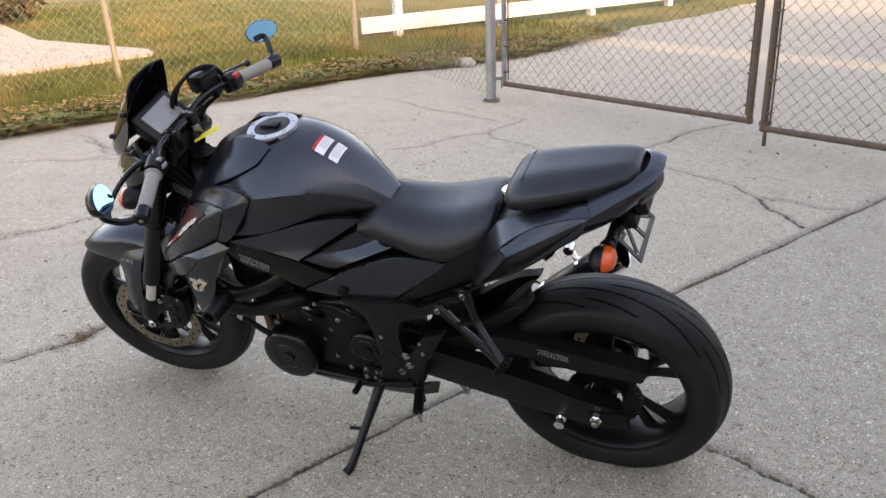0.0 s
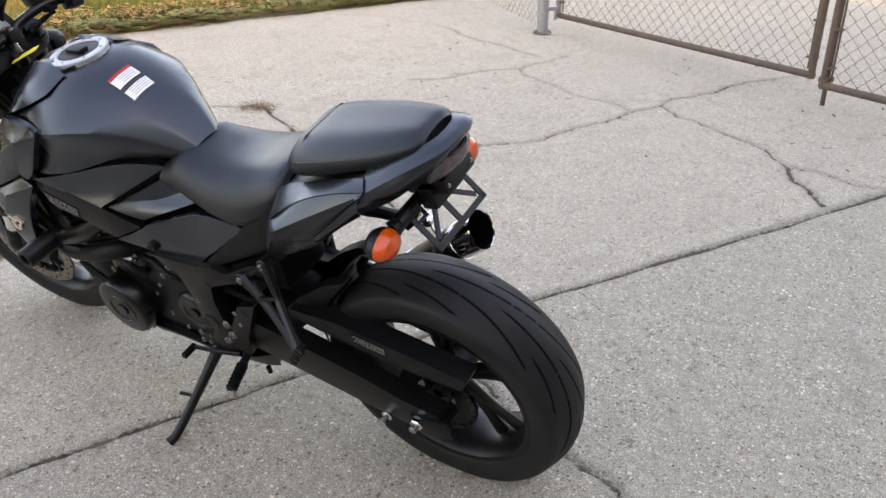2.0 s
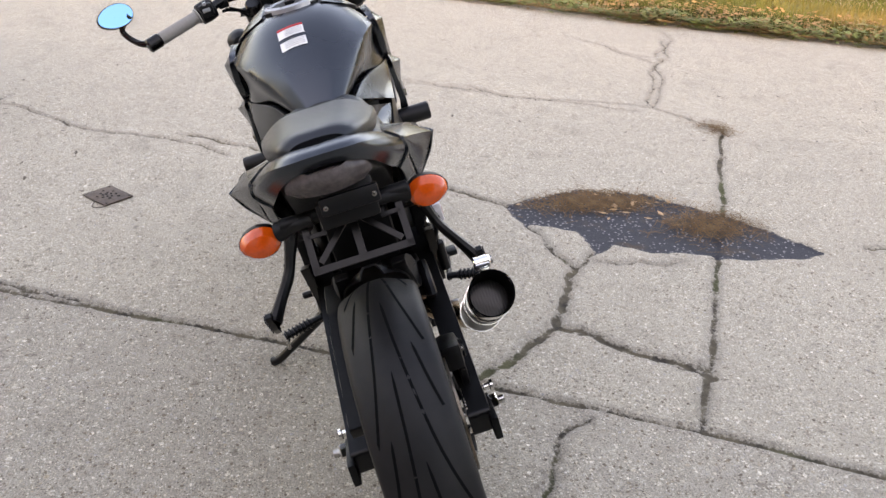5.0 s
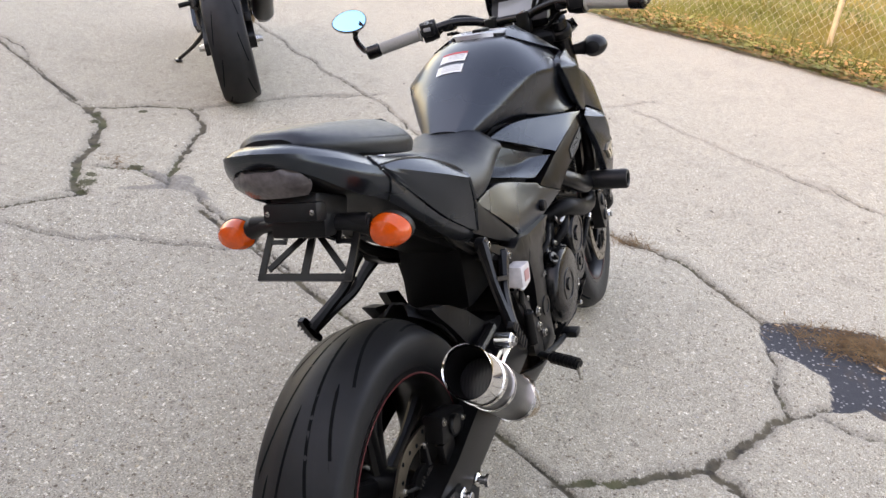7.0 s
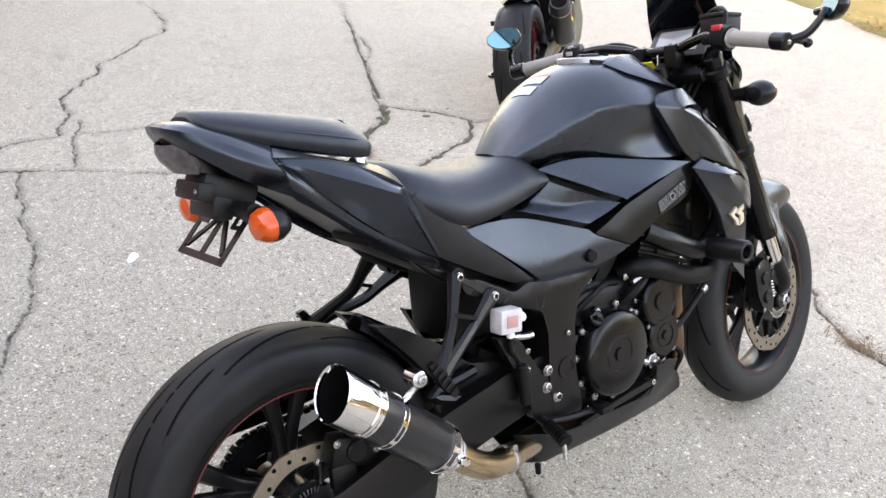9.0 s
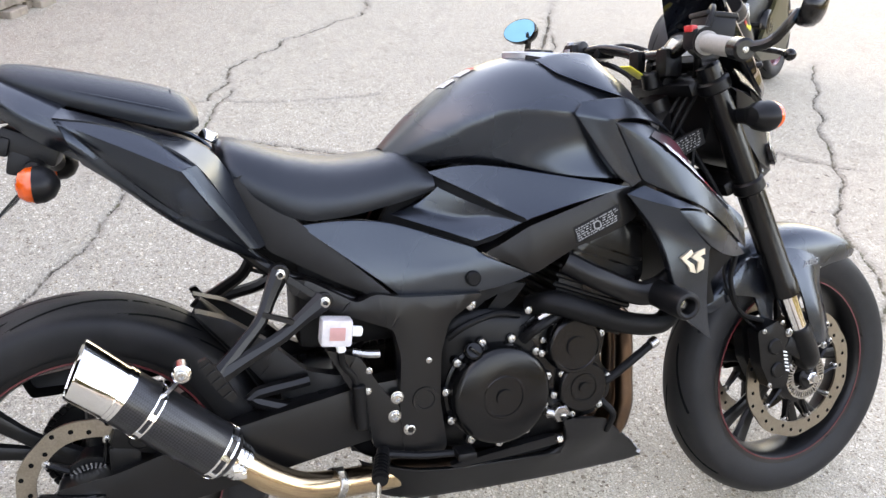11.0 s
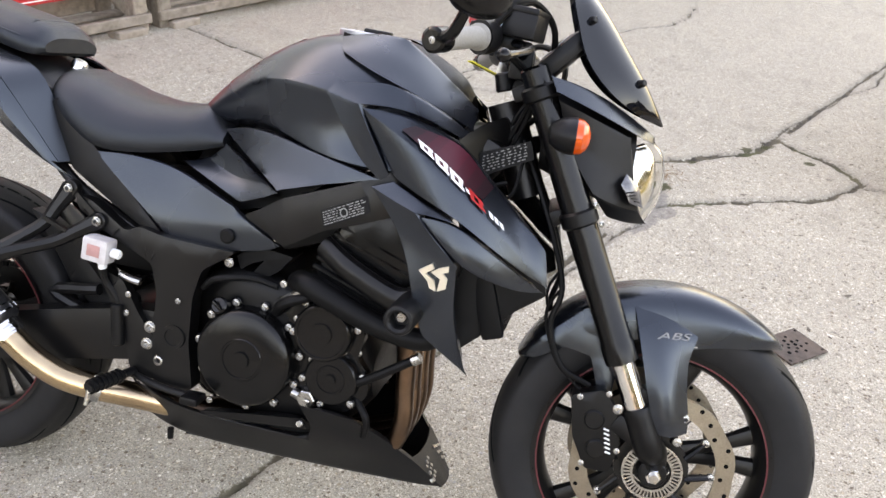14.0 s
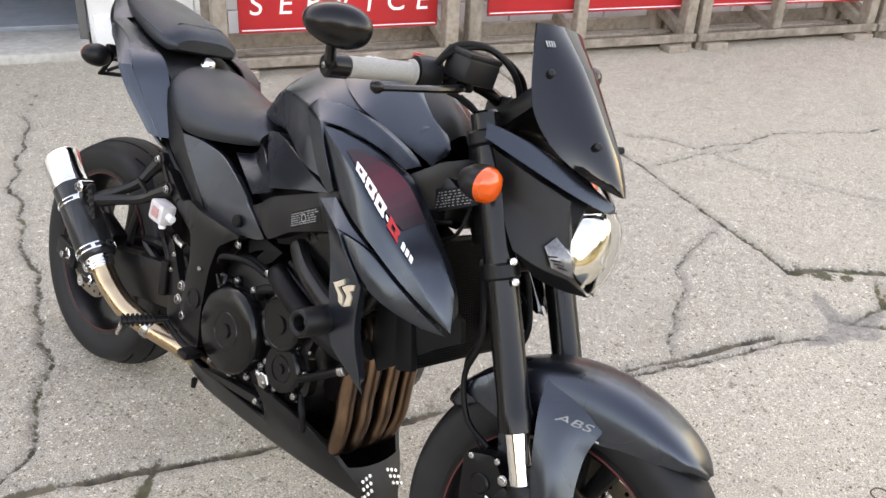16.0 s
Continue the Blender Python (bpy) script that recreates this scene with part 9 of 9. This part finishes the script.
def chain_link(length, z0, z1, pitch=0.085, r=0.0016, droop=0.0):
    """Zigzag wires, each hooked into the next; along x from 0, upright."""
    bm = B()
    n = int(length / (pitch / 2)) + 1
    rows = int((z1 - z0) / (pitch / 2))
    rr = random.Random(5)
    for k in range(0, n, 1):
        if k % 2:
            continue
        pts = []
        for j in range(rows + 1):
            x = k * pitch / 2 + (pitch / 2) * (1 if j % 2 else 0) * 1.0
            y = (0.003 if j % 2 else -0.003)
            pts.append((min(length, x + rr.uniform(-1, 1) * 0.002), y, z0 + j * pitch / 2))
        tube(bm, pts, r, 3, 0, False)
        pts2 = [(min(length, max(0.0, x0 - 2 * (x0 - k * pitch / 2))), -y0, z_) for x0, y0, z_ in pts]
        if k:
            tube(bm, pts2, r, 3, 0, False)
    return bm


def run(a, b):
    a, b = Vector((*a, 0)), Vector((*b, 0))
    d = b - a
    return Matrix.Translation(a) @ Matrix.Rotation(math.atan2(d.y, d.x), 4, "Z"), d.length


def fence(a, b, label, post_mat, wire_mat, h=1.15, posts=()):
    m, L = run(a, b)
    e = thing("chain_link_fence", m, label, "fence", "chain-link fence runs")
    for x, r, tilt in posts:
        bm = B()
        cyl(bm, (x, 0, 0), (x - tilt, 0, h + 0.05), r, None, 16, 0.004)
        part("post", bm, post_mat, e)
    bm = B()
    cyl(bm, (0, 0, h), (L, 0, h), 0.018, None, 12)
    part("top_rail", bm, post_mat, e)
    part("wire_mesh", chain_link(L, 0.03, h, r=0.0017), wire_mat, e, "diamond wire mesh")
    return e


fence((8.3, 1.55), (5.75, -4.40), "chain-link fence with tan posts at the lawn's edge", M_POST, M_WIREL, 1.15, ((2.55, 0.024, 0.0), (6.45, 0.026, 0.05)))
fence((5.75, -4.40), (4.25, -6.55), "chain-link fence with tan posts before the lawn", M_POST, M_WIREL, 1.15, ((2.6, 0.030, 0.0),))
fence((4.25, -6.55), (1.96, -4.58), "sagging chain-link fence to the gate post", M_GALV, M_WIRE, 1.15, ())
bm = B()
cyl(bm, (1.94, -4.54, 0), (1.94, -4.54, 1.7), 0.042, None, 24, 0.004)
gp = part("gate_post", bm, M_GALV)
tagged(gp, "thick galvanised gate post set in the concrete", "post")
bm = B()
cyl(bm, (1.94, -4.54, 0), (1.94, -4.54, 0.012), 0.075, 0.06, 24)
part("footing", bm, M_CONC, gp)
for z in (0.16, 0.62, 1.1):
    bm = B()
    cyl(bm, (1.94, -4.54, z), (1.94, -4.54, z + 0.035), 0.046, None, 24)
    box(bm, (1.90, -4.58, z + 0.018), (0.11, 0.05, 0.03), 0.004, (0, 0, 40))
    if z < 0.3:
        box(bm, (1.865, -4.60, z - 0.03), (0.018, 0.018, 0.08), 0.004)
    part("hinge_band", bm, M_GALV, gp)


def gate(a, b, z0, label, rod=None):
    m, L = run(a, b)
    e = thing("chain_link_gate", m, label, "gate", "gate leaves")
    h = 1.15
    for x in (0.02, L - 0.02):
        bm = B()
        cyl(bm, (x, 0, z0 - 0.02), (x, 0, h), 0.021, None, 16, 0.003)
        part("gate_upright", bm, M_RUST if x > 0.1 or rod is not None else M_GALV, e)
    for z in (z0, h - 0.02):
        bm = B()
        cyl(bm, (0.0, 0, z), (L, 0, z), 0.021, None, 16, 0.003)
        part("gate_rail", bm, M_RUST, e)
    mesh_ = chain_link(L - 0.08, z0 + 0.02, h - 0.03, r=0.002)
    bmesh.ops.translate(mesh_, vec=(0.04, 0.012, 0), verts=mesh_.verts[:])
    part("wire_mesh", mesh_, M_RUST, e, "brown diamond wire mesh")
    for x in (0.055, L - 0.055):
        bm = B()
        box(bm, (x, 0.012, (z0 + h) / 2), (0.012, 0.006, h - z0 - 0.06), 0.002)
        for k in range(5):
            z = z0 + 0.1 + k * 0.21
            box(bm, (x + (-0.02 if x < 0.3 else 0.02), 0.008, z), (0.055, 0.05, 0.012), 0.002)
        part("tension_bar", bm, M_RUST, e)
    if rod is not None:
        bm = B()
        cyl(bm, (rod, 0.03, 0.0), (rod, 0.03, 0.9), 0.013, None, 12, 0.002)
        box(bm, (rod, 0.02, z0 + 0.03), (0.06, 0.06, 0.03), 0.004)
        part("drop_rod", bm, M_RUST, e, "brown drop rod standing on the concrete")
    return e


gate((1.88, -4.66), (-0.16, -3.74), 0.12, "brown chain-link gate leaf")
gate((-0.22, -3.56), (-2.30, -2.62), 0.12, "brown chain-link gate leaf with a drop rod", 0.02)

# ---- white board fence beyond ----
M_BOARD = mat("peeling_white_board", (0.74, 0.70, 0.66), 0.7, 0, 0.3, 0.06, 12, 0.2, 60, second=(0.66, 0.42, 0.38), second_scale=1.6, second_amount=0.7)
m, L = run((4.55, -7.24), (0.95, -12.6))
e = thing("board_fence", m, "low white board fence with peeling pinkish patches", "fence")
for k in range(5):
    bm = B()
    box(bm, (0.55 + k * 1.65, 0.05, 0.28), (0.10, 0.09, 0.56), 0.006)
    part("post", bm, M_BOARD, e)
bm = B()
box(bm, (L / 2, 0, 0.235), (L, 0.035, 0.19), 0.004)
part("board", bm, M_BOARD, e)

# bush at the lawn
bm = B()
br = random.Random(8)
for k in range(900):
    d = Vector((br.gauss(0, 1), br.gauss(0, 1), br.gauss(0, 1))).normalized() * br.uniform(0.55, 1.0)
    c = Vector((11.6 + d.x * 0.95, -8.0 + d.y * 0.95, 0.75 + d.z * 0.75))
    s = br.uniform(0.05, 0.12)
    q = [c + Vector((br.uniform(-s, s), br.uniform(-s, s), br.uniform(-s, s))) for _ in range(4)]
    bm.faces.new([bm.verts.new(v) for v in q])
bush = part("crown", bm, mat("bush_leaf", (0.10, 0.075, 0.035), 0.8, 0, 0.2, 0.4, 3))
bt = thing("bush", pose(11.6, -8.0, 0.05), "dense brownish garden bush on the lawn", "bush")
bush.parent = bt
bush.matrix_basis = pose(-11.6, 8.0, -0.05)
for k in range(5):
    bm = B()
    a = k * 1.26
    tube(bm, [(0.05 * math.cos(a), 0.05 * math.sin(a), 0.0), (0.2 * math.cos(a), 0.2 * math.sin(a), 0.4), (0.45 * math.cos(a), 0.45 * math.sin(a), 0.9)], [0.035, 0.025, 0.01], 8, 3)
    part("stem", bm, mat("bark", (0.12, 0.09, 0.06), 0.9), bt)

# ---- small things on the concrete ----
M_IRON = mat("rusty_iron", (0.105, 0.08, 0.065), 0.75, 0.3, 0.4, 0.3, 60, 0.3, 300, second=(0.17, 0.12, 0.09), second_scale=25)
cv = thing("steel_plate", pose(1.88, 1.0, 0.0, 0, 0, 42), "thin rusty perforated steel plate lying on the concrete", "metal plate")
bm = B()
box(bm, (0, 0, 0.007), (0.150, 0.125, 0.006), 0.002)
part("plate", bm, M_IRON, cv)
pr_ = random.Random(2)
# dark dots on the plate stand for perforations, with painted shade
for k in range(14):
    a, r = k * 2.4, 0.010 + 0.0028 * k
    bm = B()
    cyl(bm, (r * math.cos(a), r * math.sin(a), 0.0095), (r * math.cos(a), r * math.sin(a), 0.0107), 0.0048 if k % 3 else 0.006, None, 10)
    part("hole", bm, M_HOLLOW, cv)
for x, y in ((-0.065, -0.05), (0.065, -0.05), (0.065, 0.05), (-0.065, 0.05)):
    bm = B()
    cyl(bm, (x, y, 0.0095), (x, y, 0.0107), 0.004, None, 10)
    part("hole", bm, M_HOLLOW, cv)
bm = B()
tube(bm, [(-0.07, 0.05, 0.008), (-0.09, 0.085, 0.014), (-0.06, 0.105, 0.012), (-0.03, 0.085, 0.008), (-0.01, 0.06, 0.008)], 0.0022, 6, 5)
part("wire", bm, M_IRON, cv, "bent rusty wire")
bm = B()
bmesh.ops.create_icosphere(bm, subdivisions=2, radius=1, matrix=pose(0.232, 1.598, 0.006, 0, 0, 50) @ Matrix.Diagonal((0.035, 0.016, 0.008, 1)))
for v in bm.verts:
    v.co += noise.noise_vector(v.co * 60) * 0.006
tagged(part("paper_scrap", bm, M_WHITE), "small crumpled white paper scrap on the concrete", "litter")
bm = B()
bmesh.ops.create_icosphere(bm, subdivisions=2, radius=1, matrix=pose(2.75, -6.05, 0.04) @ Matrix.Diagonal((0.12, 0.08, 0.06, 1)))
for v in bm.verts:
    v.co += noise.noise_vector(v.co * 9) * 0.04
tagged(part("stone", bm, M_SILL), "pale stone at the lawn's edge", "stone")


def around(c, sx, sy, z=0.0):
    def f():
        return (lr.gauss(c[0], sx), lr.gauss(c[1], sy), z)
    return f


def needle(p):
    a, s = lr.uniform(0, 6.28), lr.uniform(0.012, 0.035)
    c, d = math.cos(a), math.sin(a)
    x, y, z = p
    z += lr.uniform(0.0, 0.012)
    t = lr.uniform(-0.008, 0.012)
    w = 0.0011
    return [(x - c * s - d * w, y - d * s + c * w, z), (x - c * s + d * w, y - d * s - c * w, z), (x + c * s + d * w, y + d * s - c * w, max(z + t, -0.008)), (x + c * s - d * w, y + d * s + c * w, max(z + t, -0.008))], [(0, 1, 2, 3)]


M_NEEDLE = mat("brown_needles", (0.17, 0.095, 0.045), 0.85, 0, 0.2, 0.4, 20, second=(0.26, 0.17, 0.09), second_scale=12)
for c, sx, sy, n in (((1.66, -0.95), 0.055, 0.14, 1500), ((1.40, -1.33), 0.07, 0.10, 900), ((2.49, -1.93), 0.05, 0.05, 260), ((2.02, -0.03), 0.035, 0.05, 130), ((1.52, 2.10), 0.04, 0.04, 90)):
    scatter("needle_litter", n, around(c, sx, sy, -0.004), needle, M_NEEDLE, "drift of brown needles and moss in a crack", "leaf litter")
scatter("fallen_leaves", 22, around((1.62, -1.0), 0.12, 0.16, 0.004), leaf(0.018), mat("tan_leaf", (0.42, 0.26, 0.14), 0.7, 0, 0.3, 0.3, 9), "dry tan leaves on the asphalt patch", "leaves")
scatter("grit", 700, around((1.2, -0.4), 1.3, 1.6, 0.002), leaf(0.0045), mat("grit", (0.10, 0.085, 0.07), 0.9), "scattered grit and leaf crumbs on the concrete", "grit")
scatter("leaf_crumbs", 380, lambda: (lr.uniform(-1.0, 3.2), lr.uniform(-6.6, -2.2), 0.003), leaf(0.014), mat("dark_crumb", (0.085, 0.07, 0.055), 0.9), "dark leaf crumbs scattered on the concrete by the gate", "grit")
scatter("leaf_crumbs", 260, lambda: (lr.uniform(1.8, 5.2), lr.uniform(-3.6, 2.6), 0.003), leaf(0.013), mat("leaf_crumb", (0.13, 0.105, 0.08), 0.9), "scattered dark leaf crumbs on the concrete", "grit")
